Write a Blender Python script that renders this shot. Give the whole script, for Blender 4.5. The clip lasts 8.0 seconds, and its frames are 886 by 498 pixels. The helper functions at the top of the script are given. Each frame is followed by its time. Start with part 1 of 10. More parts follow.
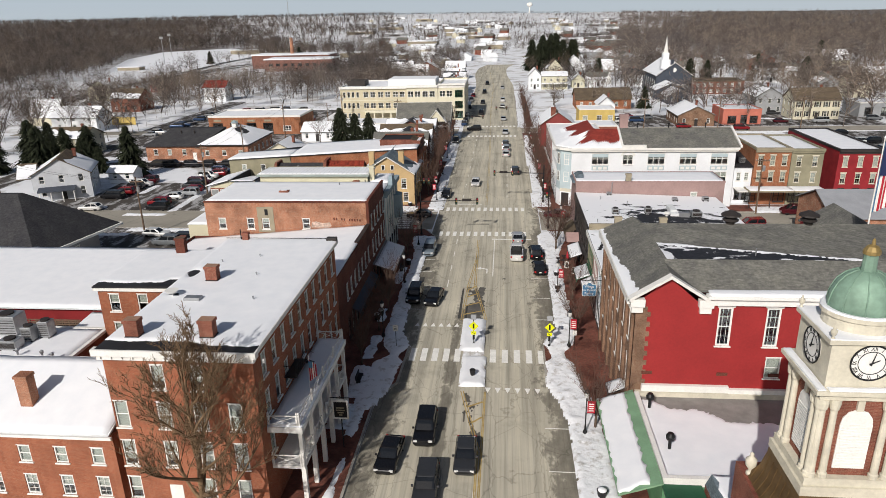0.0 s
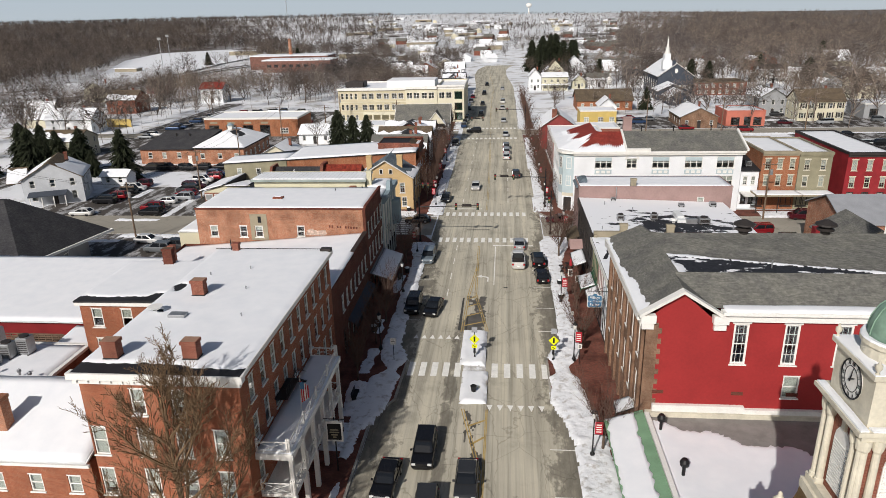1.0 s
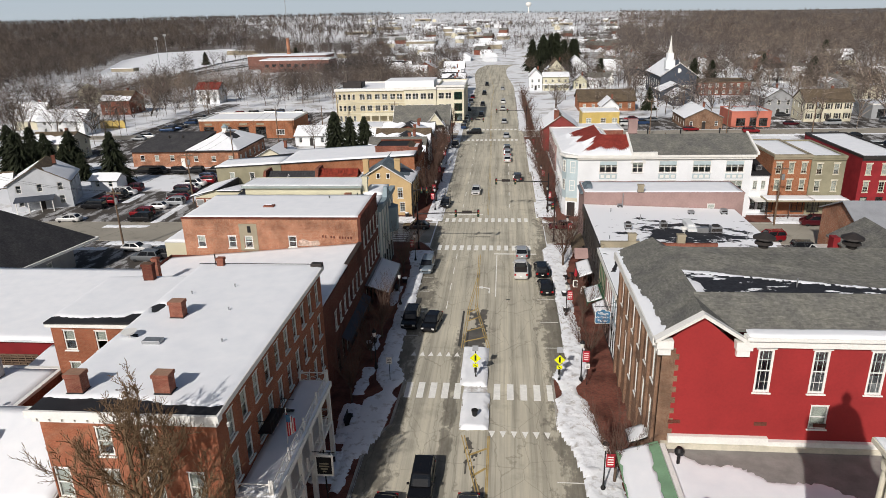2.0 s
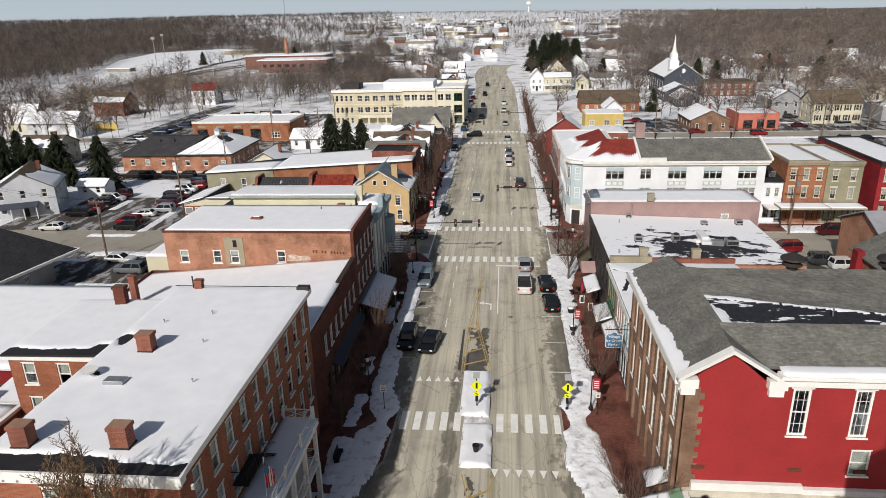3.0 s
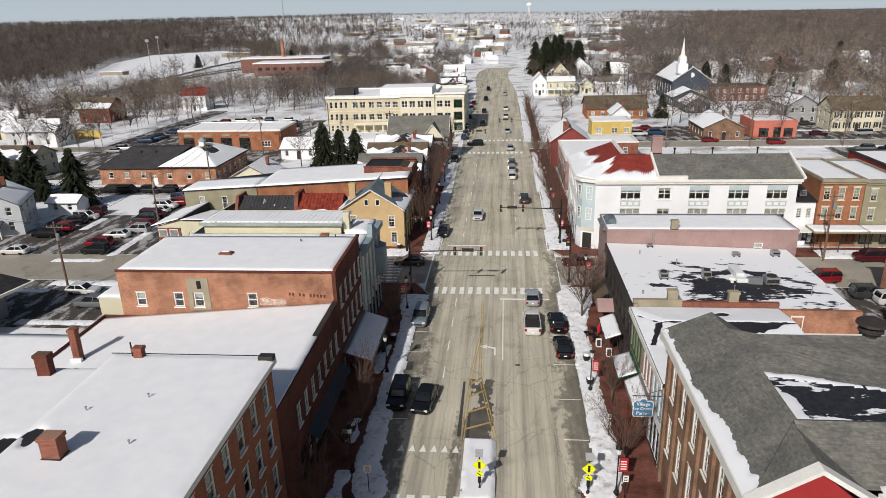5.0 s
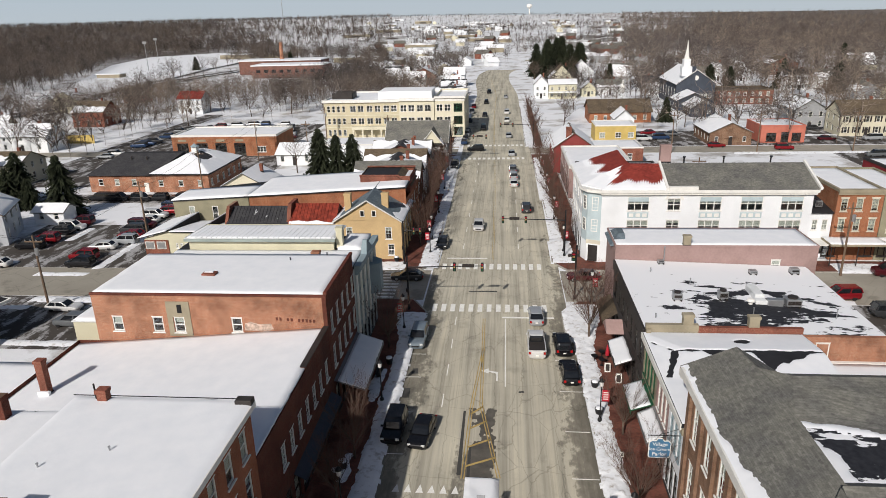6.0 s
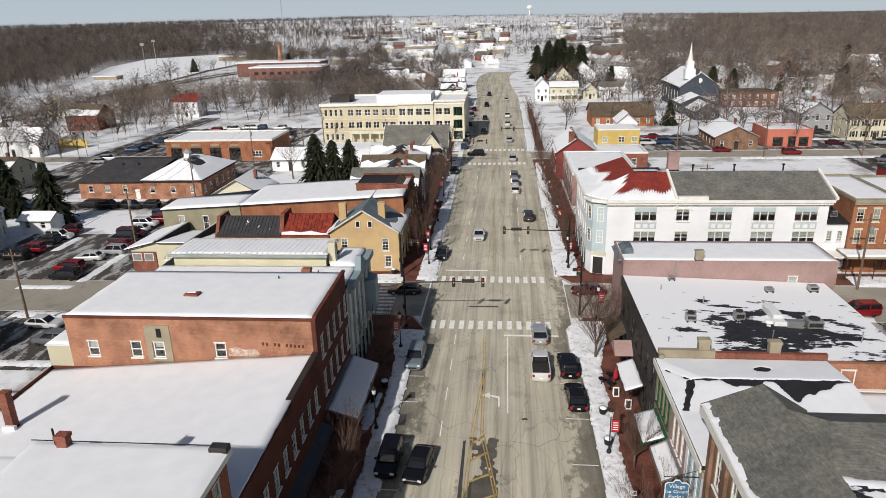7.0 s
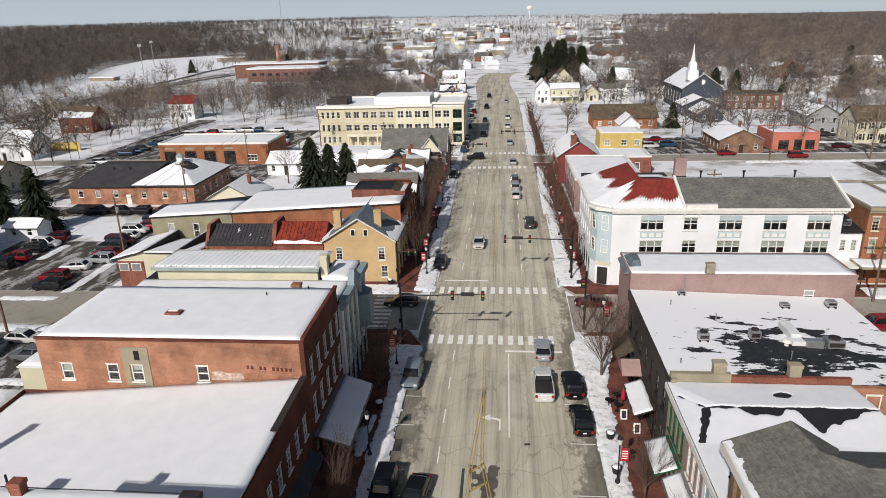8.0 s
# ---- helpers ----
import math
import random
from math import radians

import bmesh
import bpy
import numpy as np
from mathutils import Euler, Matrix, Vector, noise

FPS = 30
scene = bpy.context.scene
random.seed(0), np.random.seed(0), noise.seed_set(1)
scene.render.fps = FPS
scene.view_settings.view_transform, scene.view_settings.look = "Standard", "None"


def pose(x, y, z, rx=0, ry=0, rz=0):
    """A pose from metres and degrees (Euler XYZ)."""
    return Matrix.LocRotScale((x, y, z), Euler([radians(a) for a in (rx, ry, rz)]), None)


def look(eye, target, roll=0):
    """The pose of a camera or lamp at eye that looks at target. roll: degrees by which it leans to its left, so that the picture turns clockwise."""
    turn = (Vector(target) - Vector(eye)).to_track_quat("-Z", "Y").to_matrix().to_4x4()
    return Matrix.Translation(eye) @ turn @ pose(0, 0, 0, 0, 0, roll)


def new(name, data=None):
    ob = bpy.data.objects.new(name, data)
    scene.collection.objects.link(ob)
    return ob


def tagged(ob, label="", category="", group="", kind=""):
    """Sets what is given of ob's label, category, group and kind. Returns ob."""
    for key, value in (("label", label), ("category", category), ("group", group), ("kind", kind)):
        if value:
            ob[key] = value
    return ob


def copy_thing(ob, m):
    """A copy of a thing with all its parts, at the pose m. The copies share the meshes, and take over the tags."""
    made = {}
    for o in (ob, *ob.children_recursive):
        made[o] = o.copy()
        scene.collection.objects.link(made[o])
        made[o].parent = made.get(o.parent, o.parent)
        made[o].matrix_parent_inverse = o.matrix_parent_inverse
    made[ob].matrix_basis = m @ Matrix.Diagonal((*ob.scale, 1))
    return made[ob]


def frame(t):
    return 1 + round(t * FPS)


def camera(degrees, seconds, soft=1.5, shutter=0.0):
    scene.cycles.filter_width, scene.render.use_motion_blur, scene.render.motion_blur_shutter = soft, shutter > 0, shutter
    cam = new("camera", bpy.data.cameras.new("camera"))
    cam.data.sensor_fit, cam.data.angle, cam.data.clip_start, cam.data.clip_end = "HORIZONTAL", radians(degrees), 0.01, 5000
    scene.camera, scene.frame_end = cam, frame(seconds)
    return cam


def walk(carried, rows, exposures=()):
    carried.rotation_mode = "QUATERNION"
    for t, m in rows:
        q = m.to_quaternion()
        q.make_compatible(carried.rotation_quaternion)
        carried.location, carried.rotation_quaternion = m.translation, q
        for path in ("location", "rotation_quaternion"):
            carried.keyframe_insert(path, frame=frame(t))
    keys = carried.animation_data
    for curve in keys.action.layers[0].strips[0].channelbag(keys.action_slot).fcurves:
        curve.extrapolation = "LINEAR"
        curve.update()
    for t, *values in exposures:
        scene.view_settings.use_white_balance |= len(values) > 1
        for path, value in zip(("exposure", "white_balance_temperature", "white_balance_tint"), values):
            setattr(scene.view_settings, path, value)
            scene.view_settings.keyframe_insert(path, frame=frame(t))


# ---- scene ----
cam = camera(66.9, 8.0, soft=0.6)
PATH = [
    (0.0, 3.223, -0.322, 35.409, 5.55, -19.47, -1.34),
    (0.5, 3.092, 1.097, 35.379, 5.52, -19.42, -1.37),
    (1.0, 2.952, 2.792, 35.345, 5.51, -19.42, -1.40),
    (1.5, 2.805, 4.821, 35.316, 5.50, -19.45, -1.43),
    (3.0, 2.341, 12.524, 35.319, 5.51, -19.54, -1.49),
    (3.5, 2.185, 15.355, 35.361, 5.52, -19.54, -1.51),
    (4.0, 2.033, 18.172, 35.425, 5.53, -19.52, -1.53),
    (4.5, 1.885, 20.908, 35.507, 5.54, -19.49, -1.54),
    (6.0, 1.488, 28.326, 35.810, 5.58, -19.34, -1.58),
    (6.5, 1.378, 30.536, 35.901, 5.58, -19.29, -1.59),
    (7.0, 1.282, 32.636, 35.968, 5.59, -19.25, -1.60),
    (7.5, 1.203, 34.621, 35.997, 5.58, -19.22, -1.60),
    (8.0, 1.142, 36.446, 35.971, 5.57, -19.20, -1.61),
]
walk(cam, [(t, pose(x, y, z, 0, 0, yaw) @ pose(0, 0, 0, 90 + pitch) @ pose(0, 0, 0, 0, 0, roll)) for t, x, y, z, yaw, pitch, roll in PATH])

# ---- light ----
scene.view_settings.exposure = -0.04
SUN_EL, SUN_FROM = 34.5, (-0.34, -0.94)          # height in degrees; the way towards the sun on the plan
world = bpy.data.worlds.new("sky")
world.use_nodes = True
scene.world = world
sky = world.node_tree.nodes.new("ShaderNodeTexSky")
sky.sky_type, sky.sun_disc = "NISHITA", False
sky.sun_elevation, sky.sun_rotation = radians(SUN_EL), math.atan2(SUN_FROM[0], SUN_FROM[1])
sky.air_density, sky.dust_density, sky.ozone_density = 1.0, 2.2, 1.0
back = world.node_tree.nodes["Background"]
back.inputs["Strength"].default_value = 0.054
world.node_tree.links.new(sky.outputs["Color"], back.inputs["Color"])
sun = new("sun", bpy.data.lights.new("sun", "SUN"))
sun.data.energy, sun.data.angle, sun.data.color = 4.0, radians(0.6), (1.0, 0.945, 0.89)
ce = math.cos(radians(SUN_EL))
sun.matrix_world = look((0, 0, 80), (-SUN_FROM[0] * ce, -SUN_FROM[1] * ce, 80 - math.sin(radians(SUN_EL))))

# ---- materials ----
class Nodes:
    def __init__(self, name):
        self.m = bpy.data.materials.new(name)
        self.m.use_nodes = True
        self.t = self.m.node_tree
        self.b = self.t.nodes["Principled BSDF"]

    def add(self, kind, **values):
        n = self.t.nodes.new("ShaderNode" + kind)
        for k, v in values.items():
            if k in n.inputs:
                n.inputs[k].default_value = v
            else:
                setattr(n, k, v)
        return n

    def link(self, a, b):
        self.t.links.new(a, b)

    def place(self, sx=1.0, sy=1.0, sz=1.0):
        g = self.add("NewGeometry")
        m = self.add("Mapping")
        m.inputs["Scale"].default_value = (sx, sy, sz)
        self.link(g.outputs["Position"], m.inputs["Vector"])
        return m.outputs["Vector"]

    def noise(self, scale, detail=4.0, vec=None, rough=0.55):
        n = self.add("TexNoise", Scale=scale, Detail=detail, Roughness=rough)
        self.link(vec if vec is not None else self.place(), n.inputs["Vector"])
        return n.outputs["Fac"]

    def ramp(self, fac, stops):
        r = self.add("ValToRGB")
        e = r.color_ramp.elements
        while len(e) < len(stops):
            e.new(0.5)
        for k, (p, c) in enumerate(stops):
            e[k].position = p
            e[k].color = (*c, 1) if len(c) == 3 else c
        self.link(fac, r.inputs["Fac"])
        return r.outputs["Color"]

    def mix(self, fac, a, b, mode="MIX"):
        n = self.add("Mix", data_type="RGBA", blend_type=mode)
        for sock, v in ((n.inputs["Factor"], fac), (n.inputs[6], a), (n.inputs[7], b)):
            if isinstance(v, (int, float)):
                sock.default_value = v
            elif isinstance(v, tuple):
                sock.default_value = (*v, 1)
            else:
                self.link(v, sock)
        return n.outputs[2]

    def math(self, op, a, b=0.0):
        n = self.add("Math", operation=op)
        for sock, v in ((n.inputs[0], a), (n.inputs[1], b)):
            if isinstance(v, (int, float)):
                sock.default_value = v
            else:
                self.link(v, sock)
        return n.outputs[0]

    def bump(self, fac, strength, distance=0.02):
        n = self.add("Bump", Strength=strength, Distance=distance)
        self.link(fac, n.inputs["Height"])
        self.link(n.outputs["Normal"], self.b.inputs["Normal"])

    def done(self, colour, rough=0.8, metal=0.0, spec=0.3):
        if isinstance(colour, tuple):
            self.b.inputs["Base Color"].default_value = (*colour, 1)
        else:
            self.link(colour, self.b.inputs["Base Color"])
        self.b.inputs["Roughness"].default_value = rough
        self.b.inputs["Metallic"].default_value = metal
        self.b.inputs["Specular IOR Level"].default_value = spec
        return self.m


def shade(c, k):
    return tuple(v * k for v in c)


def paint(name, c, rough=0.7, var=0.22, scale=0.6, fine=9.0, metal=0.0, spec=0.3, relief=0.15):
    """A plain surface with broad and fine variation."""
    n = Nodes(name)
    broad = n.ramp(n.noise(scale), [(0.3, shade(c, 1 - var)), (0.7, shade(c, 1 + var))])
    speck = n.ramp(n.noise(fine, 5.0), [(0.3, (0.8, 0.8, 0.8)), (0.7, (1.0, 1.0, 1.0))])
    col = n.mix(0.6, broad, speck, "MULTIPLY")
    if relief:
        n.bump(n.noise(fine * 3, 3.0), relief)
    return n.done(col, rough, metal, spec)


def brick_mat(name, c1, c2, mortar, stain=0.35, rough=0.9, paving=False):
    """Brickwork in courses, 21 by 7.5 cm, with sooty and pale patches."""
    n = Nodes(name)
    g = n.add("NewGeometry")
    sep = n.add("SeparateXYZ")
    n.link(g.outputs["Position"], sep.inputs[0])
    u = n.math("ADD", sep.outputs["X"], sep.outputs["Y"])
    com = n.add("CombineXYZ")
    n.link(sep.outputs["X"] if paving else u, com.inputs["X"])
    n.link(sep.outputs["Y"] if paving else sep.outputs["Z"], com.inputs["Y"])
    b = n.add("TexBrick", Scale=1.0)
    b.inputs["Color1"].default_value, b.inputs["Color2"].default_value = (*c1, 1), (*c2, 1)
    b.inputs["Mortar"].default_value = (*mortar, 1)
    b.inputs["Mortar Size"].default_value = 0.006
    b.inputs["Brick Width"].default_value, b.inputs["Row Height"].default_value = 0.21, 0.075
    n.link(com.outputs[0], b.inputs["Vector"])
    patch = n.ramp(n.noise(0.45, 6.0), [(0.35, (1 - stain,) * 3), (0.55, (1.0, 1.0, 1.0)), (0.75, (1.0 + stain * 0.35,) * 3)])
    streak = n.ramp(n.noise(1.0, 4.0, n.place(2.2, 2.2, 0.25)), [(0.3, (0.78, 0.76, 0.75)), (0.6, (1.0, 1.0, 1.0))])
    col = n.mix(1.0, b.outputs["Color"], patch, "MULTIPLY")
    col = n.mix(0.7, col, streak, "MULTIPLY")
    col = n.mix(0.45, col, n.ramp(n.noise(14.0, 2.0), [(0.3, (0.6, 0.6, 0.6)), (0.7, (1.2, 1.15, 1.1))]), "MULTIPLY")
    n.bump(b.outputs["Fac"], 0.3, 0.01)
    return n.done(col, rough, 0, 0.2)


def rows_mat(name, c, row=0.05, length=0.35, axis="z", var=0.16):
    """Shingles or clapboards: faint courses with uneven pieces."""
    n = Nodes(name)
    g = n.add("NewGeometry")
    sep = n.add("SeparateXYZ")
    n.link(g.outputs["Position"], sep.inputs[0])
    com = n.add("CombineXYZ")
    n.link(n.math("ADD", sep.outputs["X"], sep.outputs["Y"]), com.inputs["X"])
    n.link(sep.outputs["Z"] if axis == "z" else sep.outputs["Y"], com.inputs["Y"])
    b = n.add("TexBrick", Scale=1.0)
    b.inputs["Color1"].default_value, b.inputs["Color2"].default_value = (*shade(c, 1 - var), 1), (*shade(c, 1 + var), 1)
    b.inputs["Mortar"].default_value = (*shade(c, 0.8), 1)
    b.inputs["Mortar Size"].default_value = row * 0.06
    b.inputs["Brick Width"].default_value, b.inputs["Row Height"].default_value = length, row
    n.link(com.outputs[0], b.inputs["Vector"])
    col = n.mix(1.0, b.outputs["Color"], n.ramp(n.noise(0.5, 6.0), [(0.3, (0.74, 0.74, 0.77)), (0.7, (1.15, 1.14, 1.08))]), "MULTIPLY")
    col = n.mix(0.8, col, n.ramp(n.noise(3.2, 6.0, None, 0.7), [(0.36, (0.68, 0.68, 0.68)), (0.64, (1.22, 1.22, 1.2))]), "MULTIPLY")
    n.bump(b.outputs["Fac"], 0.25, 0.015)
    return n.done(col, 0.9, 0, 0.2)


def snow_mat(name, dirt=0.0):
    n = Nodes(name)
    clean = n.ramp(n.noise(0.7, 6.0), [(0.3, (0.77, 0.79, 0.82)), (0.7, (0.84, 0.85, 0.87))])
    col = clean
    if dirt:
        spots = n.ramp(n.noise(1.6, 8.0), [(0.62 - dirt, (0, 0, 0)), (0.78 - dirt * 0.5, (1, 1, 1))])
        col = n.mix(n.math("MULTIPLY", spots, 0.75), clean, (0.30, 0.26, 0.22))
    n.bump(n.noise(3.2 if dirt else 2.2, 8.0), 0.4 if dirt else 0.16, 0.1 if dirt else 0.06)
    return n.done(col, 0.75, 0, 0.25)


SNOW = snow_mat("snow")
SNOW_DIRTY = snow_mat("dirty_snow", 0.085)


def ground_snow():
    """Snow cover with thin places where dead grass shows."""
    n = Nodes("ground_snow")
    base = n.ramp(n.noise(0.03, 8.0), [(0.3, (0.70, 0.72, 0.75)), (0.65, (0.82, 0.83, 0.85))])
    thin = n.ramp(n.noise(0.09, 9.0, rough=0.65), [(0.5, (0, 0, 0)), (0.62, (1, 1, 1))])
    grass = n.ramp(n.noise(1.5, 5.0), [(0.3, (0.10, 0.075, 0.045)), (0.7, (0.24, 0.19, 0.12))])
    col = n.mix(n.math("MULTIPLY", thin, 0.62), base, grass)
    g = n.add("NewGeometry")
    sep = n.add("SeparateXYZ")
    n.link(g.outputs["Position"], sep.inputs[0])
    ratio = n.math("DIVIDE", sep.outputs["X"], n.math("MAXIMUM", sep.outputs["Y"], 200.0))
    sway = n.math("MULTIPLY", n.math("SUBTRACT", n.noise(0.006, 4.0), 0.5), 0.3)
    westw = n.ramp(n.math("ADD", n.math("ADD", ratio, sway), 1.0), [(0.56, (1, 1, 1)), (0.66, (0, 0, 0))])
    eastw = n.ramp(n.math("ADD", ratio, sway), [(0.16, (0, 0, 0)), (0.26, (1, 1, 1))])
    deep = n.ramp(n.math("DIVIDE", sep.outputs["Y"], 1000.0), [(0.42, (0, 0, 0)), (0.72, (1, 1, 1))])
    litter = n.ramp(n.noise(0.08, 8.0), [(0.35, (0.075, 0.06, 0.05)), (0.56, (0.125, 0.103, 0.088)), (0.68, (0.4, 0.39, 0.39))])
    wood = n.math("MULTIPLY", n.math("MAXIMUM", westw, eastw), deep)
    col = n.mix(wood, col, litter)
    n.bump(n.noise(1.2, 6.0), 0.4, 0.1)
    return n.done(col, 0.85, 0, 0.2)


def asphalt(name, c, wet=0.3, tracks=True, salt=0.3, slush=0.0):
    n = Nodes(name)
    broad = n.ramp(n.noise(0.12, 7.0), [(0.3, shade(c, 0.86)), (0.7, shade(c, 1.12))])
    col = broad
    if tracks:
        lanes = n.mix(1.0, n.ramp(n.noise(1.0, 6.0, n.place(0.75, 0.022, 1), 0.62), [(0.34, (0.5, 0.5, 0.5)), (0.5, (0.9, 0.9, 0.9)), (0.68, (1.14, 1.13, 1.1))]), n.ramp(n.noise(1.0, 3.0, n.place(4.5, 0.06, 1)), [(0.36, (0.78, 0.78, 0.78)), (0.5, (1, 1, 1))]), "MULTIPLY")
        col = n.mix(0.8, col, lanes, "MULTIPLY")
    crack = n.add("TexVoronoi", feature="DISTANCE_TO_EDGE", Scale=0.16)
    wob = n.add("TexNoise", Scale=0.7, Detail=5.0)
    n.link(n.place(), wob.inputs["Vector"])
    mixv = n.mix(0.35, n.place(), wob.outputs["Color"], "ADD")
    n.link(mixv, crack.inputs["Vector"])
    line = n.ramp(crack.outputs["Distance"], [(0.0, (0.62, 0.62, 0.62)), (0.008, (1, 1, 1))])
    col = n.mix(0.7, col, line, "MULTIPLY")
    damp = n.ramp(n.noise(0.22, 8.0, rough=0.62), [(0.56, (1, 1, 1)), (0.66, (0.5, 0.5, 0.5))])
    col = n.mix(wet, col, damp, "MULTIPLY")
    col = n.mix(salt, col, n.ramp(n.noise(30.0, 3.0), [(0.3, (0.7, 0.7, 0.7)), (0.7, (1.2, 1.2, 1.18))]), "MULTIPLY")
    if tracks:
        pos = n.add("SeparateXYZ")
        n.link(n.place(), pos.inputs[0])
        near = n.math("SUBTRACT", 1.0, n.ramp(n.math("DIVIDE", pos.outputs["Y"], 400.0), [(0.25, (0, 0, 0)), (0.31, (0.55, 0.55, 0.55))]))
        side = n.math("ABSOLUTE", n.math("SUBTRACT", pos.outputs["X"], 0.2))
        gutter = n.ramp(n.math("DIVIDE", side, 10.0), [(0.5, (0, 0, 0)), (0.7, (0.36, 0.36, 0.36)), (0.9, (0.72, 0.72, 0.72))])
        strip_ = n.ramp(n.math("ABSOLUTE", n.math("ADD", pos.outputs["X"], 2.3)), [(0.35, (0.5, 0.5, 0.5)), (1.0, (0, 0, 0))])
        along_ = n.ramp(n.math("DIVIDE", pos.outputs["Y"], 100.0), [(0.2, (0.6, 0.6, 0.6)), (0.45, (1, 1, 1)), (0.74, (1, 1, 1)), (0.86, (0, 0, 0))])
        soak = n.math("ADD", n.math("MULTIPLY", gutter, near), n.math("MULTIPLY", strip_, along_))
        mottle = n.math("ADD", n.math("MULTIPLY", n.noise(0.55, 9.0, n.place(1.0, 0.4, 1), 0.68), 0.75), n.math("MULTIPLY", n.noise(2.4, 5.0, n.place(1.0, 0.6, 1)), 0.25))
        mask = n.ramp(n.math("ADD", mottle, n.math("MULTIPLY", soak, 0.5)), [(0.66, (0, 0, 0)), (0.72, (0.75, 0.75, 0.75)), (0.86, (1, 1, 1))])
        col = n.mix(n.math("MULTIPLY", mask, 0.8), col, (0.1, 0.09, 0.072))
        seam = n.add("TexVoronoi", feature="DISTANCE_TO_EDGE", Scale=0.5)
        n.link(n.mix(0.5, n.place(0.6, 0.16, 1), wob.outputs["Color"], "ADD"), seam.inputs["Vector"])
        col = n.mix(0.55, col, n.ramp(seam.outputs["Distance"], [(0.0, (0.45, 0.44, 0.42)), (0.012, (1, 1, 1))]), "MULTIPLY")
    if slush:
        ruts = n.math("ADD", n.noise(0.5, 7.0, n.place(1.0, 0.35, 1), 0.6), n.math("MULTIPLY", n.noise(2.6, 4.0), 0.25))
        col = n.mix(n.math("MULTIPLY", n.ramp(ruts, [(0.62, (0, 0, 0)), (0.7, (1, 1, 1))]), slush), col, (0.66, 0.66, 0.67))
    n.bump(n.noise(40.0, 3.0), 0.2, 0.01)
    return n.done(col, 0.85, 0, 0.3)


def melt_mat(name, lean, scale=0.42):
    """Black roofing felt from which the snow has half melted."""
    n = Nodes(name)
    g = n.add("NewGeometry")
    sep = n.add("SeparateXYZ")
    n.link(g.outputs["Position"], sep.inputs[0])
    lx, ly, lk, rx, ry = lean
    dx = n.math("DIVIDE", n.math("SUBTRACT", sep.outputs["X"], lx), rx)
    dy = n.math("DIVIDE", n.math("SUBTRACT", sep.outputs["Y"], ly), ry)
    far = n.math("SQRT", n.math("ADD", n.math("MULTIPLY", dx, dx), n.math("MULTIPLY", dy, dy)))
    field = n.math("ADD", n.math("MULTIPLY", n.noise(scale, 9.0, n.place(1.0, 2.3, 1.0), 0.62), 1.3), n.math("MULTIPLY", far, lk))
    mask = n.ramp(field, [(0.83, (0, 0, 0)), (0.85, (1, 1, 1))])
    felt = n.ramp(n.noise(3.0, 5.0), [(0.3, (0.012, 0.013, 0.017)), (0.7, (0.035, 0.036, 0.042))])
    col = n.mix(mask, felt, (0.84, 0.85, 0.87))
    n.bump(mask, 0.5, 0.06)
    return n.done(col, 0.7, 0, 0.3)


def glass_mat():
    n = Nodes("window_glass")
    out = n.t.nodes["Material Output"]
    see = n.add("BsdfTransparent")
    see.inputs["Color"].default_value = (0.85, 0.88, 0.88, 1)
    shine = n.add("BsdfGlossy", Roughness=0.04)
    m = n.add("MixShader")
    m.inputs[0].default_value = 0.1
    n.link(see.outputs[0], m.inputs[1])
    n.link(shine.outputs[0], m.inputs[2])
    n.link(m.outputs[0], out.inputs["Surface"])
    return n.m


GLASS = glass_mat()
HOTEL_BRICK = brick_mat("orange_brick", (0.37, 0.125, 0.065), (0.29, 0.09, 0.048), (0.38, 0.24, 0.16), 0.22)
RED_BRICK = brick_mat("red_brick", (0.27, 0.095, 0.065), (0.20, 0.065, 0.046), (0.33, 0.2, 0.14))
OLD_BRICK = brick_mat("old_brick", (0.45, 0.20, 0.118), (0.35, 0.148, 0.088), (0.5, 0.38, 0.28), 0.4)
BROWN_BRICK = brick_mat("brown_brick", (0.26, 0.155, 0.10), (0.20, 0.11, 0.07), (0.36, 0.27, 0.2))
# dark brick; on the old block's east front its depth also stands for shade
DARK_AND_SHADED_BRICK = brick_mat("dark_and_shaded_brick", (0.16, 0.045, 0.03), (0.11, 0.03, 0.022), (0.16, 0.1, 0.07))
ORANGE_BRICK = brick_mat("bright_brick", (0.38, 0.15, 0.075), (0.31, 0.115, 0.06), (0.38, 0.24, 0.15), 0.25)
RED_PAINT = paint("red_painted_brick", (0.31, 0.026, 0.026), 0.75, 0.12, 0.35, 6.0)
CRIMSON = paint("crimson_painted_brick", (0.26, 0.02, 0.025), 0.75, 0.18)
PINK = paint("pink_painted_brick", (0.34, 0.232, 0.215), 0.85, 0.12, 0.4, 4.0)
WHITE = paint("white_paint", (0.80, 0.79, 0.75), 0.55, 0.06, 0.8)
WHITE_WALL = paint("white_painted_wall", (0.79, 0.81, 0.83), 0.75, 0.07, 0.3)
CREAM = paint("cream_wall", (0.56, 0.50, 0.35), 0.8, 0.1, 0.2)
PALE_CREAM = paint("pale_cream_wall", (0.64, 0.60, 0.46), 0.8, 0.1, 0.2)
YELLOW = paint("ochre_painted_wall", (0.54, 0.385, 0.2), 0.8, 0.1, 0.5)
PALE_YELLOW = paint("pale_yellow_render", (0.60, 0.57, 0.42), 0.85, 0.1, 0.4)
BRIGHT_YELLOW = paint("bright_yellow_wall", (0.58, 0.43, 0.14), 0.8, 0.1)
OLIVE = paint("olive_wall", (0.27, 0.25, 0.17), 0.85, 0.15)
GREY_WALL = paint("grey_siding", (0.32, 0.33, 0.34), 0.8, 0.1)
SLATE_BLUE = paint("slate_blue_siding", (0.055, 0.065, 0.085), 0.75, 0.15)
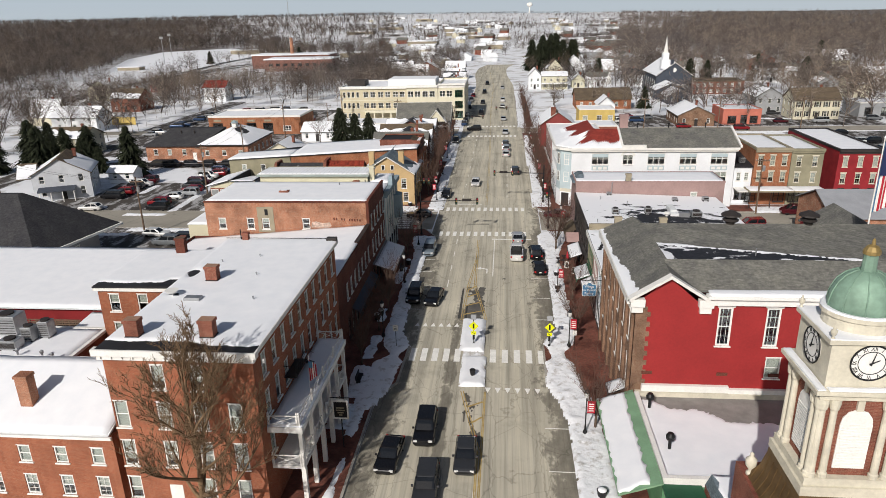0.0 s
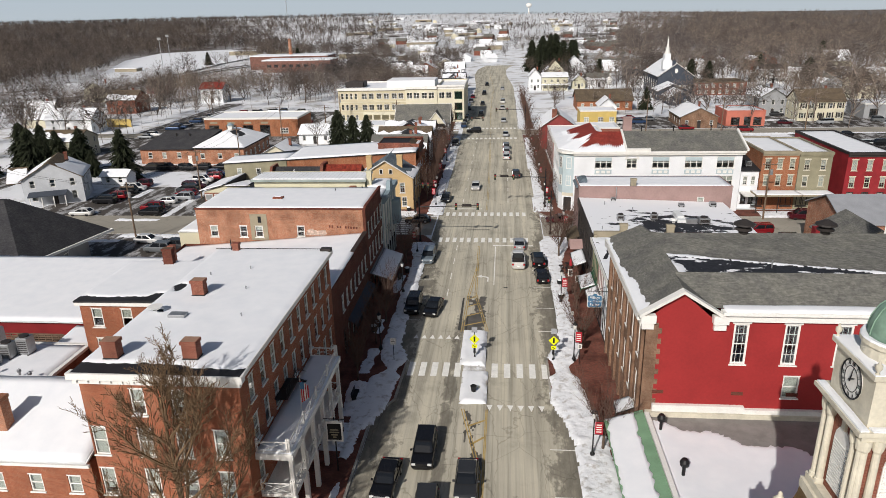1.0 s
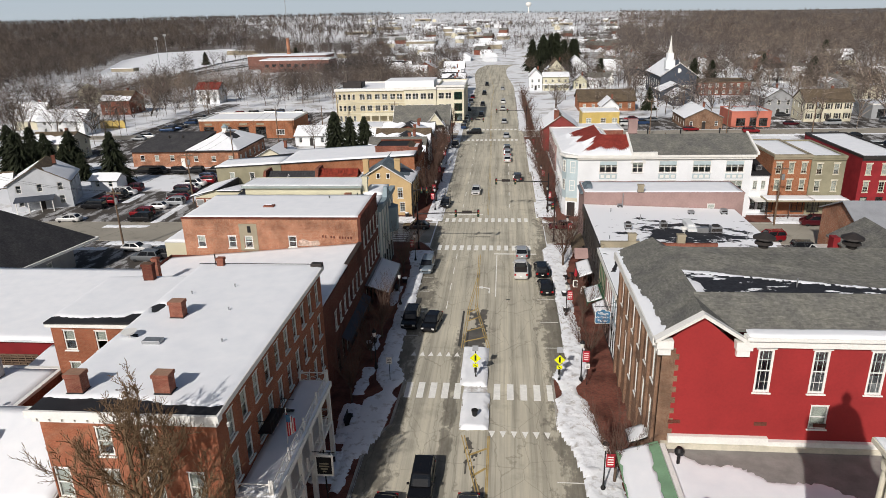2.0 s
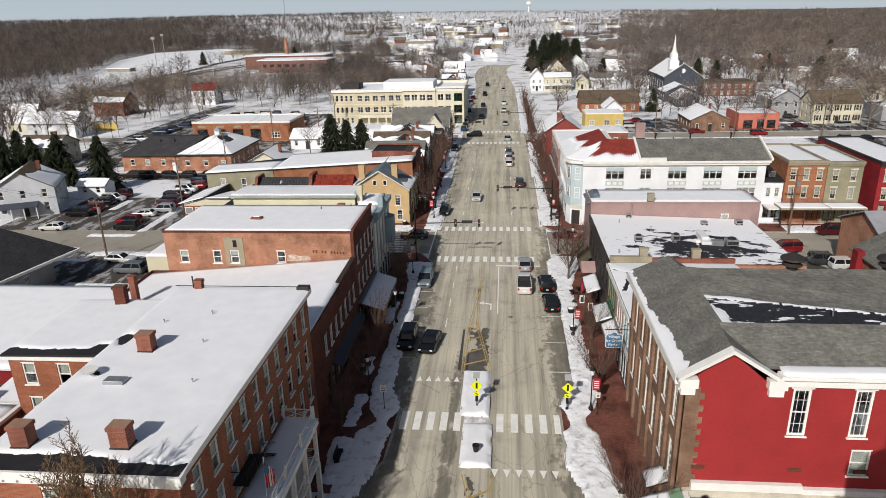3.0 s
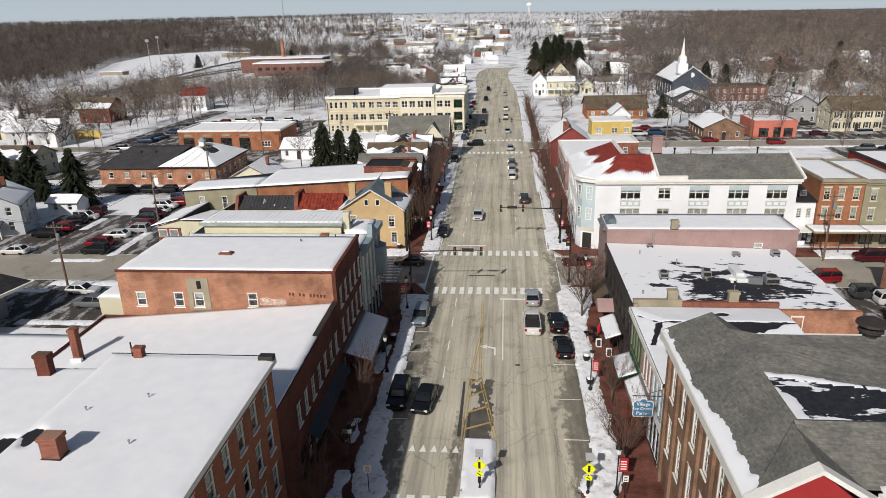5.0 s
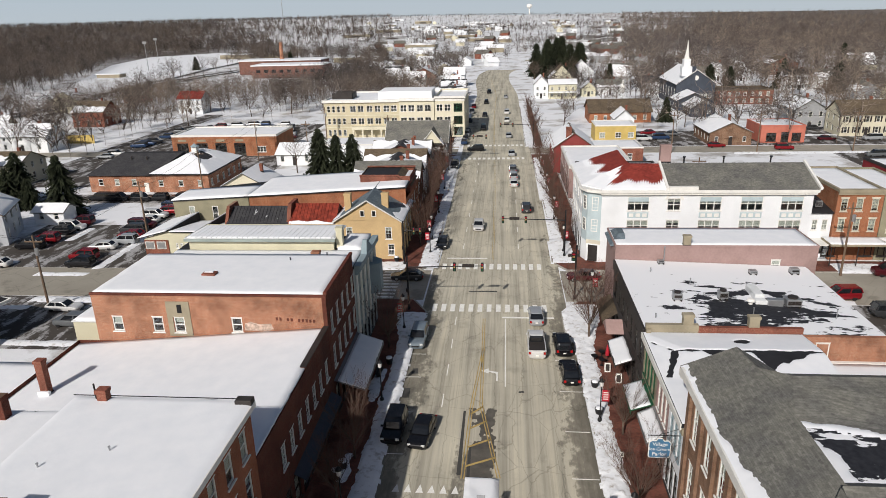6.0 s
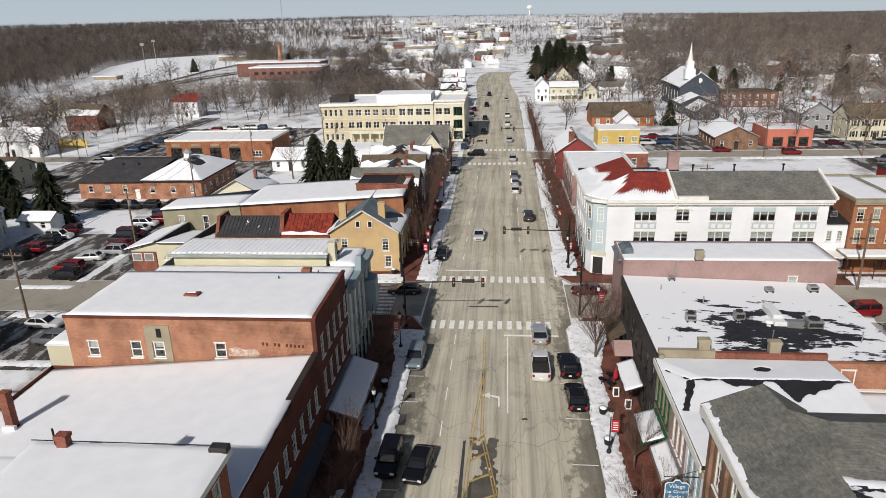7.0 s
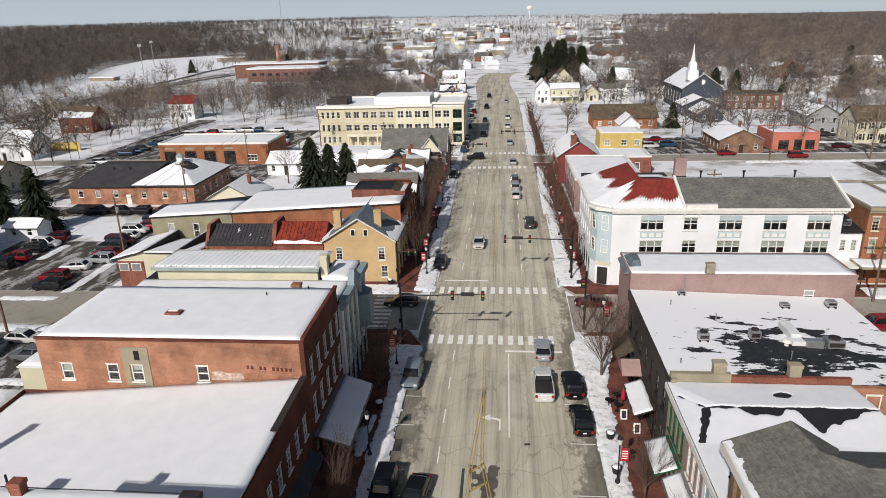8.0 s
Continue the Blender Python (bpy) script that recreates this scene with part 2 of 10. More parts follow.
BLUE_GREY = paint("blue_grey_trim", (0.26, 0.33, 0.36), 0.7, 0.1)
BLUE_FRONT = paint("pale_blue_front", (0.42, 0.47, 0.47), 0.7, 0.15)
TAN = paint("tan_parapet", (0.32, 0.28, 0.2), 0.85, 0.18)
STONE = paint("cream_stone", (0.62, 0.58, 0.47), 0.8, 0.16, 0.9, 7.0)
COPPER = paint("green_copper", (0.22, 0.34, 0.26), 0.6, 0.22, 1.2, 6.0, 0.15)
OLD_COPPER = paint("brown_copper", (0.16, 0.10, 0.045), 0.5, 0.3, 1.2, 6.0, 0.4)
SHINGLE = rows_mat("grey_shingles", (0.165, 0.163, 0.15))
SHINGLE_DARK = rows_mat("dark_shingles", (0.05, 0.05, 0.055))
SHINGLE_BROWN = rows_mat("brown_shingles", (0.13, 0.10, 0.07))
SLATE_ROOF = rows_mat("bluish_slates", (0.15, 0.19, 0.22), 0.1, 0.3)
RED_TILE = rows_mat("red_roof_tiles", (0.24, 0.04, 0.03), 0.1, 0.25)
TAR = paint("black_tar", (0.022, 0.022, 0.025), 0.75, 0.3)
METAL_ROOF = paint("pale_metal_roof", (0.72, 0.74, 0.74), 0.7, 0.12, 0.5, 5.0, 0.0)
GREEN_PAINT = paint("green_paint", (0.10, 0.24, 0.12), 0.65, 0.2)
GREEN_DARK = paint("dark_green_paint", (0.02, 0.09, 0.045), 0.65, 0.2)
BLACK = paint("black_iron", (0.012, 0.012, 0.013), 0.5, 0.2)
DARK = paint("dark_trim", (0.035, 0.03, 0.028), 0.6, 0.25)
STEEL = paint("galvanised_steel", (0.42, 0.43, 0.44), 0.45, 0.15, 1.5, 9.0, 0.7)
WOODPOLE = paint("weathered_pole", (0.16, 0.11, 0.075), 0.9, 0.25, 2.0)
PALE_BARK = paint("pale_bark", (0.17, 0.11, 0.062), 0.95, 0.3, 3.0)
BARK = paint("bark", (0.11, 0.08, 0.06), 0.95, 0.3, 3.0)
TWIG = paint("reddish_twigs", (0.12, 0.072, 0.055), 0.95, 0.25, 2.0, 9.0, 0, 0.3, 0)
def branch_mat(name="far_branches", gain=1.0):
    """Bare twigs, each blade a little different, the woods paler and darker in broad drifts."""
    n = Nodes(name)
    g = n.add("NewGeometry")
    one = n.ramp(g.outputs["Random Per Island"], [(0.0, (0.06, 0.05, 0.044)), (0.6, (0.14, 0.119, 0.104)), (1.0, (0.27, 0.24, 0.215))])
    drift = n.ramp(n.noise(0.012, 5.0), [(0.35, shade((0.66, 0.67, 0.72), gain)), (0.65, shade((0.98, 0.93, 0.87), gain))])
    drift = n.mix(1.0, drift, n.ramp(n.noise(0.075, 2.0, n.place(1, 1, 0.2)), [(0.36, (0.5, 0.5, 0.52)), (0.5, (0.9, 0.9, 0.9)), (0.66, (1.35, 1.3, 1.24))]), "MULTIPLY")
    return n.done(n.mix(1.0, one, drift, "MULTIPLY"), 0.95, 0, 0.15)


WOOD_BROWN = branch_mat()
WOOD_PALE = branch_mat("paler_branches", 1.4)
NEEDLE = paint("needles", (0.026, 0.032, 0.016), 0.95, 0.5, 1.0, 8.0)
ROAD = asphalt("salted_asphalt", (0.55, 0.512, 0.412), 0.4)
LOT = asphalt("dark_asphalt", (0.064, 0.056, 0.049), 0.5, False, 0.35, 0.5)
TARRED = asphalt("tar_repair", (0.07, 0.068, 0.064), 0.3, False, 0.3)
SIDE_STREET = asphalt("side_asphalt", (0.320, 0.296, 0.248), 0.6, False, 0.3)
PAVER = brick_mat("brick_pavers", (0.23, 0.085, 0.06), (0.16, 0.055, 0.042), (0.12, 0.08, 0.06), 0.45, 0.9, True)
KERB = paint("kerb_stone", (0.36, 0.34, 0.3), 0.9, 0.25, 1.0)
MARK = paint("worn_white_marking", (0.86, 0.85, 0.80), 0.8, 0.1, 1.4, 8.0)
MARK_YELLOW = paint("worn_yellow_marking", (0.46, 0.33, 0.12), 0.8, 0.3, 1.0, 8.0)
SIGN_YELLOW = paint("lemon_sign", (0.75, 0.78, 0.01), 0.4, 0.03)
SIGN_RED = paint("red_sign", (0.42, 0.02, 0.035), 0.5, 0.05)
SIGN_NAVY = paint("navy_cloth", (0.02, 0.03, 0.09), 0.8, 0.1)
SIGN_BLUE = paint("blue_sign", (0.06, 0.17, 0.30), 0.5, 0.08)
BLIND = paint("window_blind", (0.7, 0.68, 0.6), 0.8, 0.08)
AWNING = paint("grey_awning", (0.18, 0.18, 0.18), 0.8, 0.15)
RUBBER = paint("tyre_rubber", (0.015, 0.015, 0.016), 0.8, 0.2)
HEAD = paint("lamp_glass", (0.7, 0.7, 0.68), 0.15, 0.03, spec=0.6, relief=0)
TAIL = paint("tail_glass", (0.35, 0.01, 0.01), 0.2, 0.03, spec=0.6, relief=0)
CARGLASS = paint("dark_car_glass", (0.012, 0.014, 0.017), 0.06, 0.05, spec=0.6, relief=0)

# ---- mesh tools ----
class Geo:
    """Corners and faces of one mesh."""
    def __init__(self):
        self.v, self.f = [], []

    def face(self, *pts):
        k = len(self.v)
        self.v.extend(tuple(p) for p in pts)
        self.f.append(tuple(range(k, k + len(pts))))
        return self

    def box(self, x0, y0, z0, x1, y1, z1):
        k = len(self.v)
        self.v += [(x0, y0, z0), (x1, y0, z0), (x1, y1, z0), (x0, y1, z0), (x0, y0, z1), (x1, y0, z1), (x1, y1, z1), (x0, y1, z1)]
        self.f += [tuple(k + i for i in q) for q in ((0, 3, 2, 1), (4, 5, 6, 7), (0, 1, 5, 4), (1, 2, 6, 5), (2, 3, 7, 6), (3, 0, 4, 7))]
        return self

    def soft(self, x0, y0, z0, x1, y1, z1, r=0.03):
        """A box with its upper edges taken off."""
        self.loft([[(x0, y0, z0), (x1, y0, z0), (x1, y1, z0), (x0, y1, z0)], [(x0, y0, z1 - r), (x1, y0, z1 - r), (x1, y1, z1 - r), (x0, y1, z1 - r)],
                   [(x0 + r, y0 + r, z1), (x1 - r, y0 + r, z1), (x1 - r, y1 - r, z1), (x0 + r, y1 - r, z1)]])
        return self

    def loft(self, rings, caps=True):
        n = len(rings[0])
        k = len(self.v)
        for ring in rings:
            self.v += [tuple(p) for p in ring]
        for a in range(len(rings) - 1):
            for i in range(n):
                j = (i + 1) % n
                self.f.append((k + a * n + i, k + a * n + j, k + (a + 1) * n + j, k + (a + 1) * n + i))
        if caps:
            self.f.append(tuple(k + i for i in reversed(range(n))))
            self.f.append(tuple(k + (len(rings) - 1) * n + i for i in range(n)))
        return self

    def prism(self, pts, z0, z1):
        return self.loft([[(x, y, z0) for x, y in pts], [(x, y, z1) for x, y in pts]])

    def lathe(self, cx, cy, profile, n=12, turn=0.0, caps=True):
        return self.loft([[(cx + r * math.cos(turn + 2 * math.pi * i / n), cy + r * math.sin(turn + 2 * math.pi * i / n), z) for i in range(n)] for r, z in profile], caps)

    def tube(self, a, b, ra, rb=None, n=5):
        a, b = Vector(a), Vector(b)
        rb = ra if rb is None else rb
        d = (b - a).normalized()
        s = d.cross(Vector((0.31, 0.17, 0.93)))
        s = s.normalized() if s.length > 1e-4 else Vector((1, 0, 0))
        w = d.cross(s)
        ring = lambda p, r: [p + r * (math.cos(2 * math.pi * i / n) * s + math.sin(2 * math.pi * i / n) * w) for i in range(n)]
        return self.loft([ring(a, ra), ring(b, rb)])

    def bar(self, a, b, w, h):
        """A beam of square section between two points."""
        return self.tube(a, b, w * 0.7, w * 0.7, 4)

    def mesh(self, name, material, smooth=False):
        me = bpy.data.meshes.new(name)
        me.from_pydata(self.v, [], self.f)
        me.materials.append(material)
        if smooth:
            me.polygons.foreach_set("use_smooth", [True] * len(me.polygons))
        me.update()
        return me


BASE = {}


def thing(name, x, y, z=0.0, label="", category="", group="", kind="", turn=0.0):
    ob = new(name)
    ob.empty_display_size = 0.3
    ob.matrix_basis = pose(x, y, z, 0, 0, turn)
    BASE[ob] = ob.matrix_basis.copy()
    return tagged(ob, label, category, group, kind)


def part(name, geo, material, parent, label="", smooth=False, at=None):
    """One mesh under a thing or a part; its corners are in world metres, or in its own where a place is given."""
    me = geo.mesh(name, material, smooth) if isinstance(geo, Geo) else geo
    ob = new(name, me)
    here = at if at is not None else Matrix.Identity(4)
    ob.parent = parent
    ob.matrix_parent_inverse = BASE[parent].inverted()
    ob.matrix_basis = here
    BASE[ob] = here.copy()
    if label:
        ob["label"] = label
    return ob


def solo(name, geo, material, label="", category="", group="", kind="", smooth=False, m=None):
    """A thing that is one mesh."""
    me = geo.mesh(name, material, smooth) if isinstance(geo, Geo) else geo
    ob = new(name, me)
    if m is not None:
        ob.matrix_basis = m
    BASE[ob] = ob.matrix_basis.copy()
    return tagged(ob, label, category, group, kind)


def wall_face(g, p0, p1, z0, z1, holes, depth=0.22):
    """A wall from p0 to p1, outside to the right, with openings (u0, v0, u1, v1) that go in by depth."""
    p0, p1 = Vector(p0), Vector(p1)
    length = (p1 - p0).length
    d = (p1 - p0) / length
    inn = Vector((-d.y, d.x))
    pt = lambda u, v, k=0.0: (p0.x + d.x * u + inn.x * k, p0.y + d.y * u + inn.y * k, v)
    us = sorted({0.0, length, *[h[0] for h in holes], *[h[2] for h in holes]})
    vs = sorted({z0, z1, *[h[1] for h in holes], *[h[3] for h in holes]})
    for a, b in zip(us, us[1:]):
        for c, e in zip(vs, vs[1:]):
            m, n = (a + b) / 2, (c + e) / 2
            if not any(h[0] < m < h[2] and h[1] < n < h[3] for h in holes):
                g.face(pt(a, c), pt(b, c), pt(b, e), pt(a, e))
    for a, c, b, e in holes:
        g.face(pt(a, c), pt(b, c), pt(b, c, depth), pt(a, c, depth))
        g.face(pt(b, c), pt(b, e), pt(b, e, depth), pt(b, c, depth))
        g.face(pt(b, e), pt(a, e), pt(a, e, depth), pt(b, e, depth))
        g.face(pt(a, e), pt(a, c), pt(a, c, depth), pt(a, e, depth))


WINDOWS = {}
TURN = {"S": 0, "E": 90, "N": 180, "W": 270}


def window_meshes(w, h, style):
    """Frame, pane, sill, blind and lintel of a sash; x across, z up, -y outside."""
    key = (round(w, 2), round(h, 2), style)
    if key in WINDOWS:
        return WINDOWS[key]
    trim = {"white": WHITE, "plain": WHITE, "big": WHITE, "dark": DARK, "green": GREEN_DARK, "stone": STONE, "far": WHITE, "blue": BLUE_GREY}[style]
    f = 0.16 if style == "big" else 0.1 if w < 1.5 else 0.11
    g = Geo()
    for x0, x1, z0, z1 in ((-w / 2, -w / 2 + f, 0, h), (w / 2 - f, w / 2, 0, h), (-w / 2 + f, w / 2 - f, 0, f), (-w / 2 + f, w / 2 - f, h - f, h)):
        g.box(x0, 0.05, z0, x1, 0.16, z1)
    g.box(-w / 2 + f, 0.07, h / 2 - 0.04, w / 2 - f, 0.15, h / 2 + 0.04)
    n = 3 if w > 1.9 else 2 if w > 1.5 else 1
    for i in range(1, n):
        x = -w / 2 + w * i / n
        g.box(x - 0.06, 0.06, f, x + 0.06, 0.155, h - f)
    if style in ("white", "stone", "big", "blue"):
        cells = n * 2 if style != "big" else n * 3
        for i in range(1, cells):
            x = -w / 2 + w * i / cells
            g.box(x - 0.013, 0.085, f, x + 0.013, 0.125, h - f)
        for k in (0.25, 0.75):
            g.box(-w / 2 + f, 0.085, h * k - 0.013, w / 2 - f, 0.125, h * k + 0.013)
    pane = Geo().box(-w / 2 + f * 0.6, 0.105, f * 0.6, w / 2 - f * 0.6, 0.115, h - f * 0.6)
    sill = Geo().soft(-w / 2 - 0.1, -0.1, -0.1, w / 2 + 0.1, 0.06, 0.0, 0.02)
    lintel = Geo().box(-w / 2 - 0.12, -0.04, h, w / 2 + 0.12, 0.06, h + 0.22) if style in ("stone", "green", "big") else Geo().box(-w / 2 - 0.03, -0.02, h, w / 2 + 0.03, 0.06, h + 0.07)
    blind = Geo().box(-w / 2 + f, 0.19, 0, w / 2 - f, 0.2, h - f)
    made = (g.mesh("window", trim), pane.mesh("pane", GLASS), sill.mesh("sill", trim), lintel.mesh("lintel", trim), blind.mesh("blind", BLIND))
    WINDOWS[key] = made
    return made


def add_window(parent, side, x, y, z, w, h, style="white", shut=None, full=True):
    m = pose(x, y, z, 0, 0, TURN[side])
    fr, pane, sill, lintel, blind = window_meshes(w, h, style)
    win = part("window", fr, None, parent, at=m)
    part("pane", pane, None, win, at=m)
    if full:
        part("sill", sill, None, win, at=m)
        part("lintel", lintel, None, win, at=m)
        k = random.choice((0, 0.35, 0.5, 0.62, 0.8, 1.0, 1.0)) if shut is None else shut
        if k:
            part("blind", blind, None, win, at=m @ Matrix.Translation((0, 0, h * (1 - k))) @ Matrix.Diagonal((1, 1, k, 1)))
    return win


def shell(b, x0, y0, x1, y1, z0, z1, material, wins, full=True, name="wall"):
    """Four walls with their openings and windows. wins: side -> rows of (u, sill, width, height, style)."""
    g = Geo()
    ends = {"S": ((x0, y0), (x1, y0)), "E": ((x1, y0), (x1, y1)), "N": ((x1, y1), (x0, y1)), "W": ((x0, y1), (x0, y0))}
    for side, (p, q) in ends.items():
        holes = []
        for row in wins.get(side, ()):
            u, s, w, h = row[:4]
            style = row[4] if len(row) > 4 else "white"
            shut = row[5] if len(row) > 5 else None
            if side == "S":
                c, at = u - x0, (u, y0)
            elif side == "E":
                c, at = u - y0, (x1, u)
            elif side == "N":
                c, at = x1 - u, (u, y1)
            else:
                c, at = y1 - u, (x0, u)
            holes.append((c - w / 2, s, c + w / 2, s + h))
            add_window(b, side, at[0], at[1], s, w, h, style, shut, full)
        wall_face(g, p, q, z0, z1, holes)
    return part(name, g, material, b)


def snow_sheet(x0, y0, x1, y1, height, thick=0.14, step=1.2, ragged=0.25, seed=0, wave=0.03):
    """A layer of snow over a rectangle, with an uneven top and a ragged edge; height(x, y) is what it lies on."""
    nx, ny = max(2, min(48, int((x1 - x0) / step))), max(2, min(48, int((y1 - y0) / step)))
    g = Geo()
    top, low = {}, {}
    for i in range(nx + 1):
        for j in range(ny + 1):
            x, y = x0 + (x1 - x0) * i / nx, y0 + (y1 - y0) * j / ny
            ox = ragged * noise.noise((x * 0.9 + seed, y * 0.9, 3.1)) if i in (0, nx) else 0
            oy = ragged * noise.noise((x * 0.9, y * 0.9 + seed, 7.7)) if j in (0, ny) else 0
            edge = i in (0, nx) or j in (0, ny)
            x, y = x + (abs(ox) if i == 0 else -abs(ox)), y + (abs(oy) if j == 0 else -abs(oy))
            z = height(x, y)
            t = thick * (0.7 if edge else 1.0) + wave * noise.noise((x * 0.35 + seed, y * 0.35, 1.3))
            top[i, j] = len(g.v)
            g.v.append((x, y, z + max(0.03, t)))
            if edge:
                low[i, j] = len(g.v)
                g.v.append((x, y, z - 0.01))
    for i in range(nx):
        for j in range(ny):
            g.f.append((top[i, j], top[i + 1, j], top[i + 1, j + 1], top[i, j + 1]))
    for i in range(nx):
        g.f.append((low[i, 0], low[i + 1, 0], top[i + 1, 0], top[i, 0]))
        g.f.append((low[i + 1, ny], low[i, ny], top[i, ny], top[i + 1, ny]))
    for j in range(ny):
        g.f.append((low[0, j + 1], low[0, j], top[0, j], top[0, j + 1]))
        g.f.append((low[nx, j], low[nx, j + 1], top[nx, j + 1], top[nx, j]))
    return g


def blot(fn, x0, y0, x1, y1, height, thick=0.12, cell=0.3, soft=0.25, rim=False):
    """A layer that lies only where fn(x, y) > 0, its edge sinking into what it lies on; with a rim it thins out at the rectangle's edge too."""
    nx, ny = max(2, min(130, int((x1 - x0) / cell))), max(2, min(130, int((y1 - y0) / cell)))
    g = Geo()
    up = []
    for j in range(ny + 1):
        for i in range(nx + 1):
            x, y = x0 + (x1 - x0) * i / nx, y0 + (y1 - y0) * j / ny
            k = max(-1.0, min(1.0, fn(x, y) / soft))
            if rim:
                k = min(k, min(i, nx - i, j, ny - j) * 0.45 + 0.1)
            up.append(k)
            g.v.append((x, y, height(x, y) + thick * (k if k < 0 else k ** 0.6) * (0.85 + 0.3 * noise.noise((x * 0.4, y * 0.4, 5.5)))))
    n = nx + 1
    for j in range(ny):
        for i in range(nx):
            q = (j * n + i, j * n + i + 1, (j + 1) * n + i + 1, (j + 1) * n + i)
            if max(up[k] for k in q) > 0:
                g.f.append(q)
    return g


def wander(x, y, seed, a=0.9, b=3.1):
    """Uneven field about zero, in broad and fine waves."""
    return noise.noise((x * a + seed, y * a, 0.7)) + 0.6 * noise.noise((x * b, y * b + seed, 1.7)) + 0.35 * noise.noise((x * b * 2.6, y * b * 2.6 + seed, 4.7))


def flat_roof(b, x0, y0, x1, y1, height, parapet, cap, snow=True, t=0.3, material=None, seed=0, sides="SENW"):
    """A roof deck behind a parapet with a coping; height(x, y) is the deck."""
    top = max(height(x0, y0), height(x1, y0), height(x0, y1), height(x1, y1)) + parapet
    g = Geo()
    g.loft([[(x, y, height(x, y) - 0.25) for x, y in ((x0 + 0.1, y0 + 0.1), (x1 - 0.1, y0 + 0.1), (x1 - 0.1, y1 - 0.1), (x0 + 0.1, y1 - 0.1))],
            [(x, y, height(x, y)) for x, y in ((x0 + 0.1, y0 + 0.1), (x1 - 0.1, y0 + 0.1), (x1 - 0.1, y1 - 0.1), (x0 + 0.1, y1 - 0.1))]])
    part("roof", g, material or TAR, b)
    c = Geo()
    rim = {"S": (x0 - 0.06, y0 - 0.06, x1 + 0.06, y0 + t), "N": (x0 - 0.06, y1 - t, x1 + 0.06, y1 + 0.06),
           "W": (x0 - 0.06, y0 + t, x0 + t, y1 - t), "E": (x1 - t, y0 + t, x1 + 0.06, y1 - t)}
    for s in sides:
        a = rim[s]
        zs = lambda x, y: height(x, y) + parapet
        q = [(a[0], a[1]), (a[2], a[1]), (a[2], a[3]), (a[0], a[3])]
        c.loft([[(x, y, zs(x, y) - parapet - 0.1) for x, y in q], [(x, y, zs(x, y) + 0.07) for x, y in q]])
    part("coping", c, cap, b)
    if snow:
        part("snow", snow_sheet(x0 + t, y0 + t, x1 - t, y1 - t, height, 0.16, 0.8, 0.15, seed), SNOW, b, smooth=True)
    return top


def chimney(b, x, y, z0, z1, w=0.9, d=0.7, material=None):
    g = Geo().box(x - w / 2, y - d / 2, z0, x + w / 2, y + d / 2, z1 - 0.25)
    g.soft(x - w / 2 - 0.06, y - d / 2 - 0.06, z1 - 0.25, x + w / 2 + 0.06, y + d / 2 + 0.06, z1)
    c = part("chimney", g, material or OLD_BRICK, b)
    part("flashing", Geo().soft(x - w / 2 - 0.05, y - d / 2 - 0.05, z0 - 0.05, x + w / 2 + 0.05, y + d / 2 + 0.05, z0 + 0.22), BLACK, c)
    return c


def gable(b, x0, y0, x1, y1, eave, ridge, axis, material, wall, over=0.35, snow=0.0, trim=None, seed=0, thick=0.16):
    """A ridged roof along x or y, its end walls' triangles, and snow on a share of it."""
    def at(u, v, z):
        return (u, v, z) if axis == "x" else (v, u, z)
    u0, u1, v0, v1 = (x0, x1, y0, y1) if axis == "x" else (y0, y1, x0, x1)
    mid, rise = (v0 + v1) / 2, (ridge - eave) / ((v1 - v0) / 2)
    for sgn in (-1, 1):
        g = Geo()
        edge = (v0 if sgn < 0 else v1) + sgn * over
        ze = eave - over * rise
        a = [at(u0 - over, edge, ze), at(u1 + over, edge, ze), at(u1 + over, mid, ridge), at(u0 - over, mid, ridge)]
        g.loft([a, [(p[0], p[1], p[2] + thick) for p in a]])
        part("roof", g, material, b)
        if snow:
            s = Geo()
            n, m = max(4, int((u1 - u0) / 1.2)), 5
            pts, lows = [], []
            for i in range(n + 1):
                u = u0 - over + 0.06 + (u1 - u0 + 2 * over - 0.12) * i / n
                reach = snow + (0.22 * noise.noise((u * 0.7 + seed, sgn * 3.0, 0.4)) if snow < 1 else 0)
                for j in range(m + 1):
                    k = min(1.0, max(0.05, reach)) * j / m
                    v, z = edge + (mid - edge) * k, ze + (ridge - ze) * k + thick
                    w = 0.02 if (j == m and snow < 1) or i in (0, n) else 0.13
                    pts.append(at(u, v - sgn * 0.04 * (j == 0), z + w))
                    lows.append(at(u, v, z - 0.02))
            row = m + 1
            s.v = pts + lows
            for i in range(n):
                for j in range(m):
                    s.f.append((i * row + j, (i + 1) * row + j, (i + 1) * row + j + 1, i * row + j + 1))
                k = len(pts)
                s.f.append((k + i * row, k + (i + 1) * row, (i + 1) * row, i * row))
            part("snow", s, SNOW, b, smooth=True)
    for u in (u0, u1):
        part("gable_end", Geo().face(at(u, v0, eave - 0.02), at(u, v1, eave - 0.02), at(u, mid, ridge)), wall, b)
    if trim:
        t = Geo()
        for u in (u0 - over, u1 + over):
            for v, k in ((v0 - over, -1), (v1 + over, 1)):
                t.bar(at(u, v, eave - over * rise), at(u, mid, ridge), 0.16, 0.16)
        part("barge_board", t, trim, b)

# ---- ground, roads, pavements ----
def inside(x, y, pts):
    hit = False
    for (a, b), (c, d) in zip(pts, pts[1:] + pts[:1]):
        if (b > y) != (d > y) and x < (c - a) * (y - b) / (d - b) + a:
            hit = not hit
    return hit


def smooth(a, b, v):
    k = min(1.0, max(0.0, (v - a) / (b - a)))
    return k * k * (3 - 2 * k)


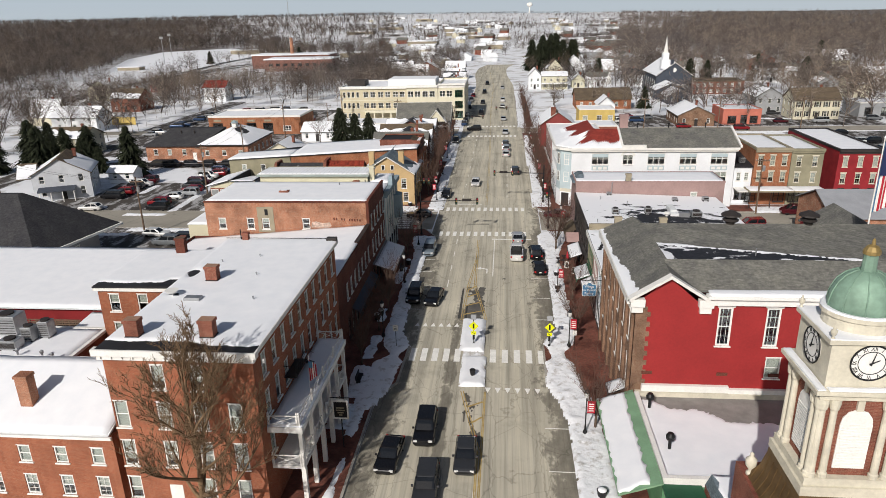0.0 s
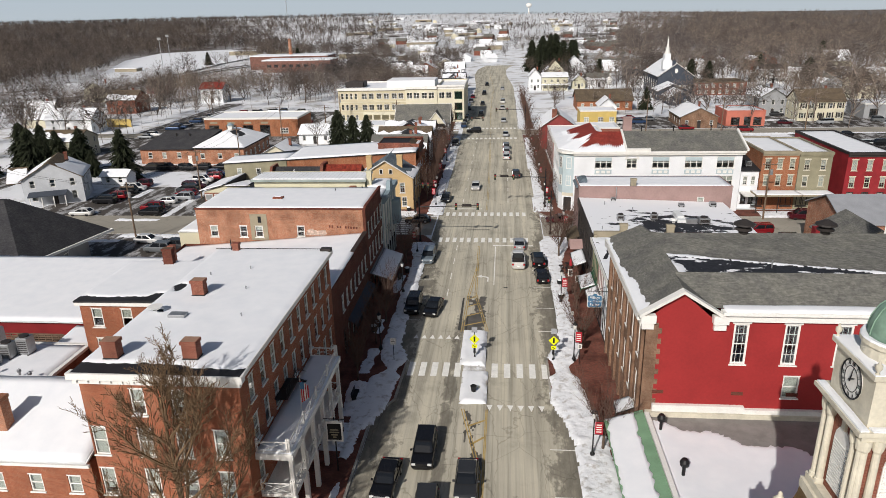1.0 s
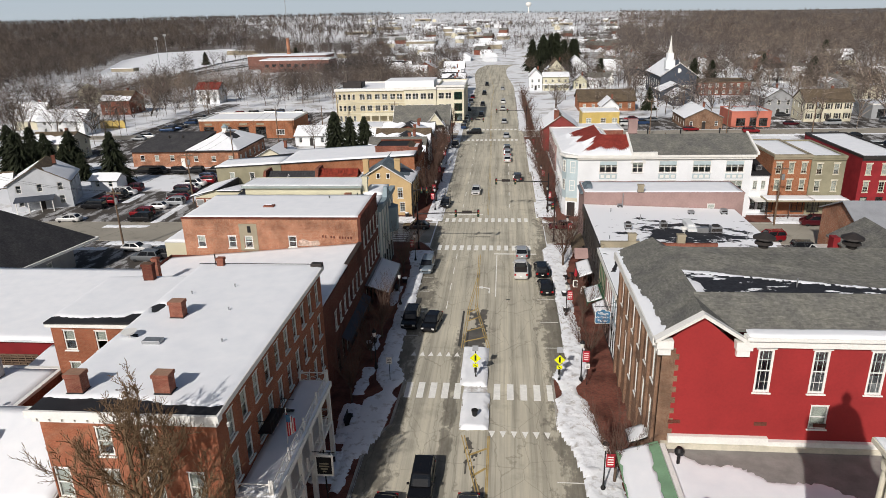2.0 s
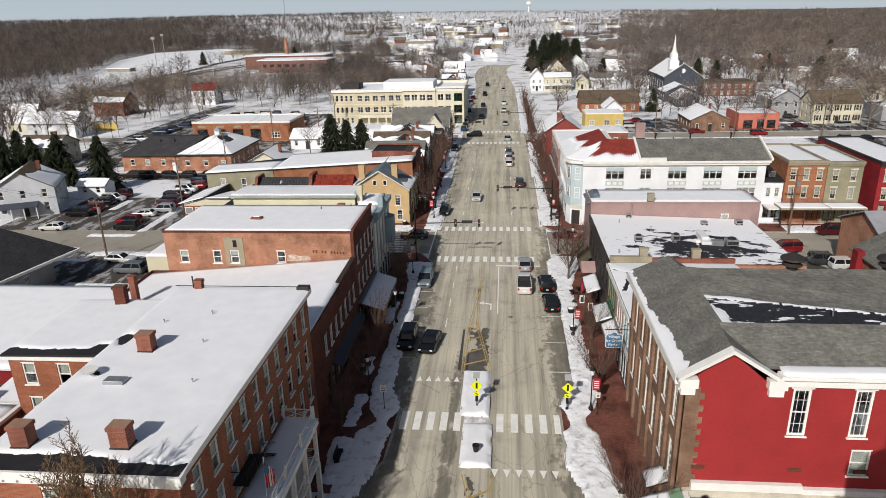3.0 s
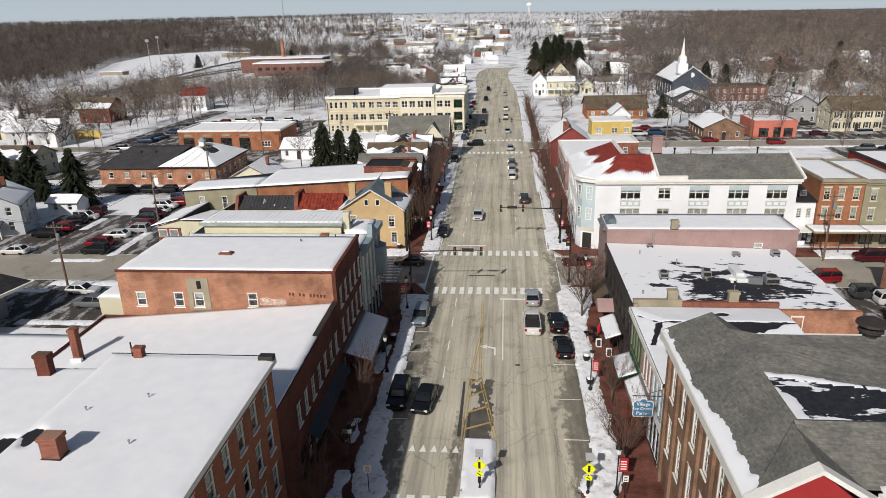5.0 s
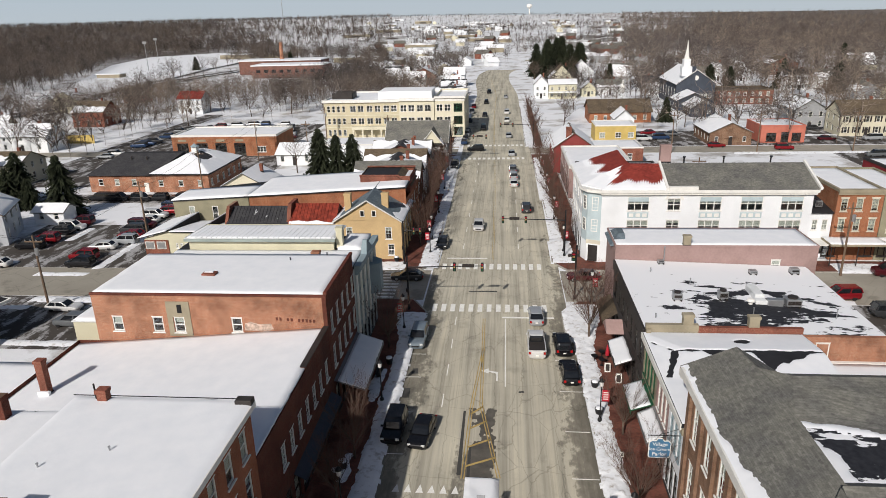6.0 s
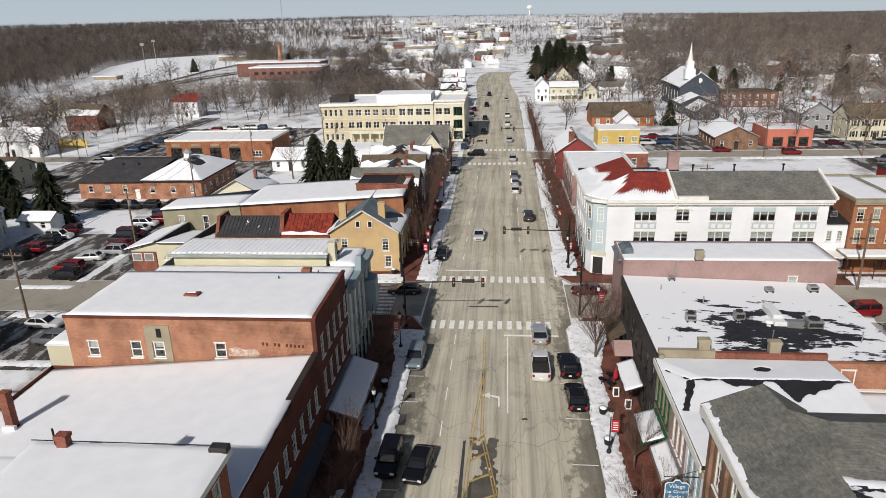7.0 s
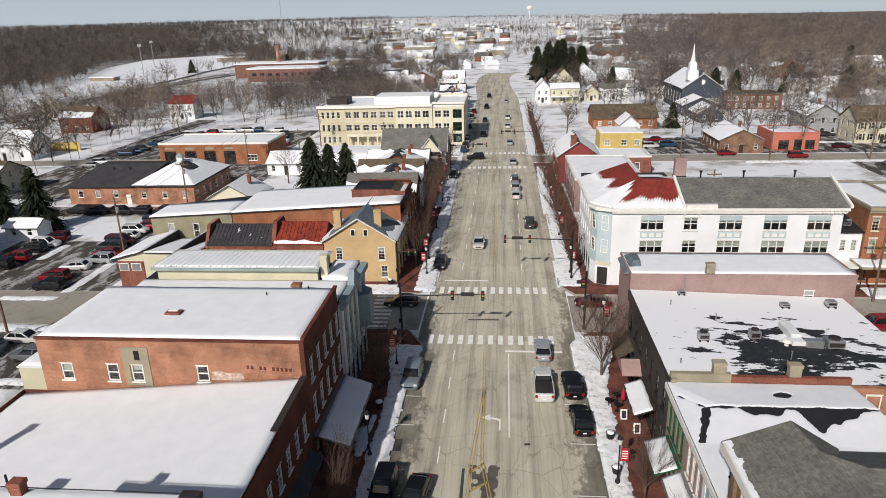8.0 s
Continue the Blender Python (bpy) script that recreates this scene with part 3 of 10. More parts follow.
def land(x, y):
    """The height of the ground: level round the street, low hills far off, higher to the west."""
    d = math.hypot(x, y)
    if d < 420:
        return -0.06
    a = x / max(200.0, abs(y))
    top = 27.0 - 36.0 * smooth(-0.2, 0.6, a)
    return -0.06 + top * smooth(650, 2600, d) + 5.0 * smooth(420, 900, d) * noise.noise((x * 0.0022, y * 0.0022, 0.7)) * (1.0 if d > 420 else 0)


def ground_sheet():
    xs = sorted({round(sgn * v, 1) for sgn in (-1, 1) for v in (0, 40, 80, 130, 190, 260, 340, 430, 530, 650, 800, 1000, 1250, 1550, 1900, 2400, 3000, 3600)})
    ys = [-900, -500, -250, -120, -60, 0, 60, 120, 180, 240, 300, 360, 420, 480, 550, 630, 720, 820, 930, 1050, 1200, 1400, 1650, 1900, 2200, 2600, 3000, 3500, 4200]
    g = Geo()
    for y in ys:
        for x in xs:
            g.v.append((x, y, land(x, y)))
    n = len(xs)
    for j in range(len(ys) - 1):
        for i in range(n - 1):
            g.f.append((j * n + i, j * n + i + 1, (j + 1) * n + i + 1, (j + 1) * n + i))
    solo("ground", g, ground_snow(), "snow-covered ground with thin patches of dead grass", "ground", kind="structure", smooth=True)


ground_sheet()
FIELD = [(-209, 345), (-212, 376), (-217, 421), (-214, 462), (-220, 531), (-219, 613), (-249, 696), (-306, 767), (-351, 694), (-327, 582), (-275, 458), (-239, 369), (-222, 338)]
meadow = Geo()
mid_x, mid_y = sum(p[0] for p in FIELD) / len(FIELD), sum(p[1] for p in FIELD) / len(FIELD)
for k in range(len(FIELD)):
    (a, b), (c, d) = FIELD[k], FIELD[(k + 1) % len(FIELD)]
    for i in range(6):
        q = [(mid_x + (a - mid_x) * i / 6, mid_y + (b - mid_y) * i / 6), (mid_x + (a - mid_x) * (i + 1) / 6, mid_y + (b - mid_y) * (i + 1) / 6), (mid_x + (c - mid_x) * (i + 1) / 6, mid_y + (d - mid_y) * (i + 1) / 6), (mid_x + (c - mid_x) * i / 6, mid_y + (d - mid_y) * i / 6)]
        meadow.face(*[(x, y, land(x, y) + 0.9) for x, y in q])
solo("snow_field", meadow, SNOW, "smooth open snow field below the woods", "field", kind="structure")
# far pale sky above the horizon
haze = Nodes("pale_sky")
glow = haze.add("Emission", Strength=1.0)
hz = haze.add("SeparateXYZ")
haze.link(haze.place(), hz.inputs[0])
band = haze.ramp(haze.math("DIVIDE", hz.outputs["Z"], 500.0), [(0.0, (0.50, 0.56, 0.61)), (1.0, (0.42, 0.52, 0.62))])
haze.link(band, glow.inputs["Color"])
haze.link(glow.outputs[0], haze.t.nodes["Material Output"].inputs["Surface"])
arc = Geo()
for k in range(41):
    a = radians(-62 + 3 * k)
    arc.v += [(4700 * math.sin(a), 4700 * math.cos(a), -120), (4700 * math.sin(a), 4700 * math.cos(a), 480)]
arc.f = [(2 * k, 2 * k + 2, 2 * k + 3, 2 * k + 1) for k in range(40)]
solo("backdrop", arc, haze.m, "pale blue winter sky above the horizon", "sky", kind="structure")


def centre(y):
    """The street's middle line drifts slightly west, then bends east in the valley."""
    return 0.15 - 2.3 * smooth(120, 300, y) - 3.6 * smooth(330, 420, y) + 46 * smooth(440, 640, y)


def strip(y0, y1, left, right, z, step=12.0):
    """A sheet along the street; left and right are offsets from its middle, with a skirt below."""
    g = Geo()
    n = max(1, int((y1 - y0) / step))
    for i in range(n + 1):
        y = y0 + (y1 - y0) * i / n
        c, h = centre(y), max(0.0, land(centre(y), y))
        g.v += [(c + left, y, h + z), (c + right, y, h + z), (c + left, y, h - 0.3), (c + right, y, h - 0.3)]
    for i in range(n):
        k = 4 * i
        g.f += [(k, k + 1, k + 5, k + 4), (k + 2, k, k + 4, k + 6), (k + 1, k + 3, k + 7, k + 5)]
    g.f += [(2, 3, 1, 0), (4 * n, 4 * n + 1, 4 * n + 3, 4 * n + 2)]
    return g


road = solo("road", strip(-70, 620, -9.2, 9.2, 0.0), ROAD, "broad salted asphalt main street with tyre tracks", "road", kind="structure")
cross = Geo()
cross.box(-160, 109.6, -0.3, -9.3, 120.4, -0.004)
cross.box(9.5, 109.6, -0.3, 170, 120.4, -0.004)
cross.box(-160, 207, -0.3, -11.5, 214, -0.004)
cross.box(7.5, 207, -0.3, 190, 215, -0.004)
solo("side_street", cross, SIDE_STREET, "pale salted asphalt side streets crossing the main street", "road", kind="structure")
for x0, y0, x1, y1, z in ((-98, 94, -46, 109.4, -0.012), (-90, 120.6, -84.5, 131, -0.012), (-84.5, 120.6, -56, 142.6, -0.012), (-68.5, 142.6, -56, 157.9, -0.012), (-110, 172, -93.6, 206.8, -0.016), (-110, 214.5, -62, 262, -0.012), (36, 86, 66, 109.4, -0.012), (31, 216, 60, 240, -0.012), (84, 150, 150, 205, -0.012), (60, 120.6, 100, 150, -0.018), (62, 216, 120, 246, -0.012), (-100, 158.2, -50, 165, -0.012), (-96, 184, -56, 206.8, -0.012), (-118, 120.6, -110.2, 206.8, -0.02), (-118, 214.2, -110.2, 290, -0.02)):
    solo("parking_lot", Geo().box(x0, y0, -0.3, x1, y1, z), LOT, "dark wet asphalt parking lot between snow ridges", "parking lot", kind="structure")


def pavement(pts, name="pavement"):
    """Raised brick paving with a stone kerb round it."""
    p = solo(name, Geo().prism(pts, -0.25, 0.15), PAVER, "dark red brick pavement with stone kerbs", "pavement", kind="structure")
    k = Geo()
    n = len(pts)
    for i in range(n):
        a, b = Vector(pts[i]), Vector(pts[(i + 1) % n])
        d = (b - a).normalized()
        o = Vector((d.y, -d.x))
        q = [a - d * 0.08 + o * 0.1, b + d * 0.08 + o * 0.1, b + d * 0.08 - o * 0.12, a - d * 0.08 - o * 0.12]
        k.prism([(v.x, v.y) for v in q], -0.25, 0.156)
    part("kerb", k, KERB, p)
    return p


pavement([(-14.4, -70), (-9.2, -70), (-9.2, 55.5), (-7.5, 58.5), (-7.3, 66.5), (-9.0, 70), (-9.2, 99), (-8.4, 101.5), (-8.4, 105.6), (-10.5, 109.4), (-46, 109.4), (-46, 104), (-14.4, 104)])
pavement([(9.4, -70), (14.6, -70), (14.6, 104), (38, 104), (38, 109.4), (11.0, 109.4), (8.6, 105.6), (8.6, 101), (9.6, 98), (9.6, 71), (7.6, 67), (7.6, 59), (9.4, 55)])
pavement([(-46, 120.6), (-10.8, 120.6), (-8.6, 123.4), (-8.8, 130), (-9.2, 134), (-10.4, 160), (-11.6, 205), (-16, 205), (-15, 126.4), (-46, 126.4)])
pavement([(8.6, 123.8), (10.6, 120.6), (60, 120.6), (60, 125), (16.6, 125), (14.6, 128), (13.2, 205), (8.2, 205), (9.0, 160), (9.4, 134), (8.8, 130)])
pavement([(-15.5, 216), (-11.6, 216), (-12, 300), (-16, 300)])
pavement([(7.2, 217), (12, 217), (11.5, 300), (7.0, 300)])

# markings, each a thin coat on the road
def bar_on(x0, y0, x1, y1, material=MARK, label="", z=0.006, name="road_marking"):
    return part(name, Geo().box(x0, y0, 0.0005, x1, y1, z), material, road, label)


for k in range(5):
    bar_on(-7.0 + 1.22 * k, 63.3, -6.35 + 1.22 * k, 66.2)
    if k < 5:
        bar_on(1.75 + 1.3 * k, 63.3, 2.4 + 1.3 * k, 66.2)
for y0 in (106.0, 120.9):
    for k in range(13):
        bar_on(-7.8 + 1.17 * k, y0, -7.2 + 1.17 * k, y0 + 2.3)
for y0 in (199.5, 217.5):
    for k in range(13):
        bar_on(-9.3 + 1.25 * k, y0, -8.6 + 1.25 * k, y0 + 2.4)
for k in range(9):
    bar_on(-16.2 + 0.0, 110.1 + 1.15 * k, -13.4, 110.65 + 1.15 * k)
for k in range(6):
    x = -7.1 + 0.95 * k
    g = Geo()
    g.prism([(x - 0.3, 71.7), (x + 0.3, 71.7), (x, 72.7)], 0.0005, 0.006)
    part("road_marking", g, MARK, road)
    x = 1.7 + 0.98 * k
    if k < 6:
        g = Geo().prism([(x - 0.3, 58.2), (x, 57.2), (x + 0.3, 58.2)], 0.0005, 0.006)
        part("road_marking", g, MARK, road)
bar_on(1.2, 104.2, 7.6, 104.6)
bar_on(1.55, 88.0, 1.67, 104.0)
bar_on(-7.4, 125.4, -1.2, 125.8)
for y in range(84, 104, 6):
    bar_on(-4.55, y, -4.45, y + 2.4)
for y in range(130, 198, 9):
    bar_on(-5.2, y, -5.08, y + 2.6)
    bar_on(3.6, y, 3.72, y + 2.6)
for y in (45.5, 51.5, 74.0, 80.5, 87.3, 93.6):
    bar_on(7.0, y, 9.2, y + 0.1)
for y in (76.5, 83.0, 89.5, 94.5):
    bar_on(-9.1, y, -7.2, y + 0.1)
for x in (-0.62, -0.38):
    part("road_marking", strip(125, 420, x, x + 0.06, 0.006), MARK_YELLOW, road)


def yellow(a, b, w=0.09):
    a, b = Vector(a), Vector(b)
    d = (b - a).normalized()
    o = Vector((d.y, -d.x)) * (w / 2)
    part("road_marking", Geo().prism([tuple(a - o), tuple(a + o), tuple(b + o), tuple(b - o)], 0.0005, 0.0065), MARK_YELLOW, road)


for o in (0.0, 0.24):
    yellow((-2.0 + o, 73.6), (-1.75 + o, 84.2))
    yellow((1.2 - o, 73.8), (-0.6 - o, 84.5))
    yellow((-0.6 - o, 84.5), (-0.9 - o, 104))
    yellow((-1.75 + o, 84.2), (-0.95 + o, 96))
    yellow((-0.95 + o, 57.4), (1.0 + o, 48))
    yellow((1.5 - o * 0.5, 57.4), (1.35 - o * 0.5, 20))
    yellow((1.0 + o * 0.5, 48.0), (1.0 + o * 0.5, 20))
for y, w0, w1 in ((75.2, -1.7, 0.8), (77.8, -1.7, 0.35), (80.6, -1.6, -0.1), (83.0, -1.6, -0.5)):
    yellow((w0, y), (w1, y + 1.3), 0.22)
for y, w0, w1 in ((54.6, -0.2, 1.3), (52.0, 0.3, 1.3)):
    yellow((w0, y), (w1, y + 1.0), 0.22)


def arrow(x, y, s=1, turn=-1):
    """A turning arrow: shaft, bend and head."""
    g = Geo()
    g.prism([(x - 0.08, y - 1.2 * s), (x + 0.08, y - 1.2 * s), (x + 0.08, y + 0.5 * s), (x - 0.08, y + 0.5 * s)][::s], 0.0005, 0.006)
    g.prism([(x - 0.1, y + 0.3 * s), (x + turn * 1.0, y + 0.7 * s), (x + turn * 1.0, y + 0.95 * s), (x + 0.1, y + 0.6 * s)], 0.0005, 0.0062)
    g.prism([(x + turn * 0.9, y + 0.3 * s), (x + turn * 1.7, y + 0.8 * s), (x + turn * 0.9, y + 1.35 * s)], 0.0005, 0.0064)
    part("road_marking", g, MARK, road)


arrow(0.75, 90.3, 1, -1)
arrow(1.0, 41.5, -1, 1)

# tar repairs and damp patches with shapes of their own
for x0, y0, x1, y1 in ((-1.6, 66.4, -1.25, 78), (-8.6, 85.5, -7.9, 87.4), (-8.3, 90.2, -7.6, 91.4), (2.9, 86.9, 3.5, 87.3), (-3.4, 112.4, 0.5, 112.8), (-2.4, 74, -2.05, 83.5)):
    part("tar_patch", Geo().prism([(x0, y0 + 0.1), (x0 + 0.1, y0), (x1, y0 + 0.05), (x1 - 0.08, y1), (x0 + 0.05, y1 - 0.1)], 0.0003, 0.004), TARRED, road, "dark tar repair")


def damp(x0, y0, x1, y1, seed, reach=0.0, cell=0.3):
    """A thin wet stain with a wandering edge."""
    def field(x, y):
        e = min(x - x0, x1 - x) / (x1 - x0) * 2, min(y - y0, y1 - y) / (y1 - y0) * 2
        return noise.noise((x * 0.5 + seed, y * 0.16, 0.3)) + 0.5 * noise.noise((x * 1.6, y * 0.7, seed)) + 0.4 * noise.noise((x * 4.0, y * 1.8, seed)) + reach + 1.5 * min(0.3, min(e)) - 0.42
    part("wet_stain", blot(field, x0, y0, x1, y1, lambda x, y: 0.0, 0.004, cell, 0.06), WET, road, "dark meltwater stain")


WET = paint("wet_asphalt", (0.12, 0.108, 0.088), 0.45, 0.3, 0.8, 5.0, 0, 0.5)
damp(-1.9, 73.7, 0.9, 84, 40.8, 0.1, 0.16)
damp(-0.7, 48.5, 1.3, 57.5, 45.9, 0.05, 0.16)
island = thing("traffic_island", 0, 66, 0, "kerbed traffic island heaped with trampled snow", "traffic island")
oval = lambda y0, y1, x0, x1, r: [(x0 + r, y0), (x1 - r, y0), (x1, y0 + r), (x1, y1 - r), (x1 - r, y1), (x0 + r, y1), (x0, y1 - r), (x0, y0 + r)]
for y0, y1, x0, x1 in ((58.3, 63.3, -1.2, 1.35), (66.2, 73.4, -1.55, 1.0)):
    part("kerb", Geo().prism(oval(y0, y1, x0, x1, 0.35), -0.2, 0.16), KERB, island)


def snow_heap(x0, y0, x1, y1, h, seed, z=0.14, step=0.35, name="snow_bank", label="", parent=None, material=None, rag=0.5, group="snow banks along the kerb"):
    """A lumpy heap whose outline wanders inside its rectangle."""
    nx, ny = max(3, min(60, int((x1 - x0) / step))), max(3, min(80, int((y1 - y0) / step)))
    g = Geo()
    for j in range(ny + 1):
        for i in range(nx + 1):
            u, v = i / nx, j / ny
            x, y = x0 + (x1 - x0) * u, y0 + (y1 - y0) * v
            e = min(u, 1 - u) * (x1 - x0), min(v, 1 - v) * (y1 - y0)
            k = smooth(0.0, 0.3, min(e[0], e[1] * 1.5) - rag * (0.5 + 0.8 * noise.noise((x * 0.55 + seed, y * 0.55, 0.2))) * 0.7)
            lump = 0.4 + 0.3 * noise.noise((x * 0.8, y * 0.8 + seed, 2.2)) + 0.4 * noise.noise((x * 2.4, y * 2.4, seed)) + 0.25 * noise.noise((x * 5.1, y * 5.1, seed))
            g.v.append((x, y, z - 0.03 + h * k * max(0.15, lump) + (0.0 if k > 0.001 else -0.05)))
    n = nx + 1
    for j in range(ny):
        for i in range(nx):
            q = (j * n + i, j * n + i + 1, (j + 1) * n + i + 1, (j + 1) * n + i)
            if max(g.v[t][2] for t in q) > z - 0.05:
                g.f.append(q)
    if parent is not None:
        return part(name, g, material or SNOW, parent, label, smooth=True)
    return solo(name, g, material or SNOW_DIRTY, label or "ploughed snow bank with grey gritty lumps", "snow bank", group, smooth=True)


for k, (y0, y1, x0, x1) in enumerate(((58.1, 64.3, -1.25, 1.4), (65.4, 73.6, -1.65, 1.1))):
    part("snow", blot(lambda x, y: min(x - x0, x1 - x, y - y0, y1 - y) - 0.05 + 0.16 * wander(x, y, 40 + k, 0.8, 2.4), x0, y0, x1, y1, lambda x, y: 0.14 + 0.05 * noise.noise((x * 1.5, y * 0.7, k)), 0.3, 0.12, 0.4), SNOW, island, smooth=True)
snow_heap(-1.3, 63.4, 1.2, 66.4, 0.16, 44, 0.05, 0.14, "trodden_snow", "brown trodden snow", island, snow_mat("trodden_snow", 0.3), 0.25)
part("bollard_tub", Geo().lathe(0.1, 60.0, [(0.2, 0.3), (0.32, 0.95), (0.28, 0.98), (0.2, 0.6)], 12), BLACK, island)
def along(table, y):
    for (a, *p), (b, *q) in zip(table, table[1:]):
        if a <= y <= b:
            t = (y - a) / (b - a)
            return [u + (v - u) * t for u, v in zip(p, q)]
    return table[-1][1:]


def kerb_bank(table, h, seed, cell=0.16):
    """Ploughed snow along a kerb; rows of y, inner and outer edge."""
    def field(x, y):
        a, b = along(table, y)
        return min(x - a, b - x) + 0.24 * wander(x, y, seed, 0.5, 1.9) + 0.1
    def rough(x, y):
        return 0.15 + 0.35 * h * max(0.0, noise.noise((x * 0.9, y * 0.9, seed))) + 0.13 * h * noise.noise((x * 3.3, y * 3.3, seed)) + 0.07 * h * noise.noise((x * 7.5, y * 7.5, seed))
    lo, hi = min(r[1] for r in table) - 0.4, max(r[2] for r in table) + 0.4
    ys = [table[0][0]]
    while ys[-1] < table[-1][0] - 0.1:
        ys.append(min(ys[-1] + 16.0, table[-1][0]))
    for a, b in zip(ys, ys[1:]):
        g = blot(field, lo, a, hi, b, rough, h * 0.45, cell, 0.35)
        solo("snow_bank", g, SNOW_DIRTY, "ploughed snow bank with grey gritty lumps along the kerb", "snow bank", "snow banks along the kerb", smooth=True)


kerb_bank([(14, 9.3, 12.2), (40, 9.3, 12.2), (52, 9.3, 12.0), (56, 8.6, 11.6), (59, 7.7, 10.9), (63.4, 7.7, 10.3), (64.4, 8.6, 9.6), (66.0, 8.4, 9.9), (67.5, 7.8, 10.8), (71.5, 9.4, 11.2), (84, 9.6, 11.2), (97, 9.6, 11.3), (101, 8.7, 12.2), (106, 8.8, 13.2), (108, 10.0, 13.4)], 0.4, 3.1)
kerb_bank([(49, -10.6, -10.2), (53, -10.9, -9.8), (57, -10.9, -8.3), (62.6, -10.5, -7.8), (64.3, -9.0, -8.4), (66.4, -10.2, -7.4), (70, -10.6, -8.7), (80, -10.5, -8.9), (90, -10.5, -8.9), (98, -10.6, -8.9), (101, -11.4, -8.5), (105, -11.9, -8.5)], 0.4, 8.8)
for k, (x0, y0, x1, y1, h) in enumerate(((8.4, 124, 12.3, 133, 0.5), (8.8, 133, 11.2, 160, 0.45), (8.4, 160, 10.9, 200, 0.45), (-11.6, 122, -8.4, 134, 0.5), (-11.6, 134, -9.3, 165, 0.45), (-13, 165, -10.4, 203, 0.45),
                                          (-30, 121, -13, 123, 0.4), (18, 121, 44, 123, 0.4), (48, 121, 78, 123.4, 0.4), (-14, 217, -11, 300, 0.5), (7, 217, 10, 300, 0.5))):
    snow_heap(x0, y0 - 0.8, x1, y1 + 0.8, h * 0.75, k * 3.7, step=0.5)

for k, (x0, y0, x1, y1, h) in enumerate(((-13.2, 50.0, -10.3, 54.6, 0.4), (-12.6, 55.2, -10.0, 61.8, 0.45), (-12.4, 63.0, -10.4, 69.0, 0.3), (-12.6, 72.0, -11.0, 76.5, 0.3), (-12.4, 84.0, -10.6, 91.0, 0.3), (-10.8, 40.0, -9.5, 47.0, 0.4))):
    snow_heap(x0, y0, x1, y1, h, 200 + 3.1 * k, 0.14, 0.25, rag=0.7, group="snow left on the pavement")
for x, y in ((-11.4, 52.2), (-11.3, 58.6), (-11.5, 89.6)):
    t = thing("bench", x, y, 0.15, "black iron bench half buried in shaded snow", "bench", "pavement benches")
    part("seat", Geo().box(x - 0.25, y - 0.8, 0.56, x + 0.2, y + 0.8, 0.62), BLACK, t)
    part("backrest", Geo().box(x - 0.3, y - 0.8, 0.62, x - 0.25, y + 0.8, 1.05), BLACK, t)
    for o in (-0.7, 0.7):
        part("leg", Geo().box(x - 0.25, y + o - 0.03, 0.13, x + 0.2, y + o + 0.03, 0.56), BLACK, t)

# ---- buildings on the west side ----
def rows(us, *levels):
    """Openings at each u on each level of (sill, width, height, style)."""
    return [(u, *lv) for lv in levels for u in us]


def steps(a, b, n):
    return [a + (b - a) * i / (n - 1) for i in range(n)]


flat = lambda z: (lambda x, y: z)

# the hotel
hotel = thing("hotel", -19.7, 50.5, 0, "four-storey orange brick hotel with snowy roof and white cornice", "hotel")
HX0, HX1, HY0, HY1, HZ = -24.6, -13.9, 39.0, 62.3, 13.9
south = [(-20.9, 10.7, 1.0, 2.0, "plain", 0.7), (-18.1, 10.7, 1.0, 2.0, "plain", 0.7),
         *rows((-24.1, -20.9, -18.2, -15.6), (7.5, 1.05, 2.2, "plain", 1.0), (4.2, 1.05, 2.2, "plain", 0.8)), (-24.2, 1.2, 1.05, 2.0, "plain", 0.7), (-18.4, 1.2, 1.05, 2.0, "plain", 0.7), (-15.7, 1.2, 1.05, 2.0, "plain", 0.7)]
east = rows(steps(41.0, 60.8, 10), (10.9, 1.0, 1.95, "plain"), (7.7, 1.0, 2.1, "plain"), (4.4, 1.0, 2.1, "plain"))
east = [r for r in east if not (r[1] < 8 and 43 < r[0] < 50 and r[1] < 5)]
shell(hotel, HX0, HY0, HX1, HY1, 0, HZ, HOTEL_BRICK, {"S": south, "E": east})
part("door", Geo().box(-21.5, 38.97, 0.15, -20.5, 39.05, 2.6), WHITE, hotel, "white panelled side door")
g = Geo()
g.box(HX0 - 0.55, HY0 - 0.55, HZ - 0.35, HX1 + 0.5, HY0 - 0.0, HZ + 0.12)
g.box(HX0 - 0.35, HY0 - 0.3, HZ - 0.75, HX1 + 0.25, HY0 - 0.005, HZ - 0.35)
g.box(HX1 + 0.005, HY0, HZ - 0.2, HX1 + 0.44, HY1, HZ + 0.11)
g.box(HX1 + 0.36, HY0 + 0.9, HZ + 0.11, HX1 + 0.44, HY1, HZ + 0.17)
for i in range(16):
    x = HX0 - 0.1 + i * 0.78
    g.box(x, HY0 - 0.42, HZ - 0.62, x + 0.14, HY0 - 0.28, HZ - 0.35)
part("cornice", g, WHITE, hotel, "white bracketed cornice")
deck = lambda x, y: HZ + 0.12 + 0.03 * (x - HX0) * 0.3 + 0.35 * smooth(HY0, HY0 + 1.6, y)
part("roof", Geo().loft([[(HX0 - 0.3, HY0 - 0.4, HZ - 0.1), (HX1 + 0.35, HY0 - 0.4, HZ - 0.1), (HX1 + 0.35, HY1, HZ - 0.1), (HX0 - 0.3, HY1, HZ - 0.1)],
                         [(x, y, HZ + 0.13) for x, y in ((HX0 - 0.3, HY0 - 0.4), (HX1 + 0.35, HY0 - 0.4), (HX1 + 0.35, HY1), (HX0 - 0.3, HY1))]]), TAR, hotel)
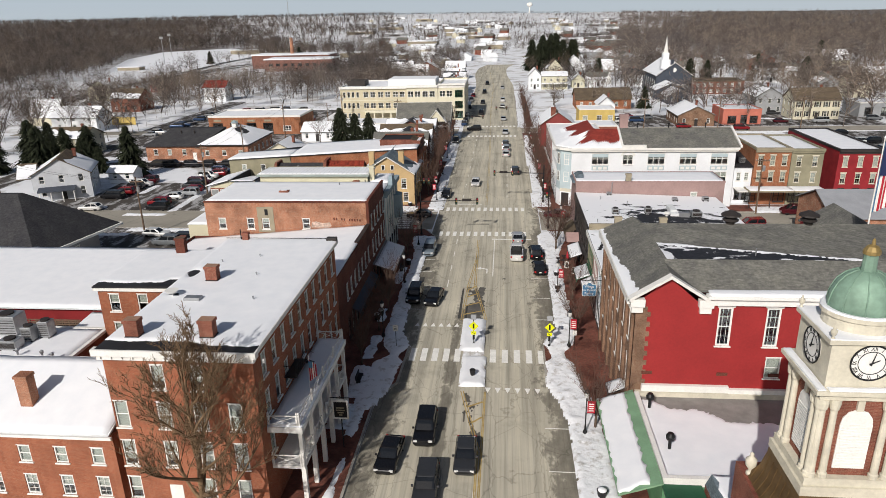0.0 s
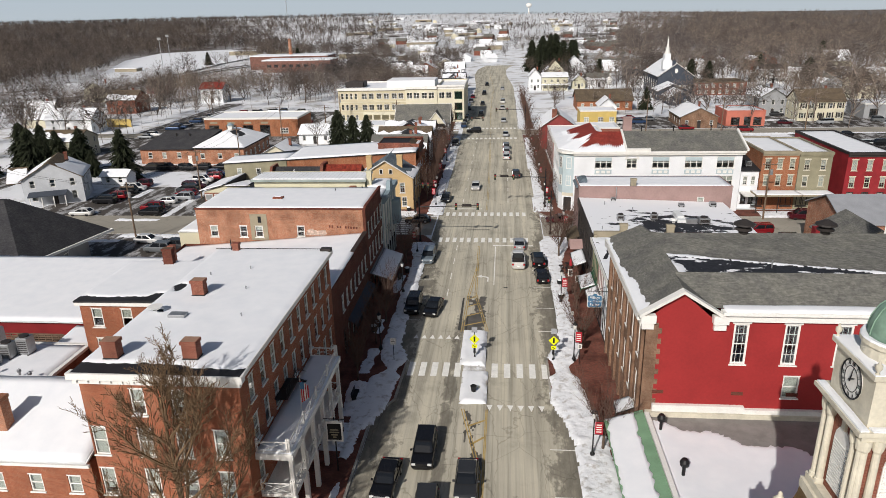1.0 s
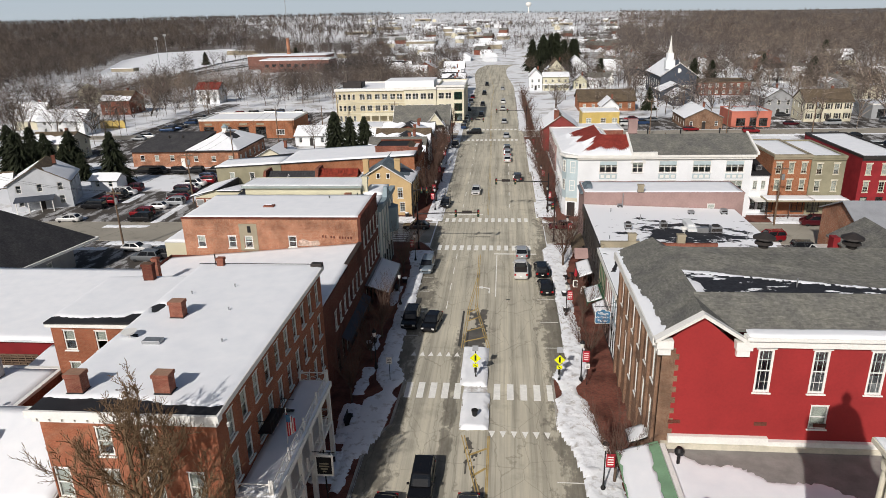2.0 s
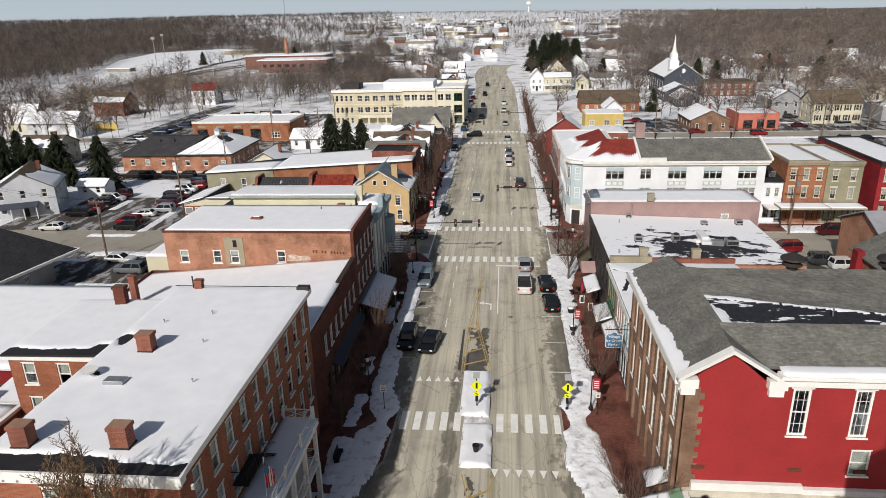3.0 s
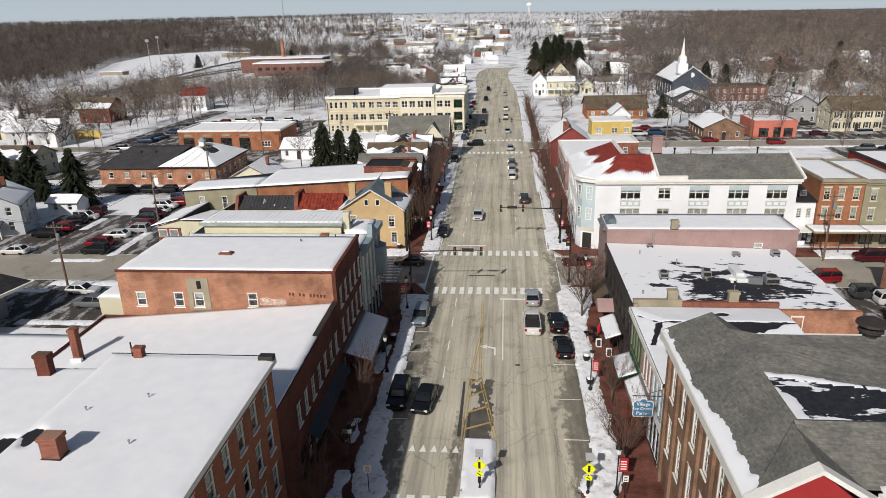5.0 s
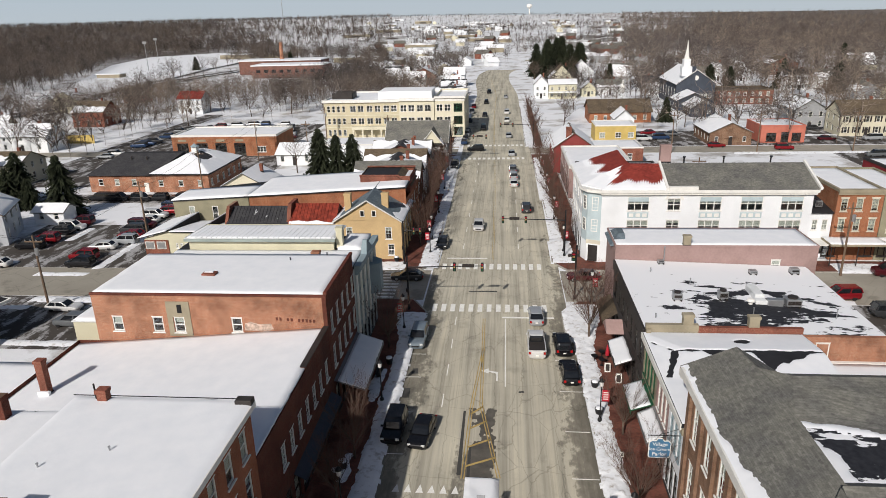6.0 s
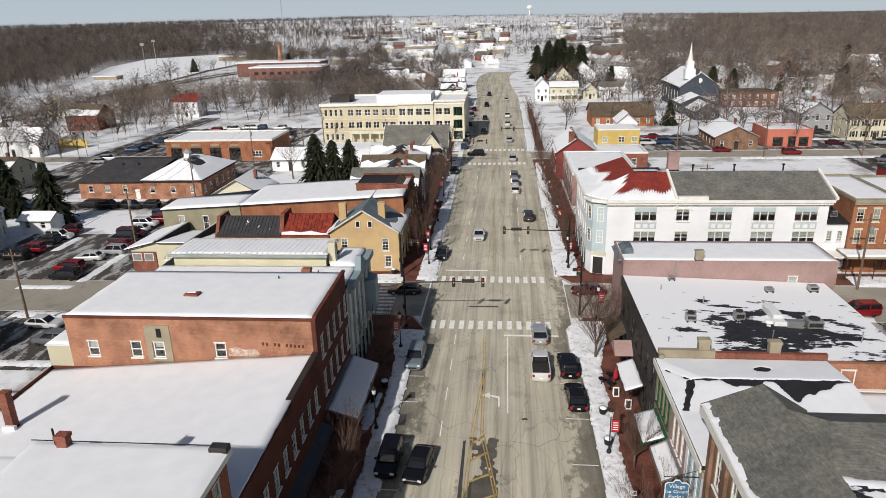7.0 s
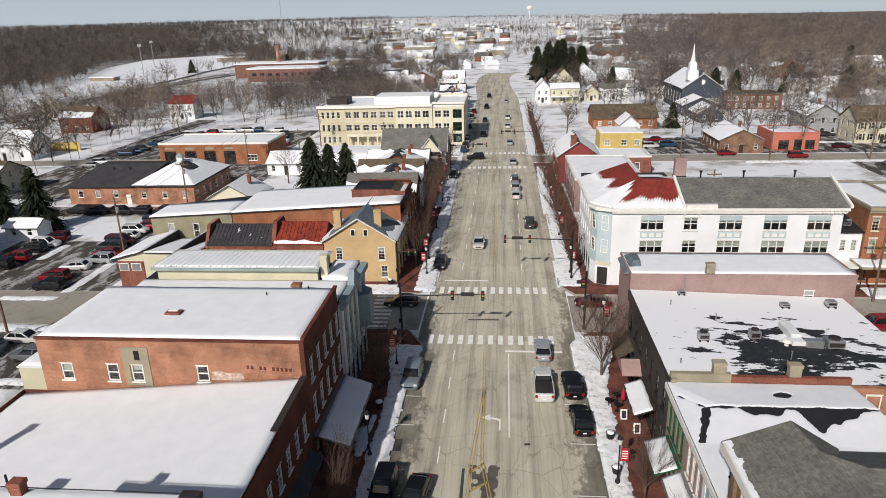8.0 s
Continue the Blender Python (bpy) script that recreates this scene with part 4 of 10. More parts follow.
part("snow", blot(lambda x, y: min(y - HY0 - 1.0 + 0.45 * smooth(-20, -15, x), HY1 + 0.2 - y, HX1 + 1.0 - x, 1.6 * math.hypot(x + 24.2, (y - 52.8) * 0.5) - 0.8, math.hypot((x + 23.6) * 0.6, y - 48.2) - 0.3) + 0.3 * wander(x, y, 5), HX0 - 0.3, HY0 + 0.4, HX1 + 0.38, HY1, flat(HZ + 0.135), 0.13, 0.2, rim=True), SNOW, hotel, smooth=True)
for x, y, h in ((-23.0, 40.6, 1.7), (-17.6, 40.8, 1.7), (-21.7, 51.2, 1.7)):
    chimney(hotel, x, y, HZ + 0.1, HZ + h - 0.15, 1.0, 0.75, RED_BRICK)
g = Geo()
g.soft(-22.2, 46.6, HZ + 0.13, -20.9, 47.3, HZ + 0.5)
part("roof_hatch", g, STEEL, hotel, "snow-capped roof hatch")
for x, y in ((-16.7, 47.2), (-18.3, 52.4), (-22.6, 55.4), (-19.6, 57)):
    part("vent_pipe", Geo().lathe(x, y, [(0.045, HZ), (0.045, HZ + 0.42), (0.07, HZ + 0.43), (0.07, HZ + 0.5)], 8), STEEL, hotel)
dish = Geo().lathe(-23.6, 47.6, [(0.05, HZ + 0.45), (0.35, HZ + 0.55), (0.55, HZ + 0.75)], 14)
dish.tube((-23.6, 47.6, HZ + 0.1), (-23.6, 47.6, HZ + 0.5), 0.04)
part("satellite_dish", dish, WHITE, hotel)
# rear wing of the hotel
wing = thing("hotel_wing", -29.6, 57.5, 0, "brick rear wing of the hotel under a snowy lean-to roof", "building")
shell(wing, -33.7, 53.0, -24.65, 62.3, 0, 12.5, HOTEL_BRICK, {"S": rows((-32.25, -29.55), (10.1, 1.0, 1.75, "plain", 0.5), (7.2, 1.0, 1.8, "plain", 1.0))})
lean = lambda x, y: 12.55 + (x + 33.7) * 0.02
part("roof", Geo().loft([[(x, y, lean(x, y) - 0.05) for x, y in ((-34.0, 52.7), (-25.6, 52.7), (-25.6, 62.5), (-34.0, 62.5))], [(x, y, lean(x, y) + 0.1) for x, y in ((-34.0, 52.7), (-25.6, 52.7), (-25.6, 62.5), (-34.0, 62.5))]]), TAR, wing)
part("cornice", Geo().box(-34.0, 52.75, 12.2, -24.65, 53.0, 12.5), WHITE, wing)
part("snow", blot(lambda x, y: min(y - 53.7 - 0.7 * smooth(-29, -26.3, x), 62.6 - y) + 0.35 * wander(x, y, 9), -34.0, 52.7, -24.7, 62.5, lambda x, y: lean(x, y) + 0.105, 0.12, 0.2, rim=True), SNOW, wing, smooth=True)
# low west wing
low = thing("hotel_annex", -45, 43, 0, "two-storey brick annex with a snowy shed roof", "building")
shell(low, -66, 39.5, -25.62, 46.5, 0, 6.4, HOTEL_BRICK, {"S": rows([-27.1 - 2.93 * k for k in range(12)], (3.75, 1.0, 1.45, "plain", 1.0), (0.8, 1.05, 1.8, "white", 0.5))})
shed = lambda x, y: 6.5 + (y - 39.2) * 0.34
part("roof", Geo().loft([[(x, y, shed(x, y) - 0.15) for x, y in ((-66, 39.1), (-25.7, 39.1), (-25.7, 46.5), (-66, 46.5))], [(x, y, shed(x, y)) for x, y in ((-66, 39.1), (-25.7, 39.1), (-25.7, 46.5), (-66, 46.5))]]), METAL_ROOF, low)
part("gutter", Geo().box(-66, 38.95, 6.28, -25.4, 39.12, 6.5), WHITE, low)
part("snow", snow_sheet(-66, 39.2, -25.75, 46.4, shed, 0.13, 0.7, 0.25, 3), SNOW, low, smooth=True)
chimney(low, -33.4, 41.8, 6.8, 10.0, 1.0, 0.85)
# flat-roofed plant building behind it
plant = thing("plant_building", -48, 52, 0, "low brick building with snow and rooftop machinery", "building")
shell(plant, -66, 46.6, -33.8, 53.6, 0, 8.1, RED_BRICK, {})
flat_roof(plant, -66, 46.6, -33.8, 53.6, flat(8.0), 0.08, WHITE, seed=12)
def roof_unit(parent, x, y, z, w, d, h, fan=True):
    u = part("air_unit", Geo().soft(x - w / 2, y - d / 2, z + 0.2, x + w / 2, y + d / 2, z + h, 0.05), STEEL, parent, "grey air-conditioning unit")
    g = Geo()
    for sx in (-1, 1):
        g.box(x + sx * w * 0.38 - 0.06, y - d / 2 - 0.05, z - 0.05, x + sx * w * 0.38 + 0.06, y + d / 2 + 0.05, z + 0.2)
    part("rail", g, DARK, u)
    if fan:
        part("fan_guard", Geo().lathe(x, y, [(min(w, d) * 0.4, z + h), (min(w, d) * 0.4, z + h + 0.14), (min(w, d) * 0.3, z + h + 0.14)], 12), DARK, u)
    g = Geo()
    for k in range(6):
        g.box(x - w / 2 + 0.1, y - d / 2 - 0.03, z + 0.35 + (h - 0.5) * k / 6, x + w / 2 - 0.1, y - d / 2 + 0.01, z + 0.4 + (h - 0.5) * k / 6)
    part("grille", g, DARK, u)
    return u


for x, y, w, d, h in ((-42.5, 52.2, 2.4, 1.6, 2.0), (-39.5, 50.8, 1.0, 1.0, 1.5), (-38.4, 51.6, 1.0, 1.0, 1.7), (-40.2, 49.2, 1.7, 1.2, 1.0), (-45.5, 51.5, 2.0, 1.6, 1.8)):
    roof_unit(plant, x, y, 8.05, w, d, h)
for x, y in ((-36.2, 47.6), (-38.6, 47.8), (-35.0, 47.2)):
    part("vent_pipe", Geo().lathe(x, y, [(0.09, 8), (0.09, 8.6), (0.16, 8.62), (0.16, 8.8), (0.05, 8.9)], 8), STEEL, plant)
# red shed and the broad snowy roof behind
barn = thing("rear_hall", -50, 68, 0, "long hall with red siding below a broad snowy roof", "building")
shell(barn, -72, 61.5, -38.2, 78.0, 0, 6.4, paint("red_siding", (0.22, 0.018, 0.02), 0.7, 0.15), {})
tilt = lambda x, y: 6.5 + (y - 61.2) * 0.045
part("roof", Geo().loft([[(x, y, tilt(x, y) - 0.1) for x, y in ((-72, 61.0), (-38, 61.0), (-38, 78.2), (-72, 78.2))], [(x, y, tilt(x, y)) for x, y in ((-72, 61.0), (-38, 61.0), (-38, 78.2), (-72, 78.2))]]), METAL_ROOF, barn)
part("snow", snow_sheet(-72, 61.1, -38.1, 78.1, tilt, 0.15, 0.9, 0.3, 21), SNOW, barn, smooth=True)
part("deck", Geo().box(-47, 59.3, 4.9, -40.6, 61.0, 5.05), WOODPOLE, barn, "weathered wooden deck")
for k in range(9):
    x = -47 + 0.72 * k
    part("post", Geo().box(x, 59.25, 0.0 if k % 4 == 0 else 5.0, x + 0.1, 59.33, 6.0), WOODPOLE, barn)
for z in (5.2, 5.45, 5.7, 5.95):
    part("rail", Geo().box(-47, 59.24, z, -40.6, 59.3, z + 0.12), WOODPOLE, barn)

lean_to = thing("lean_to_shed", -38.5, 59, 0, "low white shed with a snowy roof beside the wing", "shed")
part("wall", Geo().box(-40.4, 55.5, 0, -34.1, 61.2, 5.6), WHITE_WALL, lean_to)
part("snow", snow_sheet(-40.5, 55.4, -34.1, 61.3, lambda x, y: 5.62 + 0.06 * (y - 55.4), 0.15, 0.6, 0.15, 19), SNOW, lean_to, smooth=True)
# brick shops north of the hotel
shop_a = thing("brick_shop", -25, 73, 0, "two-storey dark brick shop row with snowy roof", "building")
la = lambda x, y: 7.7 + (x + 36) * 0.085
shell(shop_a, -38, 62.4, -14.2, 81.25, 0, 8.0, DARK_AND_SHADED_BRICK, {"E": rows(steps(67.6, 79.8, 7), (5.2, 1.0, 1.9, "white"), (0.5, 1.4, 2.6, "dark"))})
part("parapet", Geo().box(-14.55, 62.4, 7.9, -14.18, 74.0, 9.42).box(-14.55, 74.0, 7.9, -14.18, 81.25, 9.75), DARK_AND_SHADED_BRICK, shop_a)
part("roof", blot(lambda x, y: 1.0, -38, 62.4, -14.5, 81.2, lambda x, y: la(x, y) - 0.06, 0.01, 1.0), TAR, shop_a)
part("snow", snow_sheet(-38, 62.42, -14.2, 81.25, la, 0.2, 0.7, 0.12, 31), SNOW, shop_a, smooth=True)
part("coping", Geo().box(-14.6, 73.95, 9.75, -14.1, 81.25, 9.82), DARK, shop_a)
chimney(shop_a, -34.9, 72.1, 7.9, 11.0, 0.62, 0.6, RED_BRICK)
part("snow", Geo().soft(-35.35, 71.6, 7.9, -34.4, 71.9, 8.35), SNOW, shop_a)
chimney(wing, -29.6, 61.6, 12.6, 14.4, 0.95, 0.6, DARK_AND_SHADED_BRICK)
back = chimney(hotel, -22.8, 61.9, HZ, 14.9, 0.6, 0.5, RED_BRICK)
part("vent_pipe", Geo().lathe(-23.3, 61.9, [(0.06, HZ), (0.06, 15.2)], 6), BLACK, hotel)
part("edge_cap", Geo().soft(-14.5, 61.7, HZ + 0.1, -13.5, 62.3, HZ + 0.5), DARK, hotel)
part("back_edge", Geo().bar((-25, 62.25, HZ + 0.28), (-14.4, 62.25, HZ + 0.3), 0.05, 0.05), BLACK, hotel)
# three-storey old brick block
block = thing("old_brick_building", -25, 87, 0, "three-storey old brick building with weathered party wall", "building")
BX0, BX1, BY0, BY1, BZ = -36.0, -14.2, 81.3, 91.95, 12.7
sw = [(-33.85, 9.0, 1.0, 1.45, "plain", 0.5), (-30.0, 8.95, 1.0, 1.5, "plain", 0), (-27.95, 8.95, 1.0, 1.5, "plain", 0.4), (-22.55, 9.05, 1.0, 1.4, "plain", 0)]
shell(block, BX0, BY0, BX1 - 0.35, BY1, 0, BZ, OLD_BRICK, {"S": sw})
# street front and parapet coloured darker than the party wall, deep shade included
shell(block, BX1 - 0.34, BY0 + 0.01, BX1 + 0.02, BY1, 0, BZ, DARK_AND_SHADED_BRICK, {"E": rows(steps(82.8, 91.2, 5), (8.6, 1.0, 2.0, "white"), (5.0, 1.0, 2.2, "white"), (0.4, 1.4, 2.8, "dark"))}, name="front_wall")
flat_roof(block, BX0, BY0, BX1, BY1, flat(12.66), 0.06, DARK_AND_SHADED_BRICK, t=0.1, seed=41, sides="SE")
part("parapet", Geo().box(BX1 - 0.2, BY0 + 0.05, BZ + 0.08, BX1 + 0.12, BY1, BZ + 0.3), DARK_AND_SHADED_BRICK, block)
patch = part("blocked_opening", Geo().box(-29.0, 81.25, 8.6, -28.5, 81.31, 12.0).box(-27.4, 81.25, 8.6, -26.8, 81.31, 12.0).box(-28.5, 81.25, 10.5, -27.4, 81.31, 12.0).box(-28.5, 81.25, 8.6, -27.4, 81.31, 8.84), TAN, block, "grey rendered patch of a blocked opening")
part("vent", Geo().box(-27.95, 81.2, 10.9, -27.55, 81.26, 11.7), BLACK, patch)
part("render_patch", Geo().loft([[(-21.9, y, 9.25), (-19.6, y, 9.2), (-19.2, y, 9.45), (-19.4, y, 9.95), (-20.4, y, 9.85), (-21.3, y, 10.1), (-21.8, y, 9.9)] for y in (81.31, 81.288)]), paint("flaked_render", (0.52, 0.4, 0.33), 0.9, 0.5, 3.5), block, "flaked pale render")
for k in range(11):
    if k not in (2, 5):
        part("lettering_bar", Geo().box(-18.9 + 0.34 * k, 81.288, 10.28 - 0.02 * k, -18.7 + 0.34 * k, 81.31, 10.58 - 0.02 * k), DARK_AND_SHADED_BRICK, block, "faded painted lettering")
light = part("skylight", Geo().soft(-27.3, 85.5, 12.5, -26.0, 86.3, 13.02), RED_BRICK, block, "small dull red framed skylight")
part("snow", Geo().soft(-27.15, 85.85, 13.0, -26.3, 86.25, 13.1), SNOW, light)
for x, y in ((-16.6, 91.5), (-20, 90)):
    part("vent_pipe", Geo().lathe(x, y, [(0.06, 12.4), (0.06, 13.1)], 6), BLACK, block)
shed2 = thing("rear_shed", -37.6, 87, 0, "pale render lean-to with snow", "building")
shell(shed2, -39.5, 83, -36.05, 93, 0, 9.0, PALE_YELLOW, {})
part("roof", Geo().box(-39.6, 82.9, 9.0, -36.05, 93.1, 9.12), METAL_ROOF, shed2)
part("snow", snow_sheet(-39.5, 83, -36.1, 93, flat(9.12), 0.12, 0.6, 0.2, 44), SNOW, shed2, smooth=True)
# the pale Victorian front at the corner
front = thing("victorian_building", -22, 98, 0, "corner building with pale blue ornamental street front", "building")
shell(front, -35.9, 92.0, -14.2, 103.2, 0, 10.9, BLUE_FRONT, {"E": rows(steps(94.1, 101.9, 5), (7.4, 0.95, 2.2, "blue"), (4.0, 0.95, 2.4, "blue"), (0.4, 1.3, 2.7, "dark")), "N": rows(steps(-34, -17, 7), (7, 1, 2, "white"), (3.6, 1, 2, "white"))})
part("roof", Geo().box(-35.9, 92.0, 10.8, -14.2, 103.2, 11.0), TAR, front)
part("snow", snow_sheet(-35.8, 92.0, -14.4, 97.8, flat(11.0), 0.18, 0.6, 0.2, 47), SNOW, front, smooth=True)
part("snow", snow_sheet(-17.2, 97.8, -14.4, 103.2, flat(11.0), 0.5, 0.6, 0.2, 48), SNOW, front, smooth=True)
part("cornice", Geo().box(-14.25, 92.8, 10.5, -13.55, 103.2, 11.15).box(-14.25, 92.8, 10.1, -13.85, 103.2, 10.5).loft([[(-14.3, 96.5, 11.1), (-13.6, 96.5, 11.1), (-13.6, 99.5, 11.1), (-14.3, 99.5, 11.1)], [(-14.3, 97.8, 12.3), (-13.8, 97.8, 12.3), (-13.8, 98.2, 12.3), (-14.3, 98.2, 12.3)]]), BLUE_GREY, front)
for y in (93.0, 95.0, 97.0, 99.0, 101.0, 103.0):
    part("pilaster", Geo().box(-14.15, y - 0.14, 3.4, -13.95, y + 0.14, 10.1), WHITE, front)
part("bay", Geo().loft([[(-14.2, 99.6, 5.0), (-13.0, 100.4, 5.0), (-13.0, 102.0, 5.0), (-14.2, 102.8, 5.0)], [(-14.2, 99.6, 8.6), (-13.0, 100.4, 8.6), (-13.0, 102.0, 8.6), (-14.2, 102.8, 8.6)]]), BLUE_GREY, front)
chimney(front, -18.4, 93.6, 11.0, 12.5, 0.8, 0.7, OLD_BRICK)
# upper pale yellow storey with the ribbed metal roof
upper = thing("metal_roofed_hall", -28, 98, 0, "pale yellow hall with ribbed metal roof", "building")
shell(upper, -34.4, 97.9, -17.6, 103.0, 0, 12.5, PALE_YELLOW, {})
mr = lambda x, y: 12.55 - (y - 97.5) * 0.03
part("roof", Geo().loft([[(x, y, mr(x, y) - 0.12) for x, y in ((-34.7, 97.5), (-17.3, 97.5), (-17.3, 103.15), (-34.7, 103.15))], [(x, y, mr(x, y)) for x, y in ((-34.7, 97.5), (-17.3, 97.5), (-17.3, 103.15), (-34.7, 103.15))]]), METAL_ROOF, upper)
g = Geo()
for k in range(29):
    x = -34.6 + 0.6 * k
    g.loft([[(x, 97.5, mr(x, 97.5)), (x + 0.07, 97.5, mr(x, 97.5)), (x + 0.07, 103.15, mr(x, 103.15)), (x, 103.15, mr(x, 103.15))], [(x + 0.01, 97.5, mr(x, 97.5) + 0.09), (x + 0.06, 97.5, mr(x, 97.5) + 0.09), (x + 0.06, 103.15, mr(x, 103.15) + 0.09), (x + 0.01, 103.15, mr(x, 103.15) + 0.09)]])
part("seam", g, METAL_ROOF, upper)
part("fascia", Geo().box(-34.75, 97.35, 12.2, -17.3, 97.5, 12.5), paint("green_grey_metal", (0.3, 0.35, 0.33), 0.5, 0.15), upper)
part("snow", snow_sheet(-34.6, 97.6, -17.4, 103.1, mr, 0.075, 0.5, 0.35, 52), SNOW, upper, smooth=True)
chimney(upper, -17.0, 98.6, 11.0, 13.6, 0.7, 0.7, PALE_YELLOW)
# ---- buildings on the east side ----
# the red-walled hall
hall = thing("red_hall", 22, 60, 0, "brick hall with bright red painted side wall and grey shingled roofs", "building")
RX0, RX1, RY0, RY1 = 14.4, 44.0, 51.4, 69.5
rw = [(21.3, 8.7, 1.15, 3.5, "big", 0), (25.1, 8.7, 1.15, 3.5, "big", 0), (29.0, 8.7, 1.15, 3.5, "big", 0), (32.8, 8.7, 1.15, 3.5, "big", 0), (25.6, 5.75, 1.25, 1.95, "plain", 1.0), (33.0, 5.75, 1.25, 1.95, "plain", 1.0)]
shell(hall, RX0, RY0, RX1, RY1, 0, 12.5, RED_PAINT, {"S": rw}, name="side_wall")
g = Geo()
ww = [(u, s, 1.05, h, "white", 0.6) for u in steps(53.6, 67.6, 6) for s, h in ((8.2, 3.4), (3.6, 3.0))]
holes = []
for u, s, w, h, st, sh in ww:
    add_window(hall, "W", RX0 - 0.3, u, s, w, h, st, sh)
    holes.append((RY1 - u - w / 2, s, RY1 - u + w / 2, s + h))
wall_face(g, (RX0 - 0.3, RY1), (RX0 - 0.3, RY0), 0, 12.4, holes)
g.box(RX0 - 0.3, RY0 - 0.02, 0, RX0 + 0.02, RY0 + 0.3, 12.4)
part("front_wall", g, BROWN_BRICK, hall)
for k in range(27):
    w = 0.9 if k % 2 else 0.62
    part("quoin", Geo().box(RX0 - 0.32, RY0 - 0.025, 0.45 * k, RX0 + w, RY0 + 0.02, 0.45 * k + 0.45), BROWN_BRICK, hall)
for u in steps(52.2, 68.9, 7):
    part("pilaster", Geo().box(RX0 - 0.52, u - 0.28, 0.2, RX0 - 0.29, u + 0.28, 12.0), BROWN_BRICK, hall)
# cornice along the side wall, with the pediment at the street end
g = Geo()
g.box(19.6, RY0 - 0.35, 12.5, RX1, RY0 + 0.02, 13.15)
g.box(19.6, RY0 - 0.7, 13.15, RX1, RY0 + 0.1, 13.4)
part("cornice", g, WHITE, hall, "broad white cornice")
part("snow", snow_sheet(19.8, RY0 - 0.65, RX1, RY0 + 0.9, flat(13.4), 0.16, 0.4, 0.25, 61), SNOW, hall, smooth=True)
g = Geo()
for a, b in (((13.4, 12.95), (16.6, 15.0)), ((19.8, 12.95), (16.6, 15.0))):
    g.loft([[(a[0], RY0 - 0.55, a[1] - 0.18), (b[0], RY0 - 0.55, b[1] - 0.18), (b[0], RY0 - 0.0, b[1] - 0.18), (a[0], RY0, a[1] - 0.18)],
            [(a[0], RY0 - 0.6, a[1] + 0.12), (b[0], RY0 - 0.6, b[1] + 0.12), (b[0], RY0 + 0.1, b[1] + 0.12), (a[0], RY0 + 0.1, a[1] + 0.12)]])
part("pediment", g, WHITE, hall, "white pediment moulding")
part("pediment_wall", Geo().loft([[(14.0, RY0 - 0.004, 12.3), (19.4, RY0 - 0.004, 12.3), (16.6, RY0 - 0.004, 14.75)], [(14.0, RY0 + 0.3, 12.3), (19.4, RY0 + 0.3, 12.3), (16.6, RY0 + 0.3, 14.75)]]), RED_PAINT, hall)
for x in (13.55, 19.0):
    part("return_moulding", Geo().box(x, RY0 - 0.5, 12.3, x + 1.15, RY0 + 0.1, 12.95).box(x + 0.12, RY0 - 0.35, 11.75, x + 1.03, RY0, 12.3), WHITE, hall, "white cornice return")
part("front_cornice", Geo().box(13.35, RY0, 12.35, 14.2, RY1, 12.95).box(13.6, RY0, 11.9, 14.15, RY1, 12.35), WHITE, hall)
part("return_moulding", Geo().box(13.4, 69.4, 12.1, 14.7, 70.0, 12.72), WHITE, hall, "white cornice return")
# roofs: street range with its ridge across, and two long ridges with a valley between
def slab(parent, pts, material, t=0.12, name="roof"):
    return part(name, Geo().loft([[(x, y, z - t) for x, y, z in pts], pts]), material, parent)


west = lambda x, y: 12.88 + (x - 13.5) * 0.487
slab(hall, [(13.4, 50.9, west(13.4, 0)), (17.3, 55.0, west(17.3, 0)), (17.3, 64.4, west(17.3, 0)), (16.8, 69.6, west(16.8, 0)), (13.4, 69.9, west(13.4, 0))], SHINGLE)
slab(hall, [(13.4, 50.85, 12.98), (16.6, 50.85, 15.05), (16.9, 55.2, 14.8)], SHINGLE)
slab(hall, [(16.6, 50.85, 15.05), (19.8, 50.85, 12.98), (16.9, 55.2, 14.8)], SHINGLE)
slab(hall, [(16.8, 69.6, 14.5), (17.3, 64.4, 14.76), (19.7, 69.8, 12.6)], SHINGLE)
slab(hall, [(17.3, 61.2, 14.45), (18.3, 64.5, 15.3), (17.1, 66.6, 14.66)], SHINGLE)
slab(hall, [(16.9, 51.8, 13.45), (RX1, 51.8, 13.45), (RX1, 55.1, 15.0), (16.9, 55.1, 15.0)], SHINGLE)
slab(hall, [(17.3, 55.1, 15.0), (RX1, 55.1, 15.0), (RX1, 56.1, 14.42), (17.3, 56.1, 14.42)], SHINGLE)
slab(hall, [(17.2, 61.2, 14.42), (37.0, 56.3, 14.42), (37.0, 64.5, 15.3), (18.3, 64.5, 15.3)], SHINGLE)
slab(hall, [(37.0, 56.3, 14.42), (RX1, 56.3, 14.42), (RX1, 64.5, 15.3), (37.0, 64.5, 15.3)], SHINGLE)
slab(hall, [(18.3, 64.5, 15.3), (RX1, 64.5, 15.3), (RX1, 69.9, 12.4), (19.4, 69.9, 12.4)], SHINGLE)
slab(hall, [(18.3, 64.5, 15.3), (19.4, 69.9, 12.4), (17.0, 66.5, 14.66)], SHINGLE)
slab(hall, [(17.2, 55.6, 14.4), (RX1, 55.6, 14.4), (RX1, 61.4, 14.4), (17.2, 61.4, 14.4)], melt_mat("valley_felt", (24.0, 58.2, 0.3, 20.0, 5.6), 0.4), 0.1, "valley_roof")
part("snow", blot(lambda x, y: 13.75 - x + 0.6 * smooth(64, 52, y) + 0.3 * wander(x, y, 66, 0.5, 2.0), 13.35, 51.6, 15.3, 69.7, lambda x, y: west(x, y) + 0.005, 0.1, 0.14), SNOW, hall, smooth=True)
